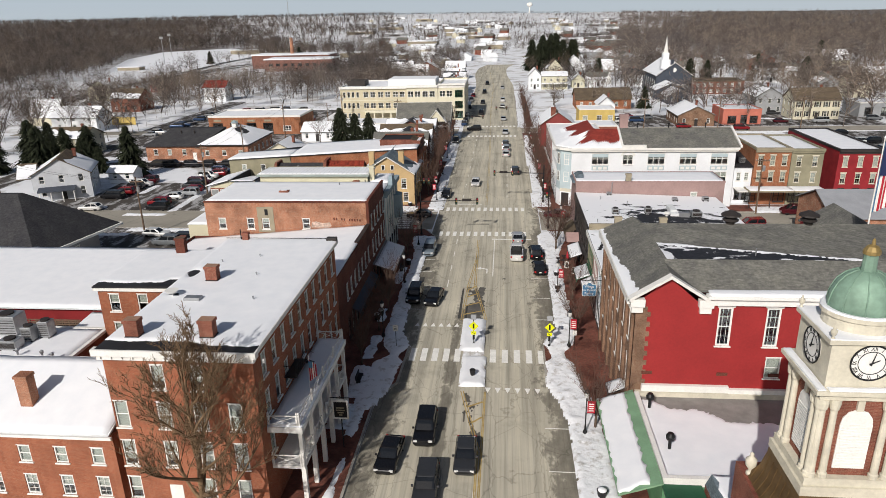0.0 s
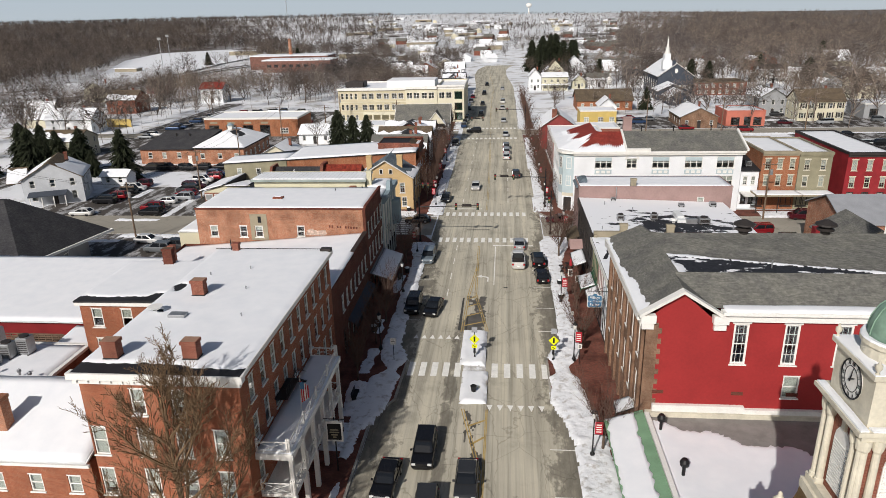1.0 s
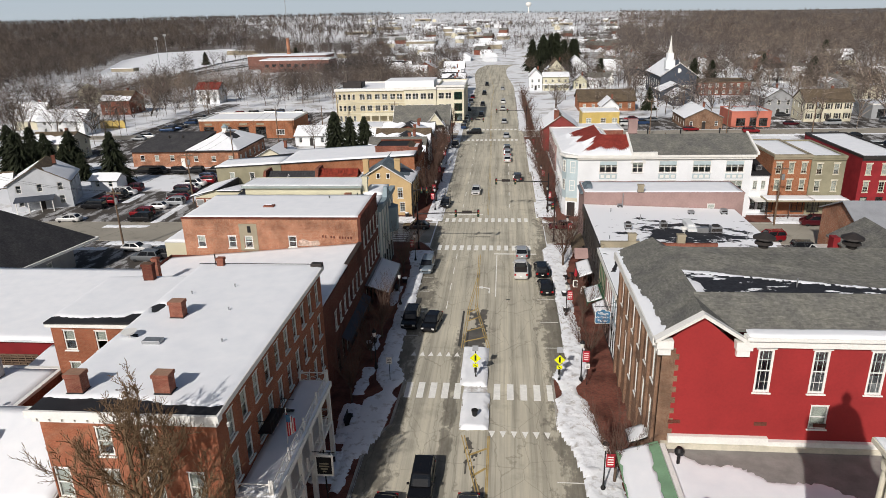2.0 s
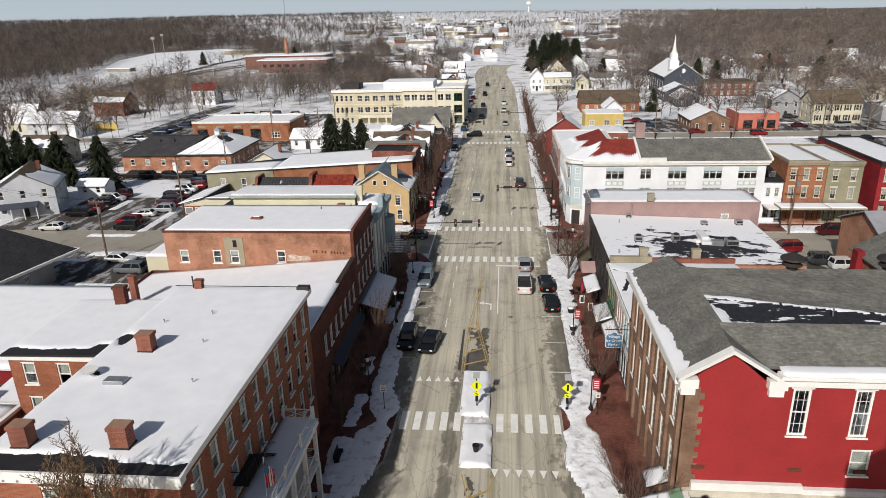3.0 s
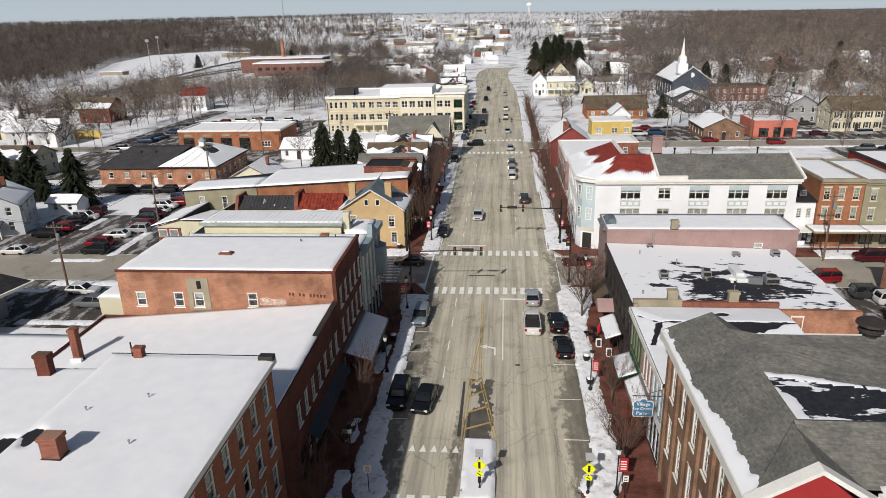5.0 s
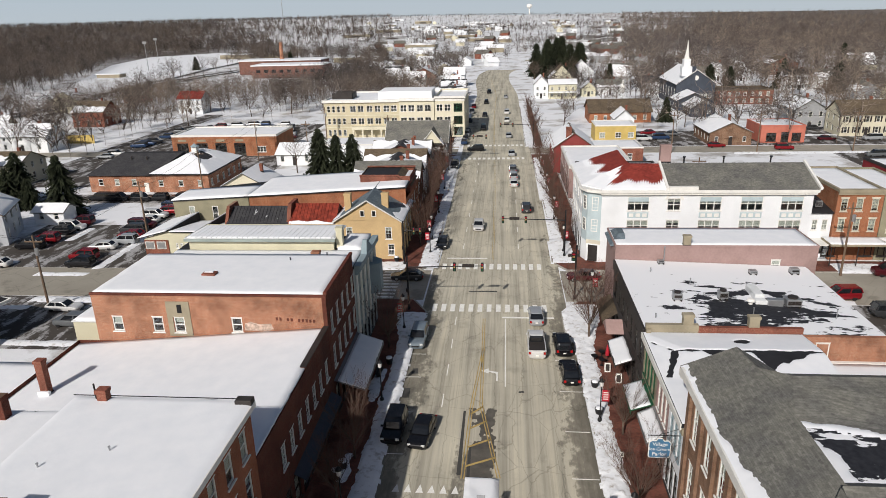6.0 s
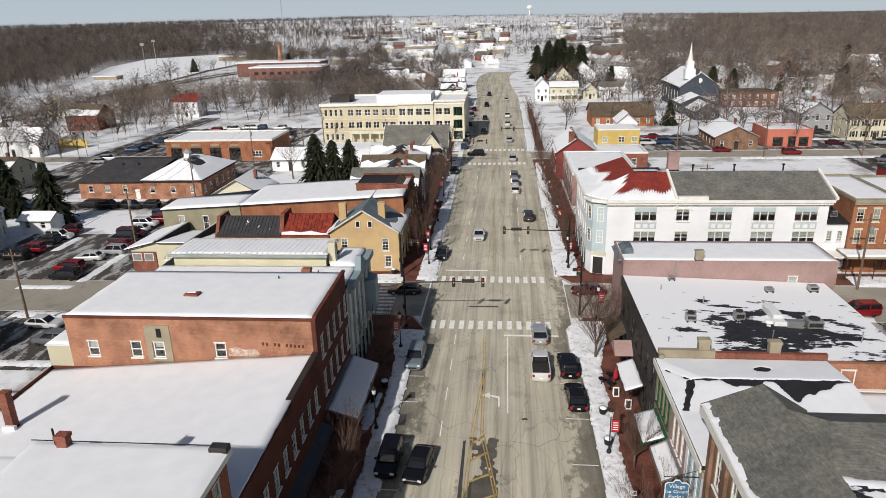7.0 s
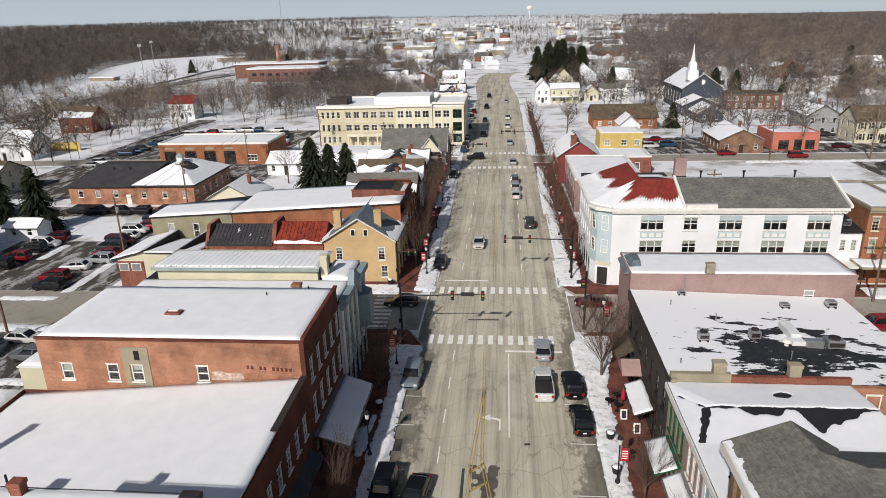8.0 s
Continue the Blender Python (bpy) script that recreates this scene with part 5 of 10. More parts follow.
part("snow", blot(lambda x, y: 0.12 - abs(y - 60.9 + (x - 17.4) * 0.248) + 0.3 * wander(x, y, 67, 0.5, 2.0), 17.4, 55.9, 37, 61.6, flat(14.45), 0.06, 0.16), SNOW, hall, smooth=True)
part("snow", blot(lambda x, y: 1.2 - (x - 17.3) - 0.35 * abs(y - 57.2) + 0.5 * wander(x, y, 69, 0.6, 2.4), 17.35, 55.9, 20.5, 61, flat(14.405), 0.08, 0.16), SNOW, hall, smooth=True)
for x in (25.2, 32.5):
    part("ventilator", Geo().lathe(x, 64.6, [(0.42, 14.9), (0.42, 15.55), (0.75, 15.6), (0.75, 15.72), (0.5, 15.9), (0.5, 16.05), (0.95, 16.1), (0.9, 16.25), (0.2, 16.6)], 16), DARK, hall, "round dark roof ventilator", smooth=False)
part("vent_pipe", Geo().lathe(25.2, 57.2, [(0.06, 14.6), (0.06, 15.3)], 6), STEEL, hall)
for x in (15.4, 21.6, 25.8):
    part("air_grate", Geo().box(x - 0.45, RY0 - 0.04, 5.9, x + 0.45, RY0 + 0.02, 6.2), DARK_AND_SHADED_BRICK, hall)
part("flashing", Geo().box(14.5, 50.85, 3.9, 36, 51.38, 4.36), STONE, hall)
part("plinth_wall", Geo().box(RX0 + 0.6, RY0 - 0.35, 4.4, 22.2, RY0 - 0.01, 5.0).box(22.2, RY0 - 0.35, 4.3, RX1, RY0 - 0.01, 4.75), WHITE, hall, "white base course")
# low snowy roof between hall and tower, with its green front
lowb = thing("low_shop", 22, 44, 0, "one-storey shop with green painted parapet and snowy flat roof", "building")
shell(lowb, 14.4, 39.5, 36, 51.0, 0, 4.3, GREEN_PAINT, {})
flat_roof(lowb, 14.4, 39.5, 36, 51.0, flat(4.0), 0.5, WHITE, snow=False, material=paint("grey_roof_coating", (0.24, 0.23, 0.215), 0.85, 0.2, 0.8), seed=71, sides="SEW")
part("snow", blot(lambda x, y: 50.0 - 0.33 * (x - 15.0) - y + 0.9 * wander(x, y, 71, 0.5, 1.8), 14.8, 39.9, 35.6, 51.0, flat(4.005), 0.13, 0.25, rim=True), SNOW, lowb, smooth=True)
part("canopy", Geo().loft([[(11.3, 39.0, 3.2), (14.3, 39.0, 4.3), (14.3, 51.2, 4.3), (11.3, 51.2, 3.2)], [(11.3, 39.0, 3.35), (14.3, 39.0, 4.45), (14.3, 51.2, 4.45), (11.3, 51.2, 3.35)]]), paint("faded_green_metal", (0.2, 0.34, 0.21), 0.6, 0.15), lowb, "faded green canopy roof over the pavement")
part("snow", snow_sheet(11.3, 39.0, 13.6, 51.2, lambda x, y: 3.35 + (x - 11.3) * 0.37, 0.14, 0.35, 0.5, 73), SNOW, lowb, smooth=True)
part("green_deck", Geo().box(14.3, 36.0, 3.9, 17.0, 39.5, 4.05), GREEN_DARK, lowb, "dark green flat deck")
for x, y in ((15.7, 43.5), (15.3, 49.0)):
    v = part("roof_vent", Geo().lathe(x, y, [(0.12, 4.0), (0.12, 4.9), (0.3, 4.92), (0.34, 5.2), (0.2, 5.45)], 12), BLACK, lowb)
atr = thing("glass_annex", 21, 36, 0, "snow-dusted annex roof with green glazing bars", "building")
shell(atr, 17.2, 33.0, 24, 39.4, 0, 4.2, RED_BRICK, {})
part("roof", Geo().loft([[(17.2, 33.0, 4.2), (24, 33.0, 4.2), (24, 39.4, 4.2), (17.2, 39.4, 4.2)], [(17.4, 33.4, 4.9), (23.8, 33.4, 4.9), (23.8, 39.0, 5.3), (17.4, 39.0, 5.3)]]), SLATE_ROOF, atr)
part("snow", snow_sheet(17.4, 33.4, 23.8, 39.0, lambda x, y: 4.9 + (y - 33.4) * 0.07, 0.1, 0.35, 0.9, 77), SNOW, atr, smooth=True)

# shops north of the hall
shop_b = thing("small_shop", 20, 77, 0, "two-storey shop row with snowy roof streaked by black seams", "building")
shell(shop_b, 14.2, 69.9, 27.6, 74.4, 0, 8.0, WHITE_WALL, {"W": rows((71.0, 72.2, 73.4), (4.4, 0.85, 2.5, "blue"), (0.4, 0.95, 2.7, "dark"))})
shell(shop_b, 14.2, 74.42, 27.6, 78.8, 0, 8.0, PINK, {"W": rows((75.4, 76.6, 77.8), (4.4, 0.7, 2.6, "white"), (0.4, 0.95, 2.7, "dark"))})
shell(shop_b, 14.2, 78.82, 27.6, 84.3, 0, 8.0, OLIVE, {"W": rows((79.8, 81.0, 82.2, 83.4), (4.4, 0.8, 2.3, "green"), (0.4, 0.95, 2.7, "dark")), "E": rows((80, 82.5), (4.5, 1, 1.6, "plain"))})
hipped = lambda x, y: 8.2 + 0.12 * min(4.0 * 0.9, max(0.0, 4.0 - abs(y - 80.1)), max(0.0, (x - 14.0) * 1.4)) if y > 76 else 8.2 + 0.12 * max(0.0, 4.0 - abs(y - 80.1))
part("roof", Geo().box(13.9, 69.9, 7.9, 27.7, 84.3, 8.12), TAR, shop_b)
part("roof", blot(lambda x, y: 1.0, 13.9, 69.9, 27.7, 84.3, hipped, 0.01, 0.4), TAR, shop_b)


def seams(x, y):
    """How far from the bare seams, ridge and patches of the shop's roof."""
    w = 0.16 * wander(x, y, 81, 1.2, 3.0)
    ridge = abs(y - 80.15) - 0.09 - 0.07 * smooth(14.5, 20, x) if x > 15.8 else 9
    south = max(80.1 - y, 0) - (1.1 * smooth(17.6, 19.2, x) * (1 - smooth(20.4, 21.6, x)) + 2.6 * smooth(21.6, 23.0, x) * (1 - smooth(23.6, 27.2, x))) * (0.75 + 0.5 * noise.noise((x * 0.9, 3.3, 1.2))) if y < 80.2 and x > 17.0 else 9
    arm = abs((x - 15.8) - (y - 80.15) * 0.33) - 0.22 - 0.1 * smooth(76.5, 80, y) if 76.3 < y < 80.2 else 9
    horn = abs((x - 15.8) + (y - 80.15) * 0.75) - 0.07 if 80.1 < y < 82.2 else 9
    spot = math.hypot((x - 21.8) * 0.6, y - 82.3) - 0.42
    patch = max(abs(x - 16.5) - 1.1, abs(y - 72.9) - 1.5) + 0.7 * wander(x, y, 83, 0.9, 2.6)
    return min(ridge, south, arm, horn, spot, patch + 0.15) + w


part("snow", blot(lambda x, y: min(seams(x, y), 3.0), 13.95, 69.9, 27.7, 84.25, lambda x, y: hipped(x, y) + 0.014, 0.055, 0.11, 0.12, rim=True), SNOW, shop_b, smooth=True)
part("fascia", Geo().box(13.8, 69.9, 7.7, 13.92, 84.3, 8.2), WHITE, shop_b)
part("fascia", Geo().box(14.0, 69.9, 7.2, 14.15, 84.3, 7.7), TAN, shop_b)
annx = thing("low_rear_annex", 32, 77, 0, "low brick rear annex under a snowy flat roof", "building")
shell(annx, 27.75, 70.0, 37.5, 84.2, 0, 5.6, RED_BRICK, {})
flat_roof(annx, 27.75, 70.0, 37.5, 84.2, flat(5.5), 0.1, WHITE, seed=95)
shop_c = thing("flat_roofed_shop", 24, 94, 0, "flat-roofed shop, snow half melted off black felt", "building")
shell(shop_c, 14.2, 84.4, 35.4, 102.6, 0, 7.6, DARK, {"W": rows(steps(86, 101, 7), (4.6, 1.2, 2.0, "dark"), (0.4, 1.7, 2.8, "dark"))})
slab(shop_c, [(14.2, 84.4, 8.45), (35.4, 84.4, 7.69), (35.4, 102.6, 7.69), (14.2, 102.6, 8.45)], melt_mat("half_melted_felt", (26.4, 89.4, 0.34, 12.0, 8.6), 0.3), 0.2)
part("parapet", Geo().box(14.2, 84.31, 6.9, 18.8, 84.75, 8.95).box(14.2, 84.0, 7.4, 14.6, 84.4, 8.6), TAN, shop_c)
part("fascia", Geo().box(14.02, 84.4, 7.3, 14.2, 102.6, 8.42), DARK, shop_c)
part("party_wall", Geo().box(18.8, 84.32, 7.2, 27.8, 84.7, 8.75), RED_BRICK, shop_c)
part("rear_wall", Geo().box(27.8, 84.3, 0, 35.42, 84.72, 7.98), OLD_BRICK, shop_c)
add_window(shop_c, "S", 29.6, 84.24, 5.9, 1.2, 1.5, "plain", 0)
chimney(shop_c, 17.9, 84.7, 8.4, 9.9, 0.9, 0.6, TAN)
chimney(shop_c, 23.6, 84.7, 8.4, 9.8, 0.9, 0.6, TAN)
roof_unit(shop_c, 29.5, 91.2, 7.88, 1.4, 1.2, 0.9)
roof_unit(shop_c, 18.6, 91.5, 8.27, 0.9, 0.8, 0.8)
roof_unit(shop_c, 23.2, 92.2, 8.11, 0.9, 0.8, 0.9)
roof_unit(shop_c, 19.2, 101.8, 8.25, 0.7, 0.6, 0.45, False)
roof_unit(shop_c, 28.6, 99.6, 7.91, 0.8, 0.7, 0.5, False)
roof_unit(shop_c, 33.2, 100.2, 7.75, 0.9, 0.8, 0.7, False)
part("duct", Geo().soft(27.2, 90.9, 7.9, 28.6, 91.6, 8.6), STEEL, shop_c)
part("duct", Geo().soft(26.1, 91.2, 7.9, 27.2, 92.0, 8.4).soft(26.3, 92.2, 7.9, 27.2, 95.0, 8.65), METAL_ROOF, shop_c, "pale insulated duct")
part("vent_cowl", Geo().lathe(25.6, 91.2, [(0.2, 7.9), (0.2, 8.3), (0.45, 8.4), (0.3, 8.65)], 10), WHITE, shop_c)
for x, y in ((15.6, 87), (21, 96), (25, 88.6), (32.5, 88.5), (17.5, 99)):
    part("vent_pipe", Geo().lathe(x, y, [(0.05, 7.6), (0.05, 8.75), (0.09, 8.77), (0.09, 8.83)], 6), STEEL, shop_c)
pink = thing("pink_building", 25, 106, 0, "two-storey building with pink painted side wall and snowy roof", "building")
shell(pink, 14.2, 102.7, 36.6, 109.3, 0, 10.2, PINK, {"S": [(32.15, 7.25, 1.05, 1.2, "plain", 0.5)], "N": rows(steps(17, 34, 6), (6, 1, 1.9, "white"))})
flat_roof(pink, 14.2, 102.7, 36.6, 109.3, flat(10.05), 0.04, PINK, t=0.1, seed=91)
chimney(pink, 22.2, 103.0, 10.0, 11.3, 0.8, 0.6, TAN)
part("corner_roof", Geo().loft([[(13.8, 104.0, 9.6), (15.6, 104.0, 9.6), (15.6, 109.0, 9.6), (13.8, 109.0, 9.6)], [(14.9, 105.4, 10.7), (15.6, 105.4, 10.7), (15.6, 107.6, 10.7), (14.9, 107.6, 10.7)]]), SLATE_ROOF, pink)
part("pipe", Geo().box(19.65, 102.5, 7.8, 19.75, 102.65, 10.1), STEEL, pink)

# the white corner building
TURRET_BLUE = paint("pale_blue_bay", (0.46, 0.55, 0.58), 0.7, 0.08)
white = thing("white_corner_building", 30, 131, 0, "white three-storey corner building with grey and red roofs", "building")
WX0, WX1, WY0, WY1, WZ = 15.4, 44.8, 124.0, 141.0, 11.0
ws = []
for u in (20.7, 30.8, 36.5, 42.0):
    ws += [(u, 8.1, 3.1, 2.1, "plain", 0.45), (u, 4.9, 3.1, 1.8, "plain", 0.5), (u, 0.7, 2.8, 2.4, "dark", 0)]
ws += [(25.7, 8.1, 1.9, 1.8, "plain", 0.3), (25.7, 4.9, 1.9, 1.8, "plain", 0.3), (25.7, 0.3, 1.4, 2.6, "dark", 0)]
we = rows(steps(127.5, 139.5, 6), (8.1, 1.1, 2.0, "white"), (4.9, 1.1, 1.9, "white"), (0.5, 1.5, 2.6, "dark"))
shell(white, WX0, WY0, WX1, WY1, 0, WZ, WHITE_WALL, {"S": ws, "E": rows((128, 132, 136), (8, 1.1, 2, "white"))})
# street front set out to the corner turret
g = Geo()
holes = []
for u, s, w, h, st in we:
    add_window(white, "W", 13.0, u, s, w, h, st)
    holes.append((WY1 - u - w / 2, s, WY1 - u + w / 2, s + h))
wall_face(g, (13.0, WY1), (13.0, 126.2), 0, WZ, holes)
g.box(13.0, 126.2, WZ - 0.05, 15.6, WY1, WZ)
part("front_wall", g, WHITE_WALL, white)
tur = part("turret", Geo().prism([(13.0, 126.4), (13.6, 124.7), (15.45, 123.98), (16.0, 126.0)], 3.3, WZ), TURRET_BLUE, white, "chamfered blue-grey corner bay")
for (x, y, ang) in ((14.6, 124.32, -20), (13.28, 125.5, -70)):
    for s, h in ((8.0, 2.1), (4.8, 1.9)):
        m = pose(x, y, s, 0, 0, ang)
        fr, pane, sill, lintel, blind = window_meshes(0.95, h, "white")
        m = m @ Matrix.Translation((0, -0.12, 0))
        wnd = part("window", fr, None, tur, at=m)
        wnd["label"] = "white turret sash window"
        backing = part("backing", Geo().box(-0.42, 0.13, 0.05, 0.42, 0.14, h - 0.05), BLACK, tur, at=m)
part("corner_base", Geo().prism([(13.0, 126.4), (13.6, 124.7), (15.45, 123.98), (16.0, 126.0)], 0.1, 3.3), WHITE_WALL, white)
part("corner_door", Geo().prism([(13.9, 124.58), (15.2, 124.1), (15.23, 124.16), (13.93, 124.64)], 0.2, 2.7), DARK, white, "dark glazed corner entrance", at=Matrix.Translation((-0.04, -0.06, 0)))
part("corner_lintel", Geo().prism([(13.55, 124.72), (15.5, 123.9), (15.55, 124.0), (13.6, 124.8)], 2.9, 3.5), STONE, white)
g = Geo()
g.box(15.2, WY0 - 0.55, WZ - 0.15, WX1 + 0.5, WY0, WZ + 0.25)
g.box(15.3, WY0 - 0.35, WZ - 0.5, WX1 + 0.3, WY0 - 0.005, WZ - 0.15)
g.box(12.45, 126.2, WZ - 0.15, 13.0, WY1, WZ + 0.25)
g.prism([(12.45, 126.3), (13.3, 124.35), (15.2, 123.45), (15.8, 124.5), (14.0, 126.5)], WZ - 0.2, WZ + 0.25)
for k in range(60):
    x = 15.4 + 0.5 * k
    g.box(x, WY0 - 0.5, WZ - 0.42, x + 0.16, WY0 - 0.34, WZ - 0.15)
part("cornice", g, WHITE, white, "white dentilled cornice")
zr = WZ + 0.25
slab(white, [(24.6, 123.6, zr), (45.6, 123.6, zr), (45.6, 130.2, zr + 2.5), (24.6, 130.2, zr + 2.5)], SHINGLE)
slab(white, [(24.6, 130.2, zr + 2.5), (45.6, 130.2, zr + 2.5), (45.6, 141, zr + 0.2), (24.6, 141, zr + 0.2)], melt_mat("flat_felt", (34, 131, 0.4, 14, 5), 0.3), 0.15)
slab(white, [(15.5, 123.7, zr), (24.5, 123.7, zr), (24.5, 130.0, zr + 2.5), (20.5, 130.0, zr + 2.5)], RED_TILE)
slab(white, [(12.8, 126.6, zr), (15.5, 123.7, zr), (20.5, 130.0, zr + 2.5), (20.0, 130.8, zr + 2.5)], RED_TILE)
slab(white, [(12.7, 141.0, zr), (12.8, 126.6, zr), (20.0, 130.8, zr + 2.5), (20.0, 141.0, zr + 2.5)], RED_TILE)
slab(white, [(20.0, 130.0, zr + 2.45), (24.5, 130.0, zr + 2.45), (24.5, 141, zr + 0.2), (20.0, 141, zr + 0.2)], TAR)
def tile_snow(a, b, c, d, reach, seed):
    """Snow lying on the lower part of a tiled slope, its upper edge combed by the tile rows."""
    s = Geo()
    n = 42
    a, b, c, d = Vector(a), Vector(b), Vector(c), Vector(d)
    for i in range(n + 1):
        u = i / n
        lo, hi = a.lerp(b, u), d.lerp(c, u)
        k = reach * (0.85 + 0.5 * noise.noise((u * 4 + seed, 0.3, 0.1))) + (0.07 if i % 2 else -0.05)
        k = min(0.97, max(0.1, k))
        up = Vector((0, 0, 0.14))
        for p in (lo, lo + up, lo.lerp(hi, k * 0.6) + up, lo.lerp(hi, k) + up * 0.1):
            s.v.append(tuple(p))
    for i in range(n):
        for j in range(3):
            s.f.append((i * 4 + j, (i + 1) * 4 + j, (i + 1) * 4 + j + 1, i * 4 + j + 1))
    return s
part("snow", tile_snow((15.5, 123.7, zr), (24.5, 123.7, zr), (24.5, 130, zr + 2.5), (20.5, 130, zr + 2.5), 0.36, 1), SNOW, white)
part("snow", tile_snow((12.8, 126.6, zr), (15.5, 123.7, zr), (20.5, 130, zr + 2.5), (20, 130.8, zr + 2.5), 0.72, 5), SNOW, white)
part("snow", tile_snow((12.7, 141, zr), (12.8, 126.6, zr), (20, 130.8, zr + 2.5), (20, 141, zr + 2.5), 0.5, 9), SNOW, white)
part("roof_divider", Geo().loft([[(24.4, 123.5, zr), (24.75, 123.5, zr), (24.75, 130.4, zr + 2.5), (24.4, 130.4, zr + 2.5)], [(24.4, 123.5, zr + 0.35), (24.75, 123.5, zr + 0.35), (24.75, 130.4, zr + 2.85), (24.4, 130.4, zr + 2.85)]]), WHITE, white)
part("roof_ledge", Geo().box(24.8, 123.5, zr, 28.8, 124.1, zr + 0.5), WHITE, white)
for x in (45.3,):
    part("roof_divider", Geo().loft([[(x, 123.5, zr), (x + 0.35, 123.5, zr), (x + 0.35, 130.4, zr + 2.5), (x, 130.4, zr + 2.5)], [(x, 123.5, zr + 0.35), (x + 0.35, 123.5, zr + 0.35), (x + 0.35, 130.4, zr + 2.85), (x, 130.4, zr + 2.85)]]), WHITE, white)
chimney(white, 26.2, 134.0, zr + 1.8, zr + 4.6, 1.6, 1.0, PINK)
for x in (28.4, 34.2, 41.0):
    part("vent_pipe", Geo().lathe(x, 131.2, [(0.12, zr + 2), (0.12, zr + 3.1), (0.22, zr + 3.12), (0.22, zr + 3.3)], 8), BLACK, white)
for u in (20.7, 30.8, 36.5, 42.0):
    part("transom", Geo().box(u - 1.45, WY0 + 0.04, 9.45, u + 1.45, WY0 + 0.06, 10.1), TURRET_BLUE, white, "pale blue transom lights")
# decorated panels between the storeys
for u in (20.7, 30.8, 36.5, 42.0):
    g = Geo().box(u - 1.5, WY0 - 0.05, 7.05, u + 1.5, WY0 + 0.02, 7.85)
    pn = part("panel", g, TURRET_BLUE, white)
    for k in range(3):
        x = u - 0.95 + 0.95 * k
        part("panel_block", Geo().box(x - 0.32, WY0 - 0.1, 7.2, x + 0.32, WY0 - 0.05, 7.7), WHITE, pn)
arch = Geo()
for k in range(9):
    a0, a1 = math.pi * k / 9, math.pi * (k + 1) / 9
    arch.loft([[(25.7 + r * math.cos(a), y, 9.75 + 0.75 * r * math.sin(a)) for r, a in ((1.0, a0), (1.3, a0), (1.3, a1), (1.0, a1))] for y in (WY0 - 0.12, WY0 + 0.02)])
part("window_arch", arch, WHITE, white)

# brick fronts east of it
def town_house(name, label, x0, y0, x1, y1, h, material, cols, levels, cap=WHITE, style="white", seed=0, snow=True):
    b = thing(name, (x0 + x1) / 2, y0, 0, label, "building", "brick fronts on the side street")
    us = steps(x0 + (x1 - x0) / cols / 2, x1 - (x1 - x0) / cols / 2, cols)
    shell(b, x0, y0, x1, y1, 0, h, material, {"S": rows(us, *levels)})
    flat_roof(b, x0, y0, x1, y1, flat(h - 0.2), 0.25, cap, seed=seed, snow=snow)
    part("cornice", Geo().box(x0 - 0.05, y0 - 0.35, h - 0.35, x1 + 0.05, y0 - 0.005, h + 0.1).box(x0, y0 - 0.18, h - 0.7, x1, y0 - 0.005, h - 0.35), cap, b)
    return b


o1 = town_house("brick_front_house", "three-storey orange brick front with stone lintels", 49.0, 126, 55.3, 141, 10.6, ORANGE_BRICK, 3, ((7.4, 0.95, 1.9, "stone"), (4.4, 0.95, 1.9, "stone")), TAN, seed=101)
o2 = town_house("olive_front_house", "three-storey olive painted front with pale lintels", 55.4, 126, 61.0, 141, 10.4, OLIVE, 2, ((7.2, 0.95, 1.9, "stone"), (4.2, 0.95, 1.9, "stone")), OLIVE, seed=103)
o3 = town_house("crimson_house", "crimson painted brick house with pale lintels", 63.8, 126.4, 71.6, 150, 10.2, CRIMSON, 3, ((7.0, 0.95, 1.9, "stone"), (3.9, 0.95, 1.9, "stone"), (0.8, 1.2, 2.2, "dark")), DARK, seed=107)
for b, x0, x1 in ((o1, 47.6, 55.3), (o2, 55.4, 61.0)):
    part("porch_roof", Geo().box(x0, 122.6, 3.2, x1, 126, 3.5), TAN, b)
    part("snow", snow_sheet(x0, 122.6, x1, 126, flat(3.5), 0.12, 0.6, 0.2, x0), SNOW, b, smooth=True)
    for x in steps(x0 + 0.2, x1 - 0.2, 3):
        part("post", Geo().lathe(x, 122.8, [(0.08, 0.15), (0.06, 3.2)], 8), DARK, b)
    for x in steps(x0 + 1.3, x1 - 1.3, 2):
        add_window(b, "S", x, 125.9, 0.6, 1.9, 2.2, "dark", 0)
wh = thing("small_white_house", 47.3, 128, 0, "narrow white two-storey shop with dark roof", "building")
shell(wh, 45.7, 126.5, 48.9, 138, 0, 7.0, WHITE_WALL, {"S": rows((46.6, 48.0), (4.4, 0.8, 1.6, "white"), (0.9, 0.9, 1.9, "dark"))})
part("roof", Geo().loft([[(45.6, 126.2, 7.0), (49.0, 126.2, 7.0), (49.0, 138, 8.6), (45.6, 138, 8.6)], [(45.6, 126.2, 7.15), (49.0, 126.2, 7.15), (49.0, 138, 8.8), (45.6, 138, 8.8)]]), TAR, wh)
roof_unit(wh, 47.4, 128.2, 7.4, 1.0, 0.8, 1.1)
part("porch_roof", Geo().box(45.8, 123.4, 3.0, 47.6, 126.5, 3.2), WHITE, wh)

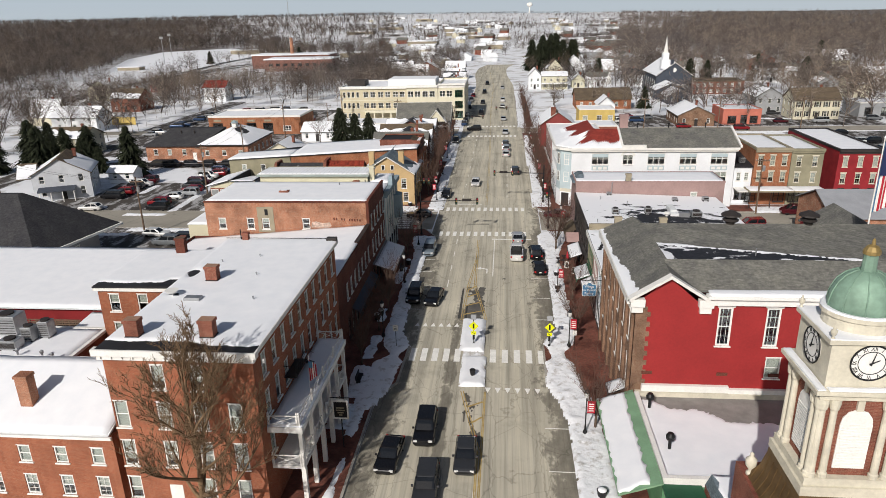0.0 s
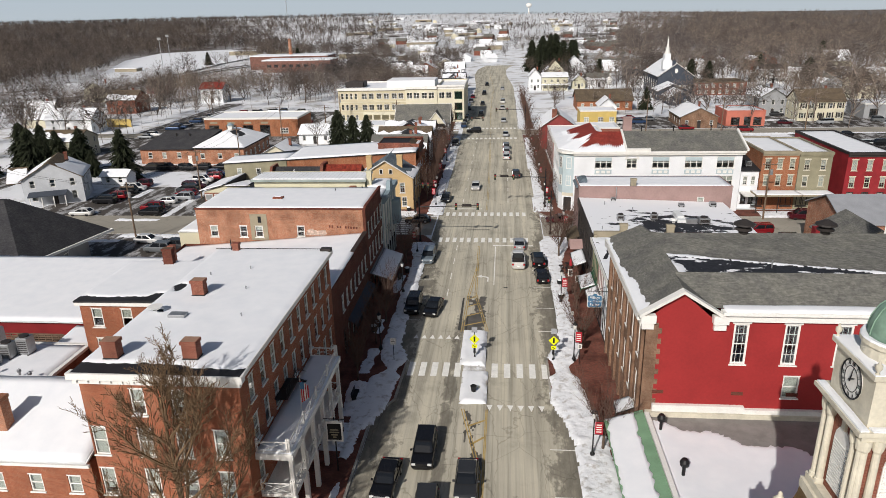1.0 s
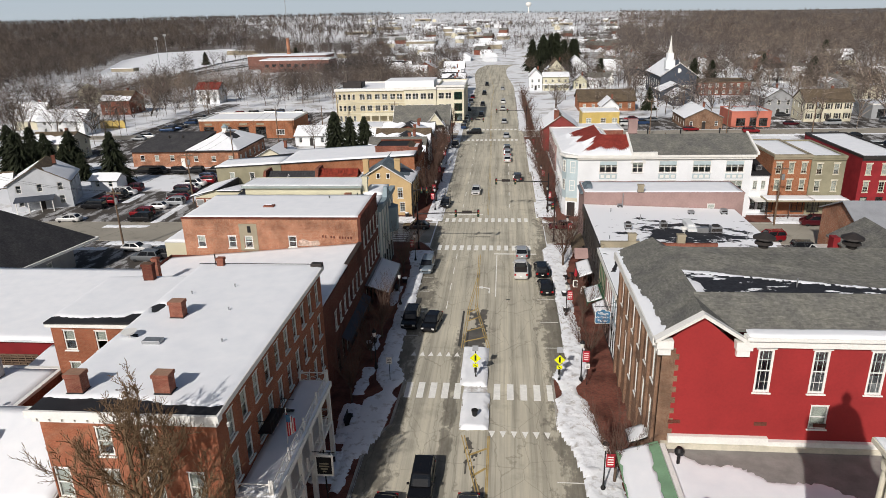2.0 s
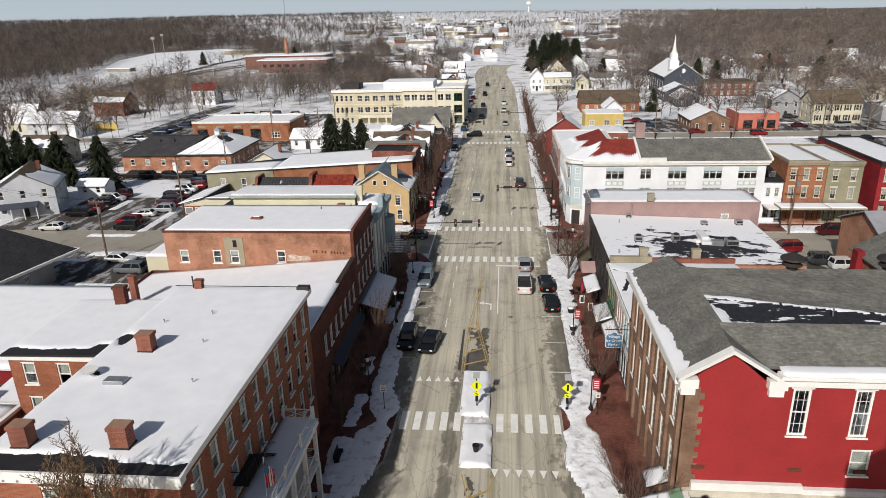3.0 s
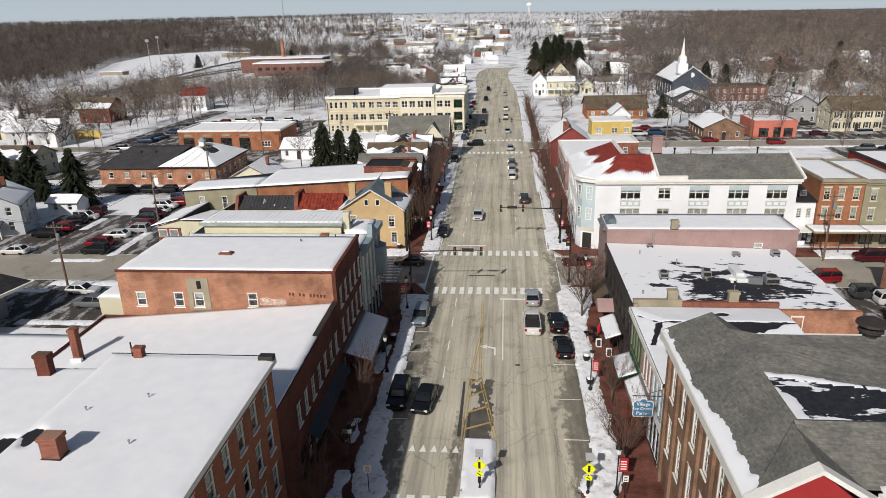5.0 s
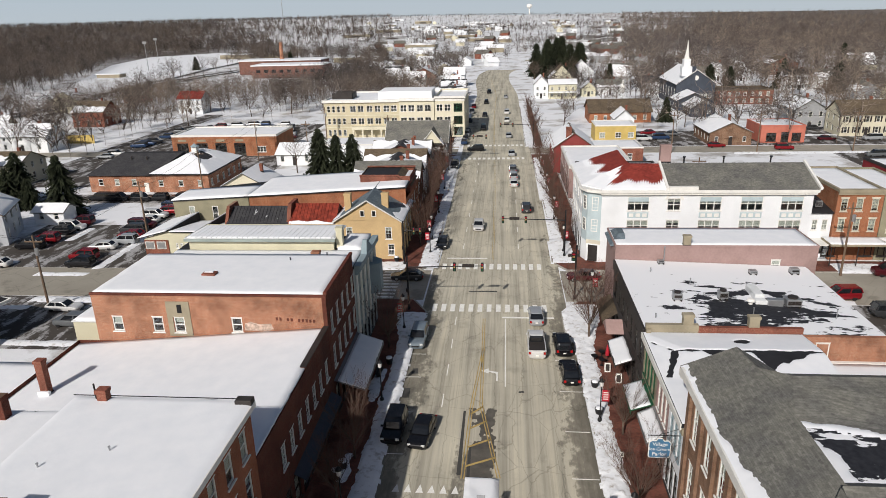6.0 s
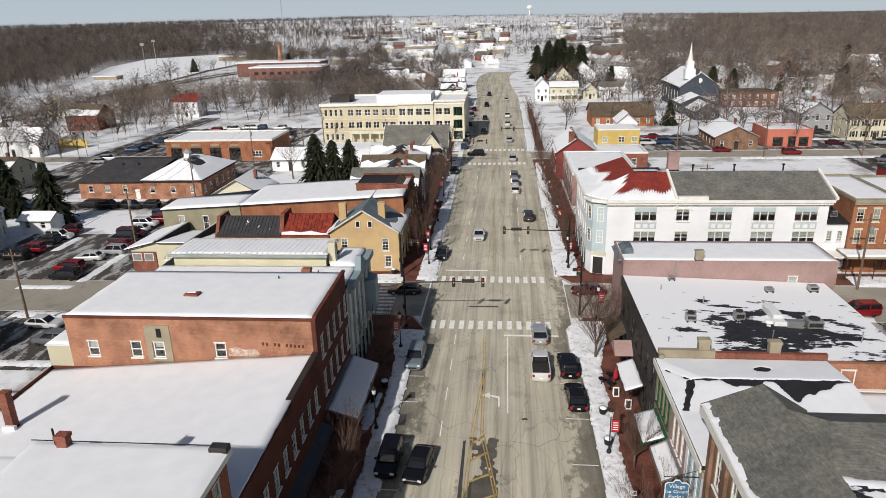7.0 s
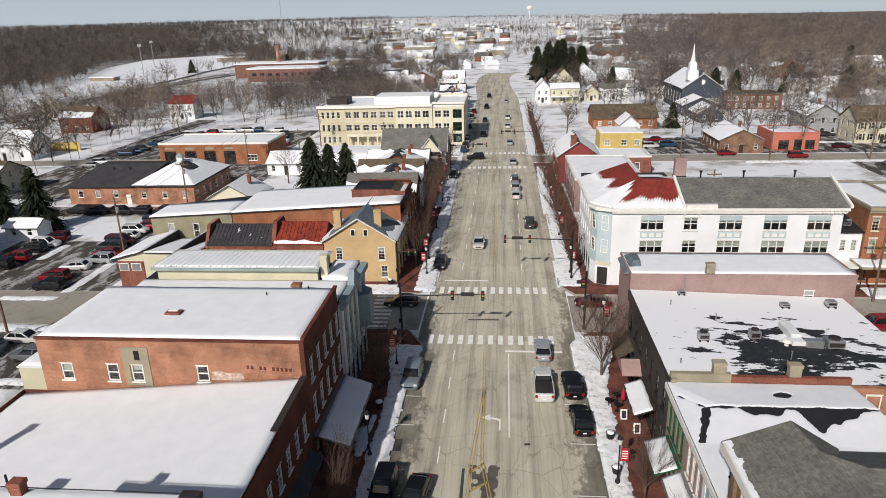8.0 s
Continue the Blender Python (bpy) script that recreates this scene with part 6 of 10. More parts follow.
# ---- buildings beyond the crossing ----
def house(name, label, x0, y0, x1, y1, eave, ridge, axis, wall, roof, snow=0.9, cols=3, levels=((0.9, 0.95, 1.5),), style="far", chim=True, group="houses of the town", seed=0, sides="SW", full=False, door=True):
    b = thing(name, (x0 + x1) / 2, (y0 + y1) / 2, 0, label, "house", group)
    wins = {}
    for s in sides:
        a, c = (x0, x1) if s in "SN" else (y0, y1)
        n = cols if s in "SN" else max(2, int((c - a) / 3))
        us = steps(a + (c - a) / n / 2, c - (c - a) / n / 2, n)
        wins[s] = [(u, lv, w, h, style) for lv, w, h in levels for u in us]
    shell(b, x0, y0, x1, y1, -0.1, eave, wall, wins, full)
    gable(b, x0, y0, x1, y1, eave, ridge, axis, roof, wall, 0.4, snow, None, seed)
    if chim:
        chimney(b, x0 + (x1 - x0) * 0.7, y0 + (y1 - y0) * 0.6, ridge - 0.9, ridge + 0.9, 0.6, 0.6, RED_BRICK)
    if door:
        part("door", Geo().box((x0 + x1) / 2 - 0.5, y0 - 0.06, 0.0, (x0 + x1) / 2 + 0.5, y0 - 0.005, 2.1), DARK, b)
    return b


ochre = thing("ochre_house", -19.2, 128, 0, "ochre painted gabled corner house with bluish slate roof", "house")
shell(ochre, -24.4, 124.6, -14.2, 136, 0, 6.4, YELLOW, {"S": [(-16.2, 3.4, 1.0, 1.9, "white"), (-22.3, 3.4, 1.0, 1.9, "white"), (-15.9, 0.8, 1.0, 1.8, "white")], "E": rows(steps(126, 134.5, 4), (3.6, 1.0, 1.8, "white"), (0.5, 1.4, 2.4, "dark"))})
gable(ochre, -24.4, 124.6, -14.2, 136, 6.4, 9.6, "y", SLATE_ROOF, YELLOW, 0.4, 0.22, WHITE, 3)
for x in (-20.1, -18.3):
    part("attic_window", Geo().box(x - 0.35, 124.5, 7.0, x + 0.35, 124.58, 8.0), WHITE, ochre)
    part("attic_pane", Geo().box(x - 0.25, 124.48, 7.1, x + 0.25, 124.52, 7.9), BLACK, ochre)
chimney(ochre, -22.6, 126.5, 7.2, 10.2, 1.0, 0.9, YELLOW)
chimney(ochre, -16.8, 126.5, 7.2, 10.3, 1.0, 0.9, YELLOW)
dark_row = thing("dark_roofed_row", -36, 128, 0, "brick row with ribbed black and red metal roofs", "building")
shell(dark_row, -41.6, 124.8, -24.6, 131.5, 0, 5.6, RED_BRICK, {"S": rows(steps(-40, -27, 5), (2.2, 1.0, 1.8, "white"))})
gable(dark_row, -41.6, 124.8, -32.2, 131.5, 5.6, 7.6, "x", SHINGLE_DARK, RED_BRICK, 0.2)
gable(dark_row, -31.6, 124.8, -24.6, 131.5, 5.8, 8.0, "x", paint("rusty_red_metal", (0.22, 0.035, 0.02), 0.6, 0.5, 1.4), RED_BRICK, 0.2, 0.12)
part("fire_wall", Geo().loft([[(-32.2, 124.6, 5), (-31.6, 124.6, 5), (-31.6, 131.6, 5), (-32.2, 131.6, 5)], [(-32.2, 126.6, 8.5), (-31.6, 126.6, 8.5), (-31.6, 129.8, 8.5), (-32.2, 129.8, 8.5)]]), RED_BRICK, dark_row)
part("fire_wall", Geo().loft([[(-42.1, 124.6, 5), (-41.6, 124.6, 5), (-41.6, 131.6, 5), (-42.1, 131.6, 5)], [(-42.1, 126.6, 8.1), (-41.6, 126.6, 8.1), (-41.6, 129.8, 8.1), (-42.1, 129.8, 8.1)]]), RED_BRICK, dark_row)
for x0, x1, e, r, mm in ((-41.6, -32.3, 5.6, 7.6, "dark_shingles"), (-31.6, -24.7, 5.8, 8.0, "rusty_red_metal")):
    g = Geo()
    rise = (r - e) / 3.35
    for k in range(int((x1 - x0) / 0.55)):
        x = x0 + 0.2 + 0.55 * k
        g.bar((x, 124.62, e - 0.2 * rise + 0.17), (x, 128.1, r + 0.17), 0.07, 0.07)
    part("roof_ribs", g, bpy.data.materials[mm], dark_row)
part("snow", blot(lambda x, y: 0.5 * wander(x, y, 19, 0.8, 2.2) - 0.42, -41.5, 124.8, -32.4, 128, lambda x, y: 5.6 + (y - 124.8) * 0.597 + 0.17, 0.09, 0.2), SNOW, dark_row, "snow left between the ribs")
# cream annex on the side street: shed roofs between raised fire walls
rear = thing("cream_annex", -48, 126, 0, "pale cream annex with brick bay and snowy roofs", "building")
shell(rear, -53.3, 120.9, -42.2, 131.4, 0, 4.2, PALE_YELLOW, {"S": rows((-48.2, -47.5, -46.8, -46.1), (3.1, 0.4, 0.75, "plain"))})
part("front_gable", Geo().loft([[(-53.3, y, 4.2), (-42.2, y, 4.2), (-42.2, y, 5.7), (-49.4, y, 5.8), (-53.3, y, 4.6)] for y in (120.9, 121.1)]), PALE_YELLOW, rear)
bay = part("brick_bay", Geo().box(-53.25, 120.76, 0, -49.5, 120.89, 4.4), RED_BRICK, rear, "red brick bay with white framed windows")
for x in (-52.4, -50.6):
    part("bay_frame", Geo().box(x - 0.72, 120.7, 3.0, x + 0.72, 120.755, 4.2), WHITE, bay)
    part("bay_pane", Geo().box(x - 0.6, 120.66, 3.1, x + 0.6, 120.695, 4.1), STEEL, bay)
slab(rear, [(-54.2, 120.5, 4.75), (-49.4, 120.5, 5.95), (-49.4, 131.6, 5.6), (-54.2, 131.6, 4.4)], TAR)
slab(rear, [(-49.1, 120.6, 5.8), (-44.6, 120.6, 5.75), (-44.6, 131.4, 4.25), (-49.1, 131.4, 4.25)], TAR)
slab(rear, [(-44.3, 120.6, 5.7), (-42.0, 120.6, 5.65), (-42.0, 131.4, 4.2), (-44.3, 131.4, 4.2)], TAR)
part("snow", snow_sheet(-54.2, 120.5, -49.5, 131.6, lambda x, y: 4.77 + (x + 54.2) * 0.25 - (y - 120.5) * 0.031, 0.14, 0.5, 0.15, 49), SNOW, rear, smooth=True)
part("snow", snow_sheet(-49.0, 120.6, -44.7, 131.3, lambda x, y: 5.82 - (y - 120.6) * 0.145, 0.14, 0.5, 0.15, 50), SNOW, rear, smooth=True)
part("snow", snow_sheet(-44.2, 120.6, -42.0, 131.3, lambda x, y: 5.74 - (y - 120.6) * 0.145, 0.14, 0.5, 0.15, 51), SNOW, rear, smooth=True)
for x, z in ((-49.38, 5.7), (-44.6, 5.6)):
    part("fire_wall", Geo().loft([[(x, 121.2, 4.1), (x + 0.26, 121.2, 4.1), (x + 0.26, 131.5, 4.1), (x, 131.5, 4.1)], [(x, 121.2, 6.0), (x + 0.26, 121.2, 6.0), (x + 0.26, 131.5, z), (x, 131.5, z)]]), TAR, rear, "dark tarred fire wall")
    part("coping_snow", Geo().loft([[(x - 0.05, 121.2, 6.005), (x + 0.2, 121.2, 6.005), (x + 0.2, 131.5, z + 0.005), (x - 0.05, 131.5, z + 0.005)], [(x, 121.2, 6.09), (x + 0.15, 121.2, 6.09), (x + 0.15, 131.5, z + 0.09), (x, 131.5, z + 0.09)]]), SNOW, rear)
longb = thing("long_brick_building", -33, 141, 0, "long brick building under an unbroken snowy roof", "building")
shell(longb, -40.5, 131.95, -14.4, 145, 0, 7.7, ORANGE_BRICK, {"S": rows(steps(-38, -24, 5), (4.4, 1.0, 1.8, "plain")), "E": rows(steps(136, 148, 5), (4.6, 1.0, 1.9, "white"), (0.6, 1.5, 2.4, "dark"))})
rise = lambda x, y: 7.62 + 0.055 * (x + 53.6)
part("upper_wall", Geo().loft([[(-40.5, y, 7.7), (-14.4, y, 7.7), (-14.4, y, 9.6), (-40.5, y, 8.15)] for y in (131.95, 132.2)]), ORANGE_BRICK, longb)
slab(longb, [(-40.58, 131.7, rise(-40.58, 0)), (-14.2, 131.7, rise(-14.2, 0)), (-14.2, 145.2, rise(-14.2, 0)), (-40.58, 145.2, rise(-40.58, 0))], TAR, 0.16)
part("snow", snow_sheet(-40.58, 131.8, -14.4, 145, lambda x, y: rise(x, y) + 0.01, 0.2, 1.2, 0.2, 131), SNOW, longb, smooth=True)
oliv = thing("olive_annex", -47, 140, 0, "olive rendered annex with a snowy roof", "building")
shell(oliv, -53.6, 131.9, -40.6, 139, 0, 7.35, OLIVE, {"S": rows((-50.5, -46.5, -43), (4.2, 1.0, 2.4, "plain")), "W": rows((135.5,), (3.4, 1.1, 1.9, "white"))})
part("upper_wall", Geo().loft([[(-53.6, y, 7.35), (-40.6, y, 7.35), (-40.6, y, 8.15), (-53.6, y, 7.5)] for y in (131.9, 132.15)]), OLIVE, oliv)
slab(oliv, [(-54.0, 131.7, rise(-54.0, 0)), (-40.62, 131.7, rise(-40.62, 0)), (-40.62, 142.2, rise(-40.62, 0)), (-54.0, 139.2, rise(-54.0, 0))], TAR, 0.16)
part("snow", snow_sheet(-53.9, 131.8, -40.62, 139.0, lambda x, y: rise(x, y) + 0.01, 0.2, 1.2, 0.2, 133), SNOW, oliv, smooth=True)
raised = thing("brick_gabled_shop", -18.5, 138, 0, "red brick shop block with brown gabled roof", "building")
shell(raised, -22.6, 136.1, -14.25, 143.5, 7.7, 10.6, RED_BRICK, {})
part("coping", Geo().box(-22.7, 136.0, 10.6, -16.0, 136.5, 10.75).box(-22.7, 143.0, 10.6, -14.2, 143.6, 10.75), RED_BRICK, raised)
part("roof", Geo().loft([[(-16.5, 136.1, 10.5), (-14.0, 136.1, 8.8), (-14.0, 143.5, 8.8), (-16.5, 143.5, 10.5)], [(-16.5, 136.1, 10.65), (-14.0, 136.1, 8.95), (-14.0, 143.5, 8.95), (-16.5, 143.5, 10.65)]]), SHINGLE_BROWN, raised)
part("roof", Geo().box(-22.5, 136.4, 10.3, -16.5, 143.2, 10.45), TAR, raised)
g_rand = random.Random(7)
# street houses up to the second crossing
for k, (x0, y0, x1, y1, e, r, ax, wall, roof, sn) in enumerate((
        (-27, 151, -14.8, 158, 6.8, 9.2, "x", RED_BRICK, SHINGLE, 0.5), (-26, 158.4, -15.0, 165, 6.4, 8.8, "y", WHITE_WALL, SHINGLE_DARK, 0.8), (-28, 165.4, -15.3, 172, 6.2, 8.8, "x", GREY_WALL, SHINGLE_BROWN, 0.6),
        (-27, 172.4, -15.6, 179, 6.6, 9.0, "y", RED_BRICK, SHINGLE_DARK, 0.85), (-29, 179.4, -15.8, 188, 5.6, 8.0, "x", GREY_WALL, SHINGLE, 0.9))):
    house("street_house", ("brick", "white", "grey", "brick", "grey")[k] + " two-storey street house with snow-streaked gabled roof", x0, y0, x1, y1, e, r, ax, wall, roof, sn, 4, ((0.8, 1.0, 1.7), (3.9, 1.0, 1.7)), sides="SE", seed=k * 5, group="street houses")
slate = thing("slate_gabled_house", -20, 196, 0, "large house with grey slate roof and cross gable", "house")
shell(slate, -27.5, 190, -12.6, 199, 0, 6.6, GREY_WALL, {"S": rows(steps(-26, -14, 5), (0.9, 1.1, 1.7, "far"), (3.9, 1.0, 1.6, "far")), "E": rows((192, 195, 198), (1, 1, 1.6, "far"))})
gable(slate, -27.5, 190, -12.6, 199, 6.6, 10.8, "x", SHINGLE, GREY_WALL, 0.4, 0.0, WHITE)
gable(slate, -18.6, 188.4, -13.6, 194, 6.4, 9.6, "y", SHINGLE, PALE_CREAM, 0.3, 0.3, WHITE)
annex = thing("white_shed", -35, 199, 0, "plain white flat-roofed shed with snow", "building")
shell(annex, -46, 196, -29, 206, 0, 4.8, WHITE_WALL, {})
flat_roof(annex, -46, 196, -29, 206, flat(4.7), 0.15, WHITE, seed=201)
# the cream office block
office = thing("cream_office_block", -33, 242, 0, "three-storey cream office building with white cornice", "office building")
singles, pairs = (-52.4, -50.85, -49.3, -47.7), (-44.8, -42.4, -39.7, -37.2, -34.5, -32.2)
shell(office, -53.8, 232, -30.6, 256, 0, 11.3, CREAM, {"S": [(u, s, 0.95, 1.9, "plain", 0.25) for s in (0.9, 4.4, 8.1) for u in singles] + [(u, s, 1.8, 1.9, "plain", 0.3) for s in (4.4, 8.1) for u in pairs]}, False)
shell(office, -30.55, 231.6, -19.9, 256, 0, 11.6, PALE_CREAM, {"S": [(u, s, 1.9, 2.0, "plain", 0.3) for s in (4.4, 8.1) for u in (-29.2, -26.8, -24.2, -21.8)]}, False, "bay_front")
shell(office, -19.85, 232, -10.8, 256, 0, 12.2, PALE_CREAM, {"S": [(u, s, 1.9, 2.0, "plain", 0) for s in (4.4, 8.1) for u in (-18.3, -15.9)] + [(-12.7, s, 2.6, 2.5, "green", 0) for s in (0.8, 4.1, 7.8)], "E": rows(steps(234, 254, 7), (4.6, 1.3, 1.9, "plain"), (8.2, 1.3, 1.9, "plain"))}, False, "end_wall")
for z in (3.4, 7.0):
    part("string_course", Geo().box(-53.85, 231.9, z, -30.6, 231.99, z + 0.3), PALE_CREAM, office)
flat_roof(office, -53.8, 232, -10.8, 256, flat(11.2), 0.5, WHITE, seed=211)
part("cornice", Geo().box(-54.1, 231.5, 11.0, -30.6, 232, 11.8).box(-30.6, 231.1, 11.3, -19.9, 231.6, 12.1).box(-19.85, 231.5, 11.9, -10.5, 232, 12.5).box(-10.8, 232.0, 11.9, -10.4, 256, 12.5), WHITE, office)
part("penthouse", Geo().box(-37.5, 236, 11.2, -21, 248, 13.6), WHITE_WALL, office)
part("penthouse_snow", snow_sheet(-37.5, 236, -21, 248, flat(13.6), 0.15, 2.0, 0.2, 215), SNOW, office)
part("arcade", Geo().box(-45, 229.4, 3.1, -27, 232, 4.0), PALE_CREAM, office, "pale ground-floor arcade")
for x in steps(-44.6, -27.4, 7):
    part("arcade_post", Geo().box(x - 0.25, 229.5, 0, x + 0.25, 230.0, 3.1), PALE_CREAM, office)
part("rail", Geo().box(-52.5, 238, 11.3, -46, 238.2, 13.2).box(-52.5, 244, 11.3, -46, 244.2, 13.2).box(-46.2, 238, 11.3, -46, 244, 13.2), DARK, office, "dark roof screen")
for k in range(5):
    y0 = 262 + k * 15
    house("street_house", ("white", "brick", "ochre", "grey", "white")[k] + " gabled street house far along the street", -26, y0, -14.5 - k * 0.3, y0 + 11, 6, 8.6, "xyxyx"[k], (WHITE_WALL, RED_BRICK, YELLOW, GREY_WALL, WHITE_WALL)[k], SHINGLE_DARK, 0.85, 3, ((0.9, 1.0, 1.6), (3.7, 1.0, 1.6)), sides="SE", seed=60 + k, group="street houses")

# east side beyond the white building
redg = thing("red_gabled_house", 18, 190, 0, "red brick gabled building with snowy verge", "building")
shell(redg, 12.7, 183.5, 21.8, 199, 0, 6.0, paint("plain_red_wall", (0.24, 0.05, 0.045), 0.85, 0.12), {"W": rows(steps(185, 197, 5), (4.6, 1, 1.8, "far"), (0.9, 1, 1.8, "far"))})
gable(redg, 12.7, 183.5, 21.8, 199, 6.0, 9.2, "y", SHINGLE_BROWN, bpy.data.materials["plain_red_wall"], 0.4, 0.95, None, 9)
chimney(redg, 16.0, 184.2, 8.0, 10.6, 1.2, 0.8, RED_BRICK)
lowr = thing("low_brick_shop", 30, 196, 0, "low brick shop with snowy flat roof", "building")
shell(lowr, 21.9, 192, 34.6, 202, 0, 4.2, RED_BRICK, {"S": rows((24.4, 28, 31.5), (1.2, 1.1, 1.6, "far"))})
flat_roof(lowr, 21.9, 192, 34.6, 202, flat(4.1), 0.15, WHITE, seed=221)
mid = thing("brick_workshop", 24, 160, 0, "plain brick workshop with patchy snow on its roof", "building")
shell(mid, 15.2, 142, 30, 160, 0, 7.6, RED_BRICK, {"W": rows(steps(144, 158, 6), (4.4, 1, 1.8, "far"), (0.6, 1.4, 2.4, "dark"))})
flat_roof(mid, 15.2, 142, 30, 160, flat(7.4), 0.3, DARK, seed=223)
mid2 = thing("pink_workshop", 24, 170, 0, "pale pink brick shop with snow on its flat roof", "building")
shell(mid2, 14.2, 161, 27, 182.8, 0, 6.4, PINK, {"W": rows(steps(163, 181, 6), (0.6, 1.4, 2.4, "dark"), (3.9, 1, 1.7, "far"))})
flat_roof(mid2, 14.2, 161, 27, 182.8, flat(6.2), 0.3, WHITE, seed=225)
yel = thing("yellow_store", 32, 227, 0, "bright yellow single-storey store with white roof edge", "shop")
shell(yel, 27.0, 222.8, 38.4, 232, 0, 4.6, BRIGHT_YELLOW, {"S": rows((29, 33.5, 37), (1.1, 1.6, 1.5, "far"))})
flat_roof(yel, 27.0, 222.8, 38.4, 232, flat(4.5), 0.2, WHITE, seed=227)
brn = thing("brown_roofed_hall", 39, 265, 0, "brick hall with broad brown shingled roof", "building")
shell(brn, 29.4, 257, 49.4, 271, 0, 3.6, ORANGE_BRICK, {"S": rows(steps(31.4, 47.4, 6), (1, 1.1, 1.5, "far"))})
gable(brn, 29.4, 257, 49.4, 271, 3.6, 6.9, "x", SHINGLE_BROWN, ORANGE_BRICK, 0.5, 0.0)
house("snowy_kiosk", "small house with steep snowy roof before the brick hall", 36, 246, 42, 255, 3.0, 5.6, "y", WHITE_WALL, SHINGLE, 1.0, 2, seed=4)
# the church
church = thing("church", 72, 302, 0, "dark slate-blue church with white roof and steeple", "church")
shell(church, 66.2, 296, 80.5, 325, 0, 8.4, SLATE_BLUE, {"W": rows(steps(299, 322, 6), (2.2, 1.3, 4.0, "far")), "S": [(77.2, 3.0, 1.2, 1.4, "far"), (78.8, 3.0, 1.2, 1.4, "far"), (75.6, 3.0, 1.2, 1.4, "far")]})
gable(church, 66.2, 296, 80.5, 325, 8.4, 13.4, "y", SHINGLE_DARK, SLATE_BLUE, 0.5, 1.0, WHITE, 3)
part("round_window", Geo().tube((73.2, 295.8, 10.4), (73.2, 296.02, 10.4), 0.9, 0.9, 20), WHITE, church)
st = part("steeple", Geo().box(67.9, 296.6, 11.0, 71.4, 300, 14.6).box(68.4, 297, 14.6, 70.9, 299.6, 17.2), WHITE_WALL, church, "white stepped steeple")
part("spire", Geo().lathe(69.65, 298.3, [(1.3, 17.2), (0.9, 17.7), (0.4, 20.8), (0.03, 24.2)], 8), WHITE, st)
part("chimney_stack", Geo().box(71.6, 295.7, 6, 72.8, 296.6, 14.6), SLATE_BLUE, church)
hall2 = house("church_hall", "low slate-blue church hall with snowy gable", 64, 284, 76, 295.5, 3.6, 6.2, "y", SLATE_BLUE, SHINGLE, 1.0, 2, seed=8, chim=False)
hall3 = house("church_porch", "slate-blue porch building with snowy gable", 65, 268, 73, 280, 2.9, 5.4, "y", SLATE_BLUE, SHINGLE, 1.0, 2, seed=9, chim=False)
brickr = thing("brick_schoolhouse", 92, 305, 0, "brown brick two-storey building with flat dark roof", "building")
shell(brickr, 82, 298.5, 103, 312, 0, 5.4, RED_BRICK, {"S": rows(steps(84, 101, 7), (0.7, 1.2, 1.4, "far"), (3.2, 1.2, 1.4, "far"))})
flat_roof(brickr, 82, 298.5, 103, 312, flat(5.2), 0.3, SHINGLE_BROWN, snow=False, material=SHINGLE_BROWN)
coral = thing("coral_shop", 77, 222, 0, "coral pink flat-fronted shop with dark bay doors", "shop")
shell(coral, 71.2, 219, 82.8, 231, 0, 4.6, paint("coral_wall", (0.52, 0.17, 0.12), 0.8, 0.1), {"S": [(74, 0.4, 2.6, 2.2, "dark", 0), (77.6, 0.2, 2.0, 2.6, "dark", 0), (80.6, 0.4, 2.4, 2.2, "dark", 0)]})
flat_roof(coral, 71.2, 219, 82.8, 231, flat(4.5), 0.2, bpy.data.materials["coral_wall"], seed=231)
brw = house("brick_cottage_shop", "brown brick shop with low snowy hipped roof", 56.8, 216, 67.8, 232, 3.4, 6.0, "y", BROWN_BRICK, SHINGLE, 1.0, 3, seed=12)
yh = house("yellow_clapboard_house", "pale yellow two-storey house with dark shutters and brown roof", 96, 228, 110, 238, 6.2, 9.4, "x", PALE_CREAM, SHINGLE_BROWN, 0.0, 5, ((0.9, 1.0, 1.7), (3.9, 1.0, 1.7)), seed=14)
for u in steps(97.4, 108.6, 5):
    for s in (0.9, 3.9):
        for o in (-0.8, 0.8):
            part("shutter", Geo().box(u + o - 0.2, 227.93, s, u + o + 0.2, 227.99, s + 1.7), DARK, yh)
house("grey_gabled_house", "grey clapboard house with snow on its porch roof", 88, 240, 97, 254, 6, 8.8, "y", GREY_WALL, SHINGLE, 0.9, 3, ((0.9, 1.0, 1.6), (3.7, 1.0, 1.6)), seed=15)
lodge = thing("white_row", 128, 236, 0, "long low white row with grey metal bays", "building")
shell(lodge, 118, 232, 150, 244, 0, 4.6, GREY_WALL, {"S": rows(steps(121, 147, 6), (0.4, 2.6, 2.6, "dark"))})
flat_roof(lodge, 118, 232, 150, 244, flat(4.5), 0.2, WHITE, seed=241)

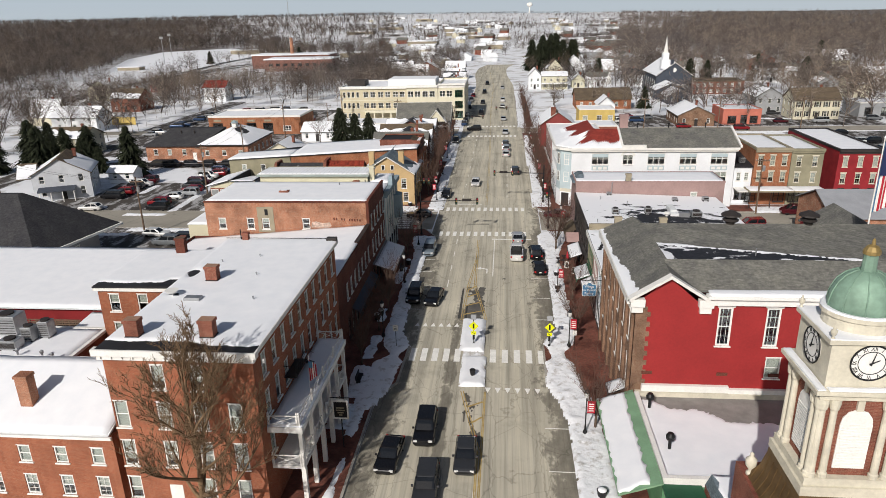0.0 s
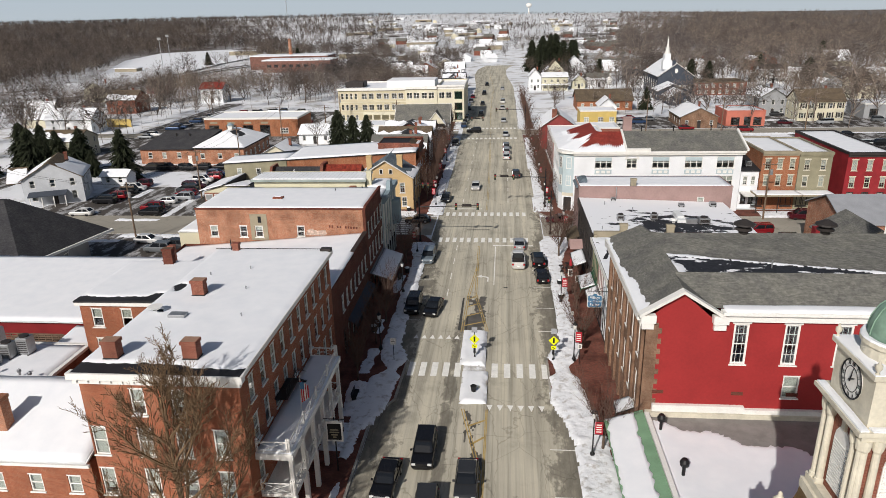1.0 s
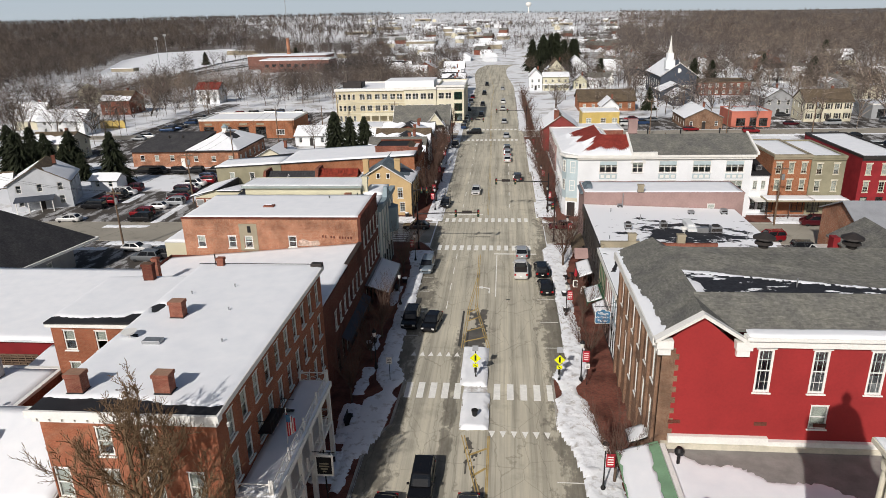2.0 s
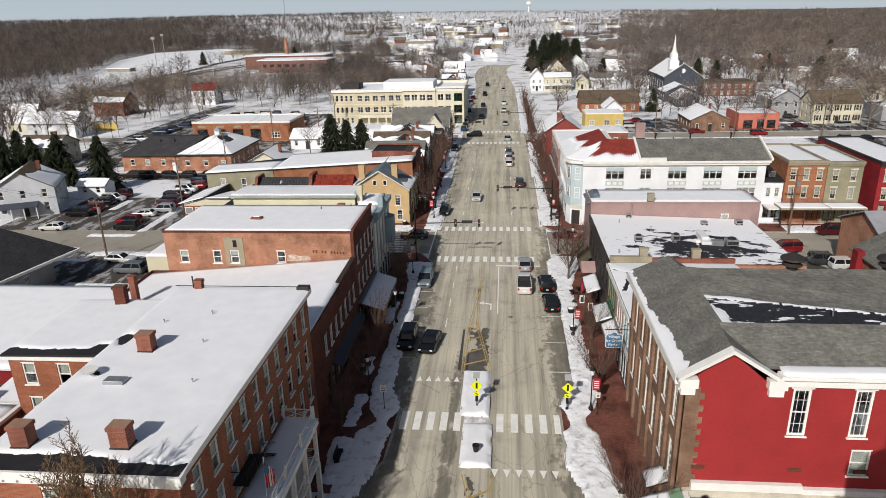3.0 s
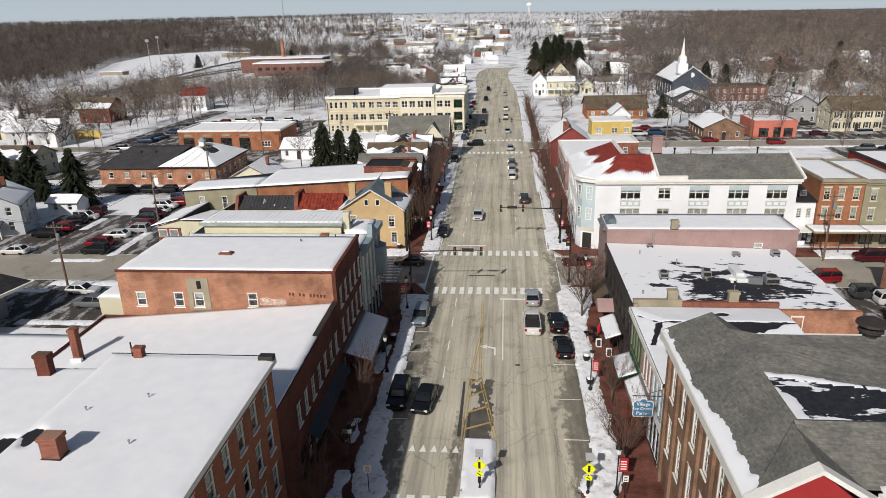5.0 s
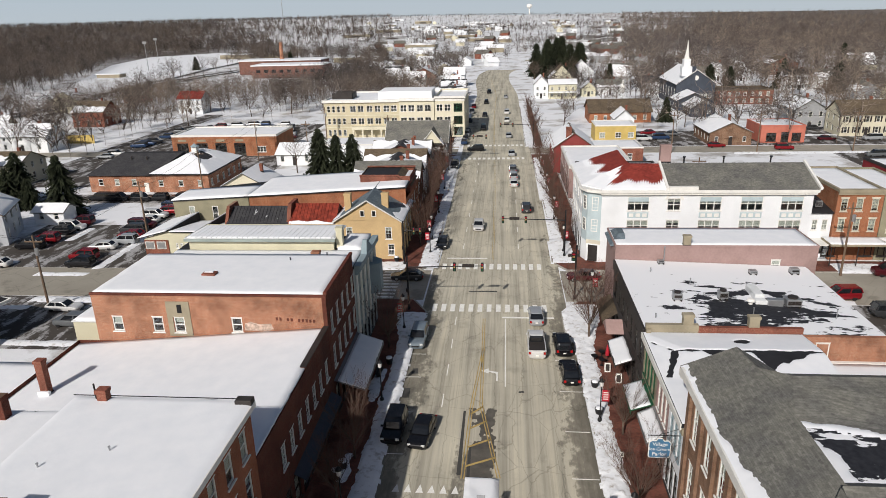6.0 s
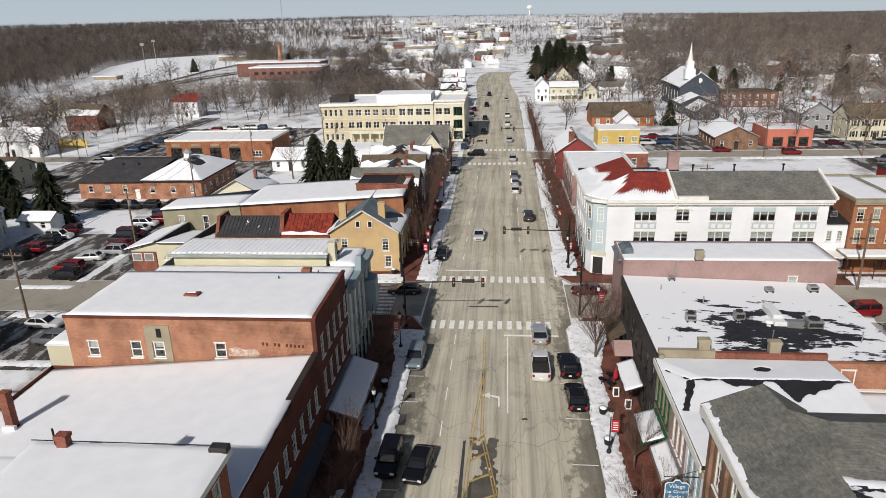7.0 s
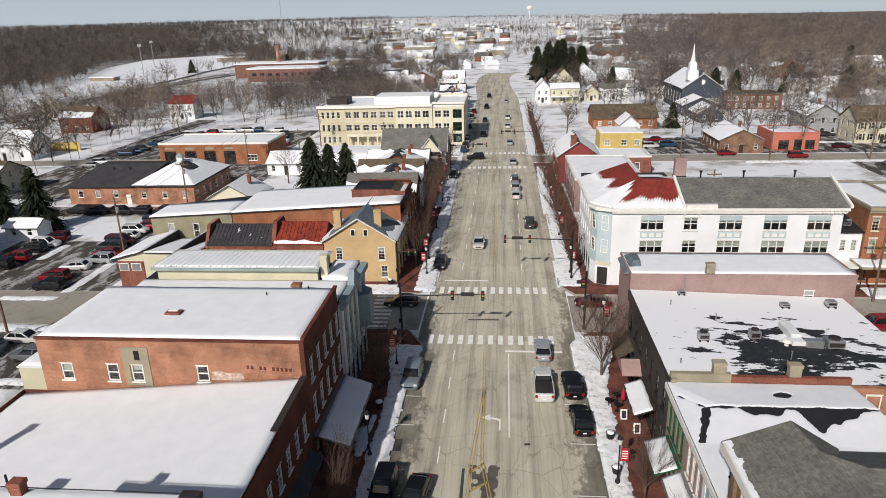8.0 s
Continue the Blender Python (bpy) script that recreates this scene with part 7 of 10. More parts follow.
# lane along the field
lane = [(-240, 272), (-200, 290), (-202, 318), (-206, 360), (-203, 405), (-199, 467), (-186, 517), (-176, 560)]
g = Geo()
for (a, b), (c, d) in zip(lane, lane[1:]):
    n = Vector((d - b, a - c)).normalized() * 3.2
    g.face((a - n.x, b - n.y, land(a, b) + 1.15), (a + n.x, b + n.y, land(a, b) + 1.15), (c + n.x, d + n.y, land(c, d) + 1.15), (c - n.x, d - n.y, land(c, d) + 1.15))
solo("lane", g, LOT, "dark cleared lane curving past the snow field", "road", kind="structure")
for x, y in ((-262, 520), (-300, 610)):
    t = thing("floodlight_pole", x, y, 0, "tall pale floodlight pole beside the field", "floodlight", "floodlight poles")
    part("pole", Geo().tube((x, y, -1), (x, y, 21), 0.32, 0.2, 6), STEEL, t)
    part("lamp_rack", Geo().box(x - 1.4, y - 0.2, 20.4, x + 1.4, y + 0.2, 22.2), STEEL, t)
for x, y, w, h in ((-262, 470, 16, 3), (-240, 640, 30, 4.5), (-205, 640, 24, 5)):
    t = thing("field_pavilion", x, y, 0, "low tan pavilion with snowy roof beside the field", "building", "pavilions")
    part("wall", Geo().box(x - w / 2, y - 4, -1, x + w / 2, y + 4, land(x, y) + h), TAN, t)
    part("roof", Geo().box(x - w / 2 - 0.6, y - 4.6, land(x, y) + h, x + w / 2 + 0.6, y + 4.6, land(x, y) + h + 0.5), SNOW, t)

# west: brick hall by the lot, fire station, dark-roofed offices
fire = thing("fire_station", -76, 214, 0, "brick fire station with dark bay doors and white coping", "fire station")
shell(fire, -91, 207, -61, 222, 0, 5.6, ORANGE_BRICK, {"S": [(-88, 0.1, 3.2, 3.4, "dark", 0), (-82.4, 0.1, 3.2, 3.4, "dark", 0), (-77, 0.1, 3.2, 3.4, "dark", 0), (-71.6, 0.1, 3.2, 3.4, "dark", 0), (-65.5, 1.0, 2.6, 1.6, "far", 0)]})
flat_roof(fire, -91, 207, -61, 222, flat(5.4), 0.4, WHITE, seed=251)
for x in (-88, -82.4, -77, -71.6):
    part("arch_panel", Geo().prism([(x - 1.2, 206.93), (x + 1.2, 206.93), (x + 1.2, 206.99), (x - 1.2, 206.99)], 4.0, 4.6), TAN, fire)
offices = thing("dark_roofed_offices", -83, 175, 0, "low brick offices with black shingled hip roof", "building")
shell(offices, -91, 167.2, -76.3, 183, 0, 3.8, OLD_BRICK, {"S": rows((-88.4, -84.6, -80.6), (1.5, 1.1, 1.4, "far"))})
part("door", Geo().box(-78.3, 167.1, 0, -77.3, 167.19, 2.1), WHITE, offices, "white side door")
part("roof", Geo().loft([[(-91.6, 166.6, 3.8), (-76.2, 166.6, 3.8), (-76.2, 183.6, 3.8), (-91.6, 183.6, 3.8)], [(-86.6, 174.2, 7.4), (-72.0, 174.2, 7.4), (-72.0, 176, 7.4), (-86.6, 176, 7.4)]]), SHINGLE_DARK, offices)
for x in (-83, -79.4):
    part("roof_vent", Geo().lathe(x, 172, [(0.15, 6.0), (0.15, 6.9), (0.25, 6.92), (0.2, 7.1)], 8), DARK, offices)
offw = thing("brick_offices", -70, 175, 0, "brick offices with snowy hip roof and cupola", "building")
shell(offw, -76.2, 166.8, -63.2, 186, 0, 4.0, OLD_BRICK, {"S": rows((-74.2, -69.6, -65.2), (1.4, 1.1, 1.3, "far")), "E": rows(steps(168.5, 184.5, 6), (1.2, 1.2, 1.5, "far"))})
hipg = [[(-76.7, 166.2, 4.0), (-62.6, 166.2, 4.0), (-62.6, 186.6, 4.0), (-76.7, 186.6, 4.0)], [(-70.6, 173.4, 7.2), (-68.6, 173.4, 7.2), (-68.6, 179.5, 7.2), (-70.6, 179.5, 7.2)]]
part("roof", Geo().loft(hipg), SHINGLE_DARK, offw)
part("snow", blot(lambda x, y: 0.75 + 0.6 * wander(x, y, 23, 0.35, 1.1) - 2.2 * max(0.0, 1.0 - math.hypot((x + 67.4) / 2.8, (y - 175) / 4.4)), -76.5, 166.4, -62.8, 186.4, lambda x, y: 4.05 + 3.2 * min(1.0, (x + 76.7) / 6.1, (-62.6 - x) / 6.0, (y - 166.2) / 7.2, (186.6 - y) / 7.1), 0.12, 0.4), SNOW, offw, "snow sliding off the hip")
cup = part("cupola", Geo().box(-70.2, 175.2, 7.0, -69.0, 176.4, 8.5), WHITE, offw)
part("cupola_roof", Geo().lathe(-69.6, 175.8, [(1.05, 8.5), (0.6, 8.8), (0.05, 9.2)], 8), BLUE_GREY, cup)
house("pale_gabled_house", "pale yellow house with two snowy gables", -57, 158.5, -47, 168, 3.2, 6.0, "y", PALE_CREAM, SHINGLE, 1.0, 2, seed=31)
house("white_barn", "white barn with snowy roof", -57, 194, -47.5, 203, 2.8, 4.9, "x", WHITE_WALL, SHINGLE, 1.0, 3, seed=33, chim=False)
dh = thing("dark_roofed_hall", -76, 90, 0, "long low hall with broad black shingled roof", "building")
shell(dh, -112, 82.5, -62.4, 97.6, 0, 4.2, GREY_WALL, {"E": rows((84, 88, 92), (1, 1.2, 1.6, "far"))})
hr = [[(-112, 79.8, 4.4), (-61.8, 81.8, 4.4), (-58.6, 98.4, 4.4), (-112, 98.4, 4.4)], [(-112, 89.6, 11.4), (-68.5, 89.8, 11.4), (-68.3, 90.6, 11.4), (-112, 90.4, 11.4)]]
part("roof", Geo().loft(hr), SHINGLE_DARK, dh)
part("gutter", Geo().loft([[(x, y, z) for x, y in ((-61.9, 81.7), (-61.6, 81.7), (-58.35, 98.5), (-58.65, 98.5))] for z in (4.1, 4.46)]).box(-112, 98.42, 4.15, -58.5, 98.62, 4.5), WHITE, dh)
part("snow", blot(lambda x, y: 0.5 * wander(x, y, 12, 0.6, 2.0) - 0.55, -110, 82.4, -70, 89, lambda x, y: 4.45 + (y - 79.8) * 0.7, 0.08, 0.35), SNOW, dh, "thin leftover snow")
bw = house("grey_clapboard_house", "pale grey two-storey house with snowy hipped roofs", -96.5, 128, -85.5, 139, 5.4, 8.6, "y", paint("pale_grey_siding", (0.55, 0.57, 0.6), 0.8, 0.08), SHINGLE_BROWN, 0.75, 3, ((0.9, 1.0, 1.7), (3.6, 1.0, 1.6)), sides="SE", seed=35)
part("porch_roof", Geo().loft([[(-95.5, 128, 2.7), (-95.5, 125.8, 2.2), (-88.5, 125.8, 2.2), (-88.5, 128, 2.7)], [(-95.5, 128, 2.9), (-95.5, 125.8, 2.4), (-88.5, 125.8, 2.4), (-88.5, 128, 2.9)]]), SLATE_BLUE, bw)
for x in steps(-95.2, -88.8, 4):
    part("porch_post", Geo().box(x - 0.08, 125.9, -0.1, x + 0.08, 126.1, 2.3), WHITE, bw)
gable(bw, -99.5, 130.5, -96.4, 137, 4.6, 7.0, "x", SHINGLE_BROWN, bpy.data.materials["pale_grey_siding"], 0.3, 0.9, None, 5)
bw.matrix_basis = pose(-91, 133.5, 0, 0, 0, 24)
house("garden_shed", "small white shed with snow", -87.5, 143, -81.5, 147, 2.4, 3.4, "x", WHITE_WALL, SHINGLE, 1.0, 2, seed=37, chim=False, door=False)
house("cream_hip_house", "cream two-storey house with brown and snowy roof", -123, 173, -111.8, 183, 4.9, 7.2, "x", PALE_CREAM, SHINGLE_BROWN, 0.7, 3, ((0.9, 1.0, 1.6), (3.5, 1.0, 1.6)), sides="SE", seed=39)
house("white_gable_house", "white gabled house with wreath", -149, 214, -133, 223, 4.8, 7.8, "x", WHITE_WALL, SHINGLE, 1.0, 3, ((0.9, 1.0, 1.6), (3.5, 1.0, 1.6)), sides="SE", seed=41)
house("red_roofed_house", "white house with dark red roof", -130.5, 293, -120.5, 302, 6.2, 8.6, "x", WHITE_WALL, RED_TILE, 0.0, 3, ((0.9, 1.0, 1.6), (3.8, 1.0, 1.6)), sides="SE", seed=43)
house("brick_side_house", "brown brick gabled house with grey metal roof", 50.0, 96, 66, 108, 6.5, 9.0, "x", OLD_BRICK, paint("grey_metal_roof", (0.3, 0.31, 0.33), 0.6, 0.1), 0.0, 3, ((0.9, 1.0, 1.6),), sides="S", seed=45, chim=False)
crm = house("cream_rear_house", "cream rendered gabled house with a grey roof", 44.2, 84, 52, 92.4, 7.2, 9.4, "y", PALE_CREAM, SHINGLE, 0.0, 2, ((4.6, 1.0, 1.6),), sides="S", seed=46, chim=False)
part("west_wall", Geo().box(44.12, 84.2, 0, 44.18, 92.4, 7.1), OLD_BRICK, crm)
part("wall_box", Geo().soft(43.3, 89.6, 4.6, 44.1, 90.9, 7.8), CRIMSON, crm, "red painted box on the brick wall")
for x, z in ((56, 7.9), (58.4, 7.9)):
    solo("roof_light", Geo().loft([[(x - 0.4, 98.6, z - 0.28), (x + 0.4, 98.6, z - 0.28), (x + 0.4, 99.8, z + 0.22), (x - 0.4, 99.8, z + 0.22)], [(x - 0.35, 98.6, z - 0.16), (x + 0.35, 98.6, z - 0.16), (x + 0.35, 99.8, z + 0.34), (x - 0.35, 99.8, z + 0.34)]]), DARK, "dark skylight in the grey metal roof", "skylight")
pole = thing("flagpole", 43.6, 75, 0, "tall white flagpole with a striped flag hanging slack", "flag")
part("pole", Geo().lathe(43.6, 75, [(0.12, -0.1), (0.06, 21.6), (0.14, 21.7), (0.02, 21.95)], 8), WHITE, pole)
for k in range(9):
    x, d, e = 43.72 + 0.2 * k, 0.12 * math.sin(k * 1.7), 0.12 * math.sin(k * 1.7 + 1.7)
    part("stripe", Geo().loft([[(x, 75 + d, z), (x + 0.205, 75 + e, z), (x + 0.205, 75.02 + e, z), (x, 75.02 + d, z)] for z in (13.4 + 0.1 * k, 21.2 - 0.25 * k)]), (SIGN_RED, WHITE)[k % 2] if k > 0 else SIGN_BLUE, pole)
    if k < 6:
        part("canton", Geo().box(x, 74.84, 17.6, x + 0.2, 74.86, 20.9 - 0.25 * k), SIGN_NAVY, pole)

# scattered houses
spots = [(92, 372, 12), (190, 350, 13), (210, 300, 13), (60, 395, 12), (150, 420, 14), (200, 440, 14), (235, 390, 13), (175, 280, 14), (165, 318, 12), (180, 240, 12), (205, 255, 13), (260, 330, 13), (250, 270, 13), (30, 390, 12), (44, 430, 14), (80, 460, 14),
         (-150, 268, 12), (-184, 306, 11), (-170, 160, 12), (-162, 232, 11), (-40, 345, 13), (-45, 372, 13), (-42, 398, 12), (-60, 420, 14), (-24, 345, 10), (-24, 366, 10), (-25, 388, 11)]
walls = (WHITE_WALL, PALE_CREAM, WHITE_WALL, GREY_WALL, RED_BRICK, PALE_YELLOW)
tone = ("white", "cream", "white", "grey", "brick", "pale yellow")
for k, (x, y, w) in enumerate(spots):
    d, q = w * g_rand.uniform(0.7, 1.0), k % 6
    house("town_house", f"{tone[q]} gabled town house with a snow-covered roof", x - w / 2, y - d / 2, x + w / 2, y + d / 2, g_rand.choice((3.2, 5.4, 5.8)), 8.2 + g_rand.uniform(-0.4, 1.2), g_rand.choice("xy"), walls[q], (SHINGLE, SHINGLE_BROWN, SHINGLE_DARK)[k % 3], g_rand.choice((0.5, 0.85, 1.0, 1.0)), 3, ((0.9, 1.0, 1.5),), sides="SW" if x > 0 else "SE", seed=300 + k)
# the houses round the church, each where it stands
for nm, lb, x0, y0, x1, y1, e, r, ax, wall, roof, sn, cols, two in (
        ("porch_house", "pale yellow two-storey house with a deep porch", 20, 325, 31.7, 334, 6.0, 7.6, "x", PALE_YELLOW, SHINGLE, 1.0, 4, True),
        ("white_wing_house", "white gabled house with a snow-covered roof", 13.8, 327, 19.8, 338, 6.2, 9.2, "y", WHITE_WALL, SHINGLE, 1.0, 2, True),
        ("small_yellow_house", "small yellow house with a steep snowy roof", 34.6, 331.5, 40.6, 338, 3.4, 6.0, "y", PALE_YELLOW, SHINGLE, 1.0, 2, False),
        ("grey_roofed_house", "white house with a grey roof behind hedges", 42, 336, 53, 345, 3.4, 6.2, "x", WHITE_WALL, SHINGLE, 0.3, 3, False),
        ("gothic_cottage", "white cottage with steep black gables", 59.6, 335.5, 66.4, 343, 4.0, 7.6, "x", WHITE_WALL, SHINGLE_DARK, 0.15, 3, True),
        ("gothic_cottage", "white cottage with steep black gables", 67, 334, 72, 345, 4.4, 8.0, "y", WHITE_WALL, SHINGLE_DARK, 0.3, 2, True),
        ("white_gabled_house", "white gable-fronted house with snowy roof", 104, 388, 113, 398, 4.6, 8.8, "y", WHITE_WALL, SHINGLE, 0.9, 3, True),
        ("white_gabled_house", "white gable-fronted house with snowy roof", 115, 386, 123.5, 397, 5.2, 9.0, "y", WHITE_WALL, SHINGLE, 1.0, 3, True),
        ("portico_house", "white two-storey house with dark roof and porch", 124, 343, 136, 352, 5.6, 8.4, "x", WHITE_WALL, SHINGLE_DARK, 0.35, 4, True),
        ("white_rear_house", "white house with a grey snow-streaked roof", 138, 350, 149, 357, 4.8, 7.8, "x", WHITE_WALL, SHINGLE, 0.6, 3, True),
        ("grey_porch_house", "grey house with a snowy porch roof", 128.3, 288, 136, 297, 5.6, 8.4, "y", GREY_WALL, SHINGLE, 0.6, 2, True),
        ("brown_roofed_house", "cream house with a brown shingled roof", 137.2, 282, 146, 292, 5.2, 8.2, "x", PALE_CREAM, SHINGLE_BROWN, 0.2, 3, True)):
    b = house(nm, lb, x0, y0, x1, y1, e, r, ax, wall, roof, sn, cols, ((0.9, 1.0, 1.5), (3.5, 1.0, 1.4)) if two else ((0.9, 1.0, 1.5),), seed=x0)
    if "porch" in lb:
        part("porch_roof", Geo().soft(x0 - 0.3, y0 - 2.6, 2.7, x1 + 0.3, y0, 2.95), WHITE, b)
        part("snow", snow_sheet(x0 - 0.3, y0 - 2.6, x1 + 0.3, y0, flat(2.95), 0.14, 1.0, 0.2, x0), SNOW, b)
        for x in steps(x0, x1, 5):
            part("porch_post", Geo().box(x - 0.12, y0 - 2.45, 0, x + 0.12, y0 - 2.2, 2.7), WHITE, b)
cone = thing("stone_monument", 50.4, 321.6, 0, "white stepped stone monument capped with snow", "monument")
part("pedestal", Geo().box(48.4, 319.6, -0.1, 52.4, 323.6, 0.8).box(49.2, 320.4, 0.8, 51.6, 322.8, 2.6), WHITE_WALL, cone)
part("spire", Geo().lathe(50.4, 321.6, [(1.3, 2.6), (1.0, 4.2), (1.2, 4.4), (0.6, 6.2), (0.3, 7.4), (0.05, 7.8)], 10), WHITE, cone)
barn_r = house("red_barn", "dark red barn with a snow-dusted roof", -178, 336, -168, 344, 3.6, 6.4, "x", CRIMSON, SHINGLE_BROWN, 0.4, 3, seed=71, chim=False)
fence = thing("yellow_fence", -136, 229, 0, "long yellow board fence behind a house", "fence")
for k in range(8):
    part("board_panel", Geo().box(-143 + 1.9 * k, 229, -0.1, -141.16 + 1.9 * k, 229.15, 2.6), BRIGHT_YELLOW, fence)

# broad flat buildings far up the valley
for k in range(40):
    y = 480 + 1500 * (k / 40) ** 1.4 + g_rand.uniform(-30, 30)
    x = g_rand.uniform(-0.21, 0.16) * y
    if abs(x - centre(min(y, 620))) < 30:
        x += 60
    w, d, h = g_rand.uniform(12, 30) * (1 + y / 2500), g_rand.uniform(12, 30), g_rand.uniform(3.5, 5.5)
    z = land(x, y)
    b = thing("distant_building", x, y, z, ("low white commercial building with snowy flat roof", "tan commercial building with snowy flat roof", "grey commercial building with snowy flat roof")[k % 3], "building", "far commercial buildings")
    part("wall", Geo().box(x - w / 2, y - d / 2, z - 3, x + w / 2, y + d / 2, z + h), (WHITE_WALL, TAN, GREY_WALL)[k % 3], b)
    part("roof", Geo().box(x - w / 2 - 0.4, y - d / 2 - 0.4, z + h, x + w / 2 + 0.4, y + d / 2 + 0.4, z + h + 0.5), SNOW, b)
    part("door", Geo().box(x - w * 0.2, y - d / 2 - 0.15, z, x + w * 0.2, y - d / 2 - 0.02, z + h * 0.5), DARK, b)
# small houses scattered over the valley, sharing a few meshes
SMALL = []
for k in range(6):
    w, d, e = 4.2 + 0.6 * k, 4.0 + 0.3 * (k % 3), 3.0 + 1.1 * (k % 2)
    q = [(-w, -d), (w, -d), (w, d), (-w, d)]
    body = Geo().prism(q, -2.5, e).loft([[(-w, -d, e), (-w, d, e), (-w, 0, e + 2.6)], [(w, -d, e), (w, d, e), (w, 0, e + 2.6)]])
    for x in (-w * 0.6, 0.0, w * 0.6):
        body.box(x - 0.5, -d - 0.08, 0.9, x + 0.5, -d, 2.3)
    top = Geo()
    for sg in (-1, 1):
        a = [(-w - 0.4, sg * (d + 0.5), e - 0.2), (w + 0.4, sg * (d + 0.5), e - 0.2), (w + 0.4, 0, e + 2.75), (-w - 0.4, 0, e + 2.75)]
        top.loft([a, [(x, y, z + 0.25) for x, y, z in a]])
    SMALL.append((body.mesh("valley_house", (WHITE_WALL, PALE_CREAM, GREY_WALL, RED_BRICK, WHITE_WALL, TAN)[k]), top.mesh("roof", SNOW if k != 3 else SHINGLE), ("white", "cream", "grey", "brick", "white", "tan")[k]))
rv = random.Random(77)
for k in range(96):
    y = 450 + 1300 * (k / 96) ** 1.3 + rv.uniform(-20, 20)
    x = rv.uniform(-0.2, 0.17) * y
    if abs(x - centre(min(y, 640))) < 16 or inside(x, y, FIELD) or (-190 < x < -100 and 440 < y < 515):
        x += 45 if x > -60 else 90
    me, top, hue = SMALL[rv.randrange(6)]
    b = solo("valley_house", me, None, f"small {hue} house far off among snowy yards", "house", "houses of the valley", m=pose(x, y, land(x, y), 0, 0, rv.choice((0, 90, 20, -25)) + rv.uniform(-6, 6)))
    part("roof", top, None, b, at=b.matrix_basis.copy())
# school beyond the field
school = thing("school", -130, 470, 0, "long two-storey brick school with snowy flat roof", "school")
part("wall", Geo().box(-158, 452, -1, -112, 474, 7.5).box(-176, 478, -1, -120, 500, 9.0), paint("dull_school_brick", (0.19, 0.095, 0.075), 0.9, 0.2), school)
part("roof", Geo().box(-158.4, 451.6, 7.5, -111.6, 474.4, 8.1).box(-176.4, 477.6, 9, -119.6, 500.4, 9.6), SNOW, school)
for k in range(9):
    part("window", Geo().box(-155 + 5 * k, 451.9, 3.4, -152.4 + 5 * k, 451.99, 5.2), BLACK, school)
part("smokestack", Geo().lathe(-150, 490, [(1.4, 9), (1.1, 20), (1.2, 20.3)], 10), OLD_BRICK, school)
# water tower and masts on the skyline
wt = thing("water_tower", 118, 3600, land(118, 3600), "white bulbous water tower on a far hill", "water tower")
zt = land(118, 3600)
part("tank", Geo().lathe(118, 3600, [(2, zt + 26), (12, zt + 33), (15, zt + 40), (12, zt + 47), (2, zt + 51)], 16), WHITE, wt, smooth=True)
part("stem", Geo().lathe(118, 3600, [(7, zt - 5), (3, zt + 6), (3, zt + 28)], 10), WHITE, wt)
mast = thing("radio_mast", -310, 1000, land(-310, 1000), "slender lattice radio mast", "mast")
zm = land(-310, 1000)
g = Geo()
for k in range(3):
    a = 2 * math.pi * k / 3
    g.tube((-310 + 0.5 * math.cos(a), 1000 + 0.5 * math.sin(a), zm - 2), (-310 + 0.35 * math.cos(a), 1000 + 0.35 * math.sin(a), zm + 82), 0.16, 0.12, 4)
part("leg", g, STEEL, mast)
g = Geo()
for k in range(40):
    a = 2 * math.pi * k / 3
    g.tube((-310 + 0.45 * math.cos(a), 1000 + 0.45 * math.sin(a), zm + 2 * k), (-310 + 0.45 * math.cos(a + 2.09), 1000 + 0.45 * math.sin(a + 2.09), zm + 2 * k + 2), 0.06, 0.06, 3)
part("bracing", g, STEEL, mast)

# ---- trees and woods ----
def grow(rng, base, height, limbs, depth, spread, up, r0, twig):
    """Branches of a bare tree: (from, to, radius, radius) in growing order."""
    out = []

    def branch(p, d, length, r, lv):
        n = 3 if lv < depth else 2
        for k in range(n):
            bend = Vector((rng.uniform(-1, 1), rng.uniform(-1, 1), rng.uniform(-0.3, 0.9) + up * 0.5)) * 0.16
            d = (d + bend).normalized()
            q = p + d * (length / n)
            rr = max(twig, r * (0.82 if lv == 0 else 0.72))
            out.append((p, q, r, rr, lv))
            p, r = q, rr
            if lv < depth and (k > 0 or lv > 0):
                kids = limbs[lv]
                for _ in range(kids):
                    a = rng.uniform(0, 2 * math.pi)
                    side = Vector((math.cos(a), math.sin(a), 0))
                    nd = (d * (1.0 - spread) + side * spread + Vector((0, 0, up * 0.35))).normalized()
                    branch(p, nd, length * rng.uniform(0.5, 0.78), max(twig, r * rng.uniform(0.45, 0.65)), lv + 1)

    branch(Vector(base), Vector((0, 0, 1)), height * 0.5, r0, 0)
    return out


def tree_meshes(seed, height, limbs, depth, spread, up, r0, twig, mats=(BARK, TWIG)):
    rng = random.Random(seed)
    segs = grow(rng, (0, 0, 0), height, limbs, depth, spread, up, r0, twig)
    trunk, limb, fine = Geo(), Geo(), Geo()
    for a, b, ra, rb, lv in segs:
        if lv == 0:
            trunk.tube(a, b, ra, rb, 8)
        elif lv < depth:
            limb.tube(a, b, ra, rb, 4)
        else:
            fine.tube(a, b, ra, rb * 0.7, 3)
    return trunk.mesh("trunk", mats[0], True), limb.mesh("branchwork", mats[0]), fine.mesh("crown", mats[1])


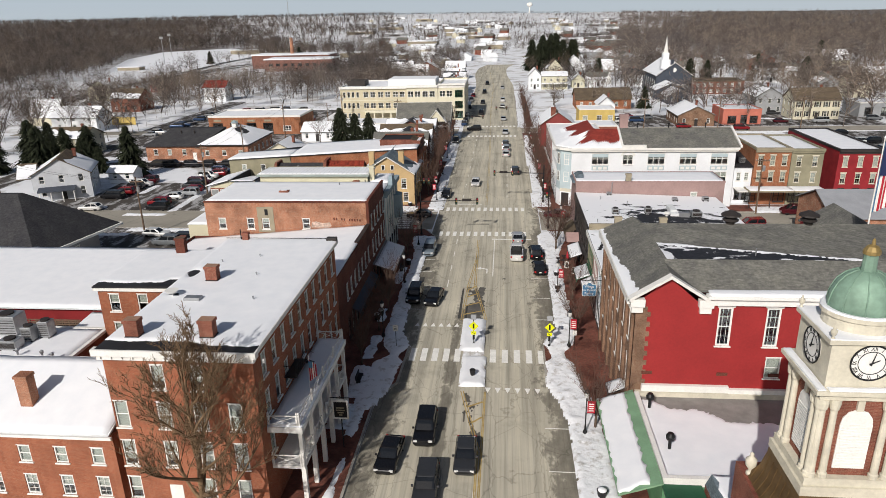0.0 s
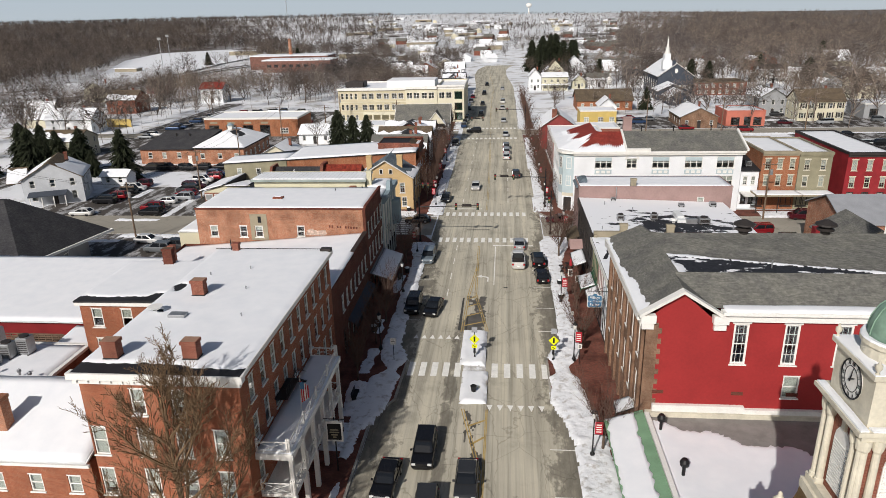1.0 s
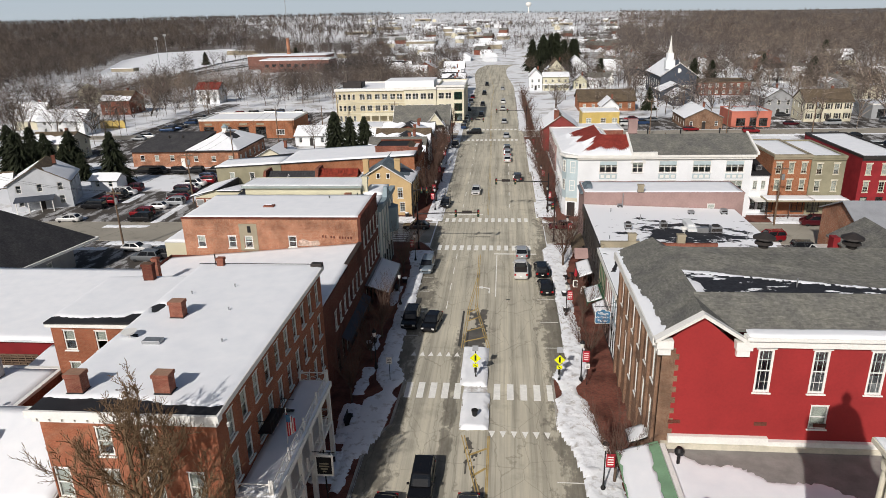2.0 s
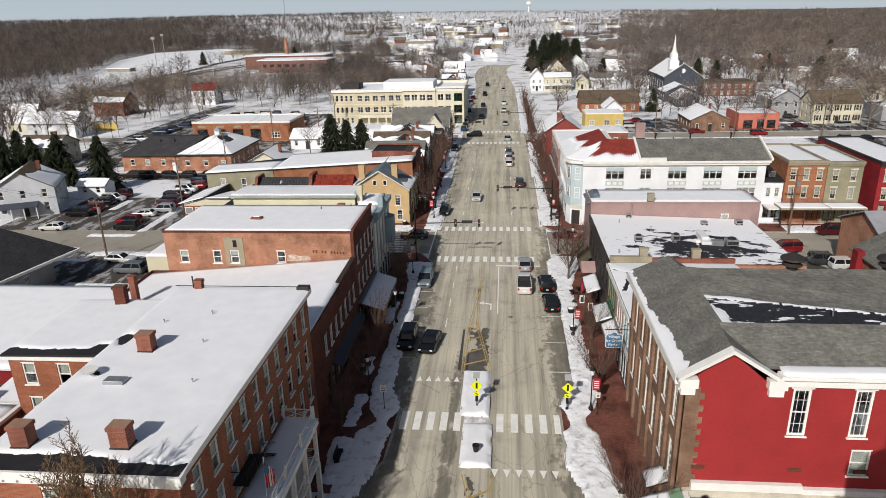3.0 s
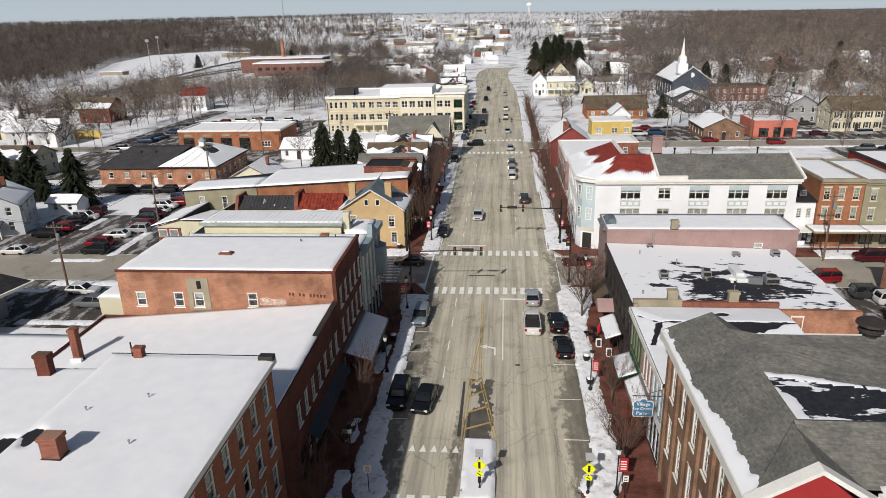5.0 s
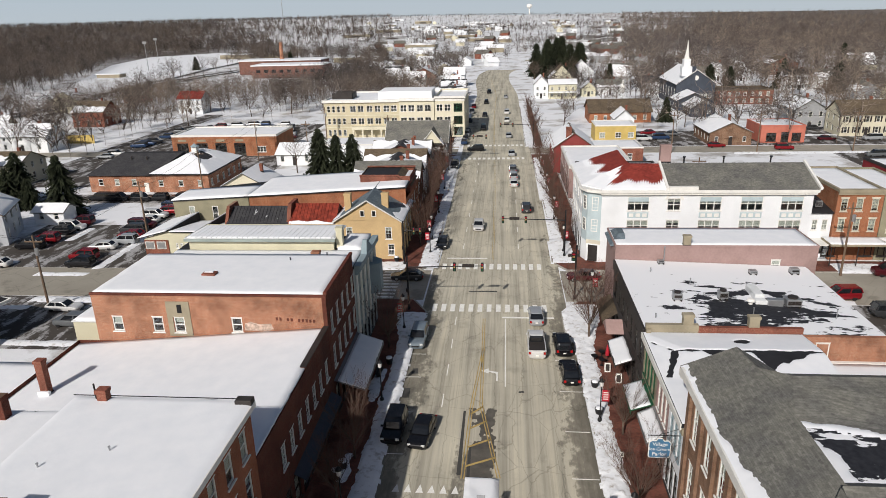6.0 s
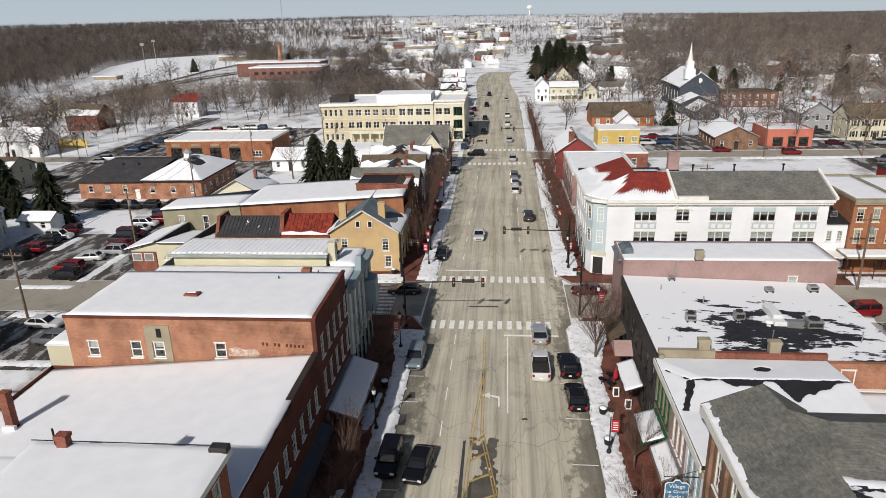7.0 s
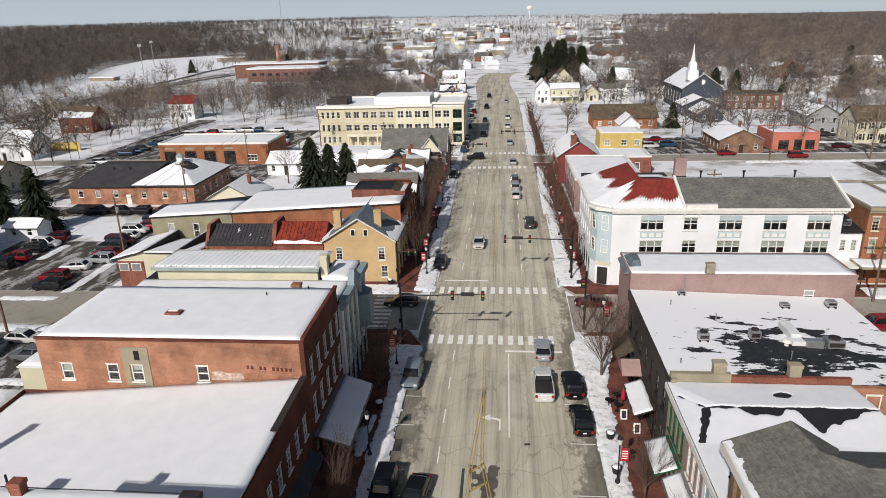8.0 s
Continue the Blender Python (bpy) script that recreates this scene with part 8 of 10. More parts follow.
def plant_tree(meshes, name, x, y, z, label, group="", scale=1.0, turn=0.0, category="tree"):
    t = thing(name, x, y, z, label, category, group, turn=turn)
    m = pose(x, y, z, 0, 0, turn) @ Matrix.Scale(scale, 4)
    k = part(meshes[0].name.split(".")[0], meshes[0], None, t, at=m)
    for me in meshes[1:]:
        part(me.name.split(".")[0], me, None, t, at=m)
    return t


def vase_tree(seed, height, stems):
    """A pruned street tree: a short bole from which many straight stems fan upwards, thick with twigs."""
    rng = random.Random(seed)
    trunk, limb, fine = Geo(), Geo(), Geo()
    trunk.tube((0, 0, -0.1), (0.03, 0.02, 1.5), 0.13, 0.1, 8)

    def shoot(p, d, length, r, level):
        n = (6, 4, 2)[level]
        for k in range(n):
            d = (d + Vector((rng.uniform(-1, 1), rng.uniform(-1, 1), rng.uniform(-0.3, 0.5))) * (0.09, 0.14, 0.2)[level]).normalized()
            q = p + d * (length / n)
            (limb if level == 0 else fine).tube(p, q, r, r * 0.8, 4 if level == 0 else 3)
            p, r = q, r * 0.8
            for _ in range((3, 2, 0)[level]):
                side = Vector((rng.uniform(-1, 1), rng.uniform(-1, 1), rng.uniform(0.0, 0.7)))
                shoot(p, (d + side * 0.6).normalized(), length * rng.uniform(0.26, 0.4), max(0.008, r * 0.5), level + 1)

    for i in range(stems):
        a, el = 2.4 * i, math.radians(rng.uniform(52, 84))
        d = Vector((math.cos(a) * math.cos(el), math.sin(a) * math.cos(el), math.sin(el)))
        shoot(Vector((0, 0, rng.uniform(1.1, 1.6))), d, (height - 1.4) * rng.uniform(0.75, 0.95), 0.045, 0)
    return trunk.mesh("trunk", BARK, True), limb.mesh("branchwork", BARK), fine.mesh("crown", TWIG)


STREET_TREES = [vase_tree(s, 6.6, 10) for s in (3, 8, 15)]
BIG_TREES = [tree_meshes(s, 13.0, (3, 3, 2), 3, 0.55, 0.45, 0.24, 0.018, (BARK, BARK)) for s in (21, 34, 47)]


def crown_tree(seed, bole, top, reach, limbs, r0, mat):
    """An old tree: a straight bole, limbs that sweep out and up from it, side shoots and a haze of twigs."""
    rng = random.Random(seed)
    trunk, limb, fine = Geo(), Geo(), Geo()
    p, r, axis = Vector((0, 0, -0.1)), r0, []
    for k in range(9):
        q = Vector((rng.uniform(-0.12, 0.12), rng.uniform(-0.12, 0.12), -0.1 + top * 0.86 * (k + 1) / 9))
        trunk.tube(p, q, r, r * 0.82, 10)
        axis.append((p, q, r))
        p, r = q, r * 0.82

    def shoot(p, d, length, r, steps_, lift, kids, level):
        for k in range(steps_):
            d = (d + Vector((rng.uniform(-1, 1), rng.uniform(-1, 1), rng.uniform(-0.4, 0.4))) * 0.2 + Vector((0, 0, lift))).normalized()
            q = p + d * (length / steps_)
            (limb if level < 2 else fine).tube(p, q, r, r * 0.78, 5 if level == 0 else 4 if level == 1 else 3)
            p, r = q, r * 0.78
            if level < 3 and (k > 0 or level > 0):
                for _ in range(kids):
                    side = Vector((rng.uniform(-1, 1), rng.uniform(-1, 1), rng.uniform(-0.35, 0.8)))
                    shoot(p, (d + side * 0.9).normalized(), length * rng.uniform(0.3, 0.48), max(0.014, r * 0.5), 3 if level < 2 else 2, lift * 0.6, (3, 2, 0)[level], level + 1)

    for i in range(limbs):
        u = i / (limbs - 1)
        z = bole + (top * 0.8 - bole) * u
        a, el = 2.4 * i + rng.uniform(-0.4, 0.4), math.radians(18 + 42 * u + rng.uniform(-8, 8))
        d = Vector((math.cos(a) * math.cos(el), math.sin(a) * math.cos(el), math.sin(el)))
        shoot(Vector((0, 0, z)), d, reach * (1.0 - 0.5 * u) * rng.uniform(0.85, 1.1), r0 * (0.44 - 0.2 * u), 5, 0.13, 3, 0)
    return trunk.mesh("trunk", mat, True), limb.mesh("branchwork", mat), fine.mesh("crown", mat)


HOTEL_TREE = crown_tree(12, 3.6, 15.6, 5.6, 17, 0.36, PALE_BARK)
plant_tree(HOTEL_TREE, "large_bare_tree", -16.7, 35.0, 0, "tall bare spreading tree before the hotel's brick wall", scale=1.1, turn=40)
k = 0
for x, y, s in ((11.4, 51.6, 1.0), (11.6, 70.5, 0.95), (12.0, 80.2, 0.85), (11.2, 99.0, 1.25), (12.6, 108.0, 0.8), (-11.8, 62.0, 0.95), (-11.2, 75.6, 1.0), (-11.6, 95.8, 1.0), (-11.4, 70.0, 0.85),
                *[(10.9 - 0.012 * (y - 130), y, 1.0 + 0.12 * math.sin(y)) for y in (131, 139, 147, 155, 163, 171, 179, 187, 196)],
                *[(-12.2 - 0.02 * (y - 130), y, 1.0 + 0.12 * math.cos(y)) for y in (131, 137, 144, 151, 157, 164, 170, 177, 184, 190, 197)],
                *[(10, y, 1.0) for y in (225, 238, 252, 268, 284)], *[(-14.5, y, 1.0) for y in (222, 260, 276, 290)]):
    plant_tree(STREET_TREES[k % 3], "street_tree", x, y, 0.1, "slim bare street tree with a haze of reddish twigs", "street trees", s, 47.0 * k)
    k += 1
rt = random.Random(99)
for x, y in ((-48.6, 185), (-139, 211), (-112, 262), (-98, 282), (-84, 290), (-60, 292), (-92, 300), (-62, 310), (-38, 318), (-120, 300), (-150, 240), (-205, 330), (-198, 352), (-190, 322), (-176, 300), (-160, 330),
             (-66, 320), (-100, 320), (-52, 330), (26, 290), (40, 300), (84, 270), (112, 320), (130, 345), (60, 312), (142, 300), (165, 300), (118, 285), (186, 527), (182, 505), (120, 360), (95, 352), (70, 372), (44, 352), (135, 380),
             (-155, 205), (-165, 190), (-145, 165), (-160, 140), (22, 262), (18, 240), (56, 248), (118, 258), (160, 240), (110, 272), (152, 345), (178, 330), (200, 325), (90, 320), (77, 340), (46, 330), (108, 360), (84, 395), (60, 362), (-22, 285), (-18, 312), (-30, 372), (15, 395), (38, 410)):
    plant_tree(BIG_TREES[rt.randrange(3)], "bare_tree", x + rt.uniform(-2, 2), y + rt.uniform(-2, 2), 0, "bare winter tree standing in snow", "bare trees of the town", rt.uniform(0.62, 0.95), rt.uniform(0, 360))


def conifer(seed, h, w):
    rng = random.Random(seed)
    g, t = Geo(), Geo().lathe(0, 0, [(0.22, 0), (0.12, h * 0.5), (0.03, h * 0.98)], 7)
    n = int(h * 6)
    for k in range(n):
        z = 0.6 + (h - 0.7) * k / n
        r = (w * (1 - (z / h)) ** 0.62 + 0.15) * (1.0 + 0.5 * noise.noise((z * 0.9, seed * 3.1, 0.4)))
        for j in range(12):
            a = rng.uniform(0, 2 * math.pi)
            rr = r * rng.uniform(0.45, 1.2)
            d, s = Vector((math.cos(a), math.sin(a), 0)), Vector((-math.sin(a), math.cos(a), 0))
            o = Vector((0, 0, z + rng.uniform(-0.15, 0.15)))
            tip = o + d * rr - Vector((0, 0, rr * rng.uniform(0.25, 0.5)))
            mid = o + d * rr * 0.6 - Vector((0, 0, rr * 0.12))
            wd = 0.06 + rr * 0.1
            g.face(o + d * 0.1, mid + s * wd, tip, mid - s * wd)
            for q in (0.5, 0.75, 0.95):
                p = o.lerp(tip, q)
                u = rng.uniform(0.12, 0.3)
                g.face(p, p + s * u - Vector((0, 0, u)), p + d * u * 0.9 - Vector((0, 0, u * 0.4)))
                g.face(p, p - s * u - Vector((0, 0, u)), p + d * u * 0.9 - Vector((0, 0, u * 0.2)))
    return t.mesh("trunk", BARK), g.mesh("needles", NEEDLE)


SPRUCE = [conifer(s, 11.0, 3.7) for s in (1, 2, 3)]
for x, y, s in ((-41.2, 178.5, 1.1), (-37.4, 179, 0.95), (-33.8, 180, 0.95), (-84.8, 148.5, 1.12), (-105, 155, 1.0), (-99.5, 153, 0.8), (-109, 151, 1.1), (-101.5, 159, 1.0), (-116, 158, 1.15), (-95.6, 153.5, 0.6), (-118, 168, 0.95), (-112, 160, 0.8), (-122, 152, 1.0), (54.5, 259, 0.75), (24, 418, 1.8), (30, 428, 2.0), (37, 420, 1.7), (19, 432, 1.7), (43, 430, 1.7), (34, 442, 2.0), (26, 442, 1.9), (46, 446, 1.6), (92, 345, 1.1), (126, 352, 1.2), (-225, 520, 1.0), (-160, 540, 1.1), (205, 470, 1.2), (-250, 300, 1.0), (52, 372, 1.0), (96, 330, 1.1), (140, 330, 1.2)):
    plant_tree(SPRUCE[int(abs(x)) % 3], "spruce", x, y, 0, "dark green spruce with drooping boughs", "evergreens", s, x * 13)


def far_tree(rng, n, wide=1.0):
    """A bare tree as tapering blades: corners and triangles."""
    v, f = [], []

    def blade(a, b, w):
        d = (b - a).normalized()
        s = d.cross(Vector((rng.uniform(-1, 1), rng.uniform(-1, 1), 0.2))).normalized() * (w * wide)
        k = len(v)
        v.extend((tuple(a - s), tuple(a + s), tuple(b)))
        f.append((k, k + 1, k + 2))

    blade(Vector((0, 0, -0.08)), Vector((rng.uniform(-0.03, 0.03), rng.uniform(-0.03, 0.03), 0.6)), 0.007)
    wide_ = rng.uniform(0.3, 0.45)
    for i in range(n):
        z = rng.uniform(0.16, 0.55)
        a, el = rng.uniform(0, 2 * math.pi), math.asin(rng.uniform(-0.12, 1.0))
        reach = rng.uniform(0.75, 1.0)
        p = Vector((0, 0, z))
        q = Vector((math.cos(a) * math.cos(el) * wide_ * reach, math.sin(a) * math.cos(el) * wide_ * reach, 0.5 + 0.46 * math.sin(el) * reach))
        blade(p, q, 0.0065)
        for _ in range(5):
            b = p.lerp(q, rng.uniform(0.45, 1.0))
            c = b + Vector((rng.uniform(-1, 1), rng.uniform(-1, 1), rng.uniform(-0.75, 0.95))) * 0.13
            blade(b, c, 0.0048)
    return np.array(v, dtype=np.float32), np.array(f, dtype=np.int32)


def woods(name, label, places, seed, n=13, wide=1.0, material=None):
    """One mesh of many far trees; places are rows of x, y, z, height."""
    rng = random.Random(seed)
    kinds = [far_tree(rng, n, wide) for _ in range(7)]
    vs, fs, k = [], [], 0
    for x, y, z, h in places:
        v, f = kinds[rng.randrange(7)]
        a = rng.uniform(0, 2 * math.pi)
        c, s, w = math.cos(a), math.sin(a), h * rng.uniform(0.85, 1.25)
        m = np.empty_like(v)
        m[:, 0], m[:, 1], m[:, 2] = x + w * (c * v[:, 0] - s * v[:, 1]), y + w * (s * v[:, 0] + c * v[:, 1]), z + h * v[:, 2]
        vs.append(m)
        fs.append(f + k)
        k += len(v)
    v, f = np.concatenate(vs), np.concatenate(fs)
    me = bpy.data.meshes.new(name)
    me.vertices.add(len(v))
    me.vertices.foreach_set("co", v.ravel())
    me.loops.add(f.size)
    me.loops.foreach_set("vertex_index", f.ravel())
    me.polygons.add(len(f))
    me.polygons.foreach_set("loop_start", np.arange(0, f.size, 3, dtype=np.int32))
    me.update(calc_edges=True)
    me.materials.append(material or WOOD_BROWN)
    ob = new(name, me)
    BASE[ob] = Matrix.Identity(4)
    tagged(ob, label, "woods", kind="stuff")


rw_ = random.Random(2024)
west, east, middle = [], [], []
TOWN = [(x, y) for x, y, w in spots]
far_w, far_e, far_m = [], [], []
count = 0
while count < 18500:
    d = math.exp(rw_.uniform(math.log(215), math.log(3600)))
    a = math.radians(rw_.uniform(-43, 36))
    x, y = d * math.sin(a), d * math.cos(a)
    if inside(x, y, FIELD) or (-262 < x < -100 and 280 < y < 560 and rw_.random() > 0.12) or abs(x - centre(y)) < 22 and y < 640:
        continue
    clump = noise.noise((x * 0.006, y * 0.006, 4.4))
    fine_ = noise.noise((x * 0.02, y * 0.02, 9.4))
    ang = math.degrees(a)
    if ang < -17 + 4 * clump:
        if d < 420 and (x > -230 or y < 330) and rw_.random() > (0.07 if d < 330 else 0.16):
            continue
        group = west if d < 800 else far_w
    elif ang > 7 + 4 * clump and d > 232:
        if d < 640 and rw_.random() > (0.08 if d < 300 else 0.3 if d < 430 else 0.62):
            continue
        group = east if d < 800 else far_e
    else:
        if d < 330 or (clump + 0.5 * fine_ < -0.08 and rw_.random() > 0.2 and not (-16 < ang < -3 and d < 560)) or (d < 480 and rw_.random() > 0.6):
            continue
        group = middle if d < 800 else far_m
    if any(abs(x - p) < 11 and abs(y - q) < 10 for p, q in TOWN) or (60 < x < 112 and 260 < y < 330) or (-118 < x < -40 and y < 262) or (-190 < x < -95 and 385 < y < 510):
        continue
    group.append((x, y, land(x, y), rw_.uniform(11, 19) * (1.0 if abs(ang) > 9 else 0.62)))
    count += 1
woods("west_woods", "dense bare brown woods on the western slope", west, 1, 17)
woods("east_woods", "bare brown trees crowding between eastern houses", east, 2, 17, 1.0, WOOD_PALE)
woods("valley_trees", "lines of bare trees between the far snowy fields", middle, 3, 14)
woods("far_west_woods", "unbroken bare woods on the far western hills", far_w, 5, 9, 2.0)
woods("far_east_woods", "unbroken bare woods on the far eastern flats", far_e, 6, 8, 1.9, WOOD_PALE)
woods("far_valley_trees", "bare trees dotted over the far valley", far_m, 7, 8, 1.9)
belt = []
for k in range(330):
    x = rw_.uniform(-175, -26)
    y = 318 + rw_.gauss(0, 22) + 0.15 * (x + 100)
    belt.append((x, y, -0.05, rw_.uniform(10, 17)))
woods("creek_trees", "belt of thin bare trees along a creek", belt, 4, 26, 0.55, WOOD_PALE)
yard = []
while len(yard) < 95:
    x, y = rw_.uniform(-215, -96), rw_.uniform(196, 345)
    if x < -100 - (y - 196) * 0.1 and not any(abs(x - p) < 9 and abs(y - q) < 8 for p, q in TOWN + [(-125, 297), (-173, 340), (-132, 218), (-136, 229)]) and not 205 < y < 216:
        yard.append((x, y, -0.05, rw_.uniform(8, 16)))
while len(yard) < 150:
    x, y = rw_.uniform(84, 240), rw_.uniform(262, 330)
    if not any(abs(x - p) < 9 and abs(y - q) < 8 for p, q in TOWN + [(132, 292), (142, 287), (94, 307), (105, 307)]):
        yard.append((x, y, -0.05, rw_.uniform(8, 15)))
woods("yard_trees", "bare trees standing between the outlying houses", yard, 8, 30, 0.55, WOOD_PALE)

# ---- the clock tower ----
tower = thing("clock_tower", 18.9, 28.6, 0, "cream stone clock tower with green copper dome", "clock tower")
TX, TY, TW = 18.8, 28.7, 1.9
part("base_building", Geo().box(16.0, 23.0, 0, 25.0, 31.8, 11.8), RED_BRICK, tower, "red brick base building")
part("curved_roof", Geo().loft([[(TX - w, TY - w, z), (TX + w, TY - w, z), (TX + w, TY + w, z), (TX - w, TY + w, z)] for w, z in ((3.0, 11.7), (2.75, 12.1), (2.45, 12.7), (2.25, 13.6), (2.2, 14.2))]), OLD_COPPER, tower, "flared brown copper skirt roof")
g = Geo()
for k in range(-5, 6):
    x = TX + k * 0.6
    for w0, z0, w1, z1 in ((3.0, 11.7, 2.75, 12.1), (2.75, 12.1, 2.45, 12.7), (2.45, 12.7, 2.25, 13.6)):
        if abs(k * 0.6) < w1:
            g.tube((x, TY - w0, z0 + 0.03), (x, TY - w1, z1 + 0.03), 0.035, 0.035, 4)
            g.tube((TX - w0, TY + k * 0.6, z0 + 0.03), (TX - w1, TY + k * 0.6, z1 + 0.03), 0.035, 0.035, 4)
part("standing_seams", g, OLD_COPPER, tower)
part("plinth", Geo().box(TX - 2.25, TY - 2.25, 14.0, TX + 2.25, TY + 2.25, 14.5).box(TX - 2.1, TY - 2.1, 14.5, TX + 2.1, TY + 2.1, 14.9), STONE, tower)
part("belfry", Geo().box(TX - 1.7, TY - 1.7, 14.9, TX + 1.7, TY + 1.7, 19.0), RED_BRICK, tower, "brick belfry stage")
for side in range(4):
    m = pose(TX, TY, 0, 0, 0, 90 * side)
    for x in (-1.75, -1.2, 1.2, 1.75):
        c = part("column", Geo().lathe(x, -1.85, [(0.24, 14.9), (0.24, 15.1), (0.18, 15.15), (0.16, 18.4), (0.22, 18.5), (0.26, 18.75), (0.26, 19.0)], 12), STONE, tower, at=m, smooth=False)
    ring = [(x, z) for x, z in ((-0.75, 15.3), (0.75, 15.3), (0.75, 17.6), (0.68, 17.95), (0.45, 18.25), (0.0, 18.4), (-0.45, 18.25), (-0.68, 17.95), (-0.75, 17.6))]
    part("louvre_panel", Geo().loft([[(x, -1.70, z) for x, z in ring], [(x, -1.76, z) for x, z in ring]]), WHITE, tower, "white louvred arch", at=m)
    for k in range(16):
        part("louvre_slat", Geo().box(-0.68, -1.80, 15.36 + 0.145 * k, 0.68, -1.755, 15.44 + 0.145 * k), WHITE, tower, at=m)
    part("keystone", Geo().box(-0.16, -1.84, 18.35, 0.16, -1.7, 18.95), STONE, tower, at=m)
part("entablature", Geo().box(TX - 2.05, TY - 2.05, 19.0, TX + 2.05, TY + 2.05, 19.35).box(TX - 2.35, TY - 2.35, 19.35, TX + 2.35, TY + 2.35, 19.55), STONE, tower)
part("clock_stage", Geo().box(TX - 1.85, TY - 1.85, 19.55, TX + 1.85, TY + 1.85, 21.7).box(TX - 2.05, TY - 2.05, 21.7, TX + 2.05, TY + 2.05, 21.9), STONE, tower)
part("snow", snow_sheet(TX - 2.3, TY - 2.3, TX - 1.9, TY + 2.3, flat(19.55), 0.1, 0.3, 0.1, 5), SNOW, tower)
part("snow", snow_sheet(TX - 1.8, TY - 2.3, TX + 2.3, TY - 1.9, flat(19.55), 0.1, 0.3, 0.1, 6), SNOW, tower)
part("snow", snow_sheet(TX - 2.05, TY - 2.05, TX + 2.05, TY + 2.05, flat(21.9), 0.06, 0.4, 0.1, 7), SNOW, tower)
ROMAN = ("XII", "I", "II", "III", "IV", "V", "VI", "VII", "VIII", "IX", "X", "XI")


def letters(text, size):
    """The mesh of a line of writing, centred, in the built-in font."""
    cu = bpy.data.curves.new("letters", "FONT")
    cu.body, cu.size, cu.align_x, cu.align_y, cu.extrude, cu.resolution_u = text, size, "CENTER", "CENTER", 0.006, 2
    ob = bpy.data.objects.new("letters", cu)
    scene.collection.objects.link(ob)
    bpy.context.view_layer.update()
    me = bpy.data.meshes.new_from_object(ob.evaluated_get(bpy.context.evaluated_depsgraph_get()))
    bpy.data.objects.remove(ob)
    return me


NUMERAL = {}
for side in (0, 3):
    m = pose(TX, TY, 20.8, 0, 0, 90 * side) @ Matrix.Translation((0, -1.86, 0))
    face = part("clock_face", Geo().tube((0, 0, 0), (0, -0.05, 0), 0.92, 0.92, 40), WHITE, tower, "white clock face with Roman numerals", at=m)
    g = Geo()
    for rr in (0.92, 0.60):
        n = 48
        for k in range(n):
            a, b = 2 * math.pi * k / n, 2 * math.pi * (k + 1) / n
            g.tube((rr * math.cos(a), -0.06, rr * math.sin(a)), (rr * math.cos(b), -0.06, rr * math.sin(b)), 0.045 if rr > 0.7 else 0.02, None, 4)
    part("clock_rim", g, BLACK, face, at=m)
    for k, t in enumerate(ROMAN):
        if t not in NUMERAL:
            NUMERAL[t] = letters(t, 0.24)
            NUMERAL[t].materials.append(BLACK)
        a = 2 * math.pi * k / 12
        part("numeral", NUMERAL[t], None, face, at=m @ Matrix.Translation((0.76 * math.sin(a), -0.065, 0.76 * math.cos(a))) @ pose(0, 0, 0, 90, 0, 0) @ pose(0, 0, 0, 0, 0, -math.degrees(a)) @ Matrix.Diagonal((1, 1.3, 1, 1)))
    for ang, ln, w in ((62, 0.38, 0.05), (12, 0.62, 0.035)):
        d = Vector((math.sin(radians(ang)), 0, math.cos(radians(ang))))
        part("clock_hand", Geo().tube(Vector((0, -0.1, 0)) - d * 0.12, Vector((0, -0.1, 0)) + d * ln, w, w * 0.4, 4), BLACK, face, at=m)
part("drum", Geo().lathe(TX, TY, [(1.62, 21.85), (1.62, 22.45), (1.75, 22.5), (1.75, 22.7), (1.5, 22.75)], 24), STONE, tower)
part("snow", Geo().lathe(TX, TY, [(1.76, 22.7), (1.7, 22.78), (1.45, 22.76)], 24), SNOW, tower)
DOME = [(1.5, 22.7), (1.5, 23.0), (1.42, 23.4), (1.22, 23.85), (0.9, 24.2), (0.5, 24.42), (0.36, 24.45)]
dome = part("dome", Geo().lathe(TX, TY, DOME, 32), COPPER, tower, "green copper dome", smooth=True)
g = Geo()
for k in range(10):
    a = 2 * math.pi * k / 10
    for (r0, z0), (r1, z1) in zip(DOME[:-1], DOME[1:]):
        g.tube((TX + (r0 + 0.02) * math.cos(a), TY + (r0 + 0.02) * math.sin(a), z0), (TX + (r1 + 0.02) * math.cos(a), TY + (r1 + 0.02) * math.sin(a), z1), 0.035, 0.035, 5)
part("dome_ribs", g, COPPER, dome)
part("lantern", Geo().lathe(TX, TY, [(0.34, 24.4), (0.3, 25.2), (0.36, 25.25)], 12), COPPER, tower)
part("finial", Geo().lathe(TX, TY, [(0.38, 25.2), (0.38, 25.36), (0.26, 25.55), (0.09, 25.62), (0.07, 25.85), (0.02, 25.9)], 12), paint("gilt", (0.32, 0.23, 0.09), 0.5, 0.25, 1, 5, 0.4), tower)
def urn(x, y, z, s=1.0):
    return part("urn", Geo().lathe(x, y, [(0.22 * s, z), (0.22 * s, z + 0.15 * s), (0.1 * s, z + 0.25 * s), (0.12 * s, z + 0.35 * s), (0.3 * s, z + 0.6 * s), (0.32 * s, z + 0.95 * s), (0.2 * s, z + 1.05 * s), (0.1 * s, z + 1.2 * s), (0.12 * s, z + 1.3 * s), (0.02, z + 1.4 * s)], 12), STONE, tower, smooth=True)
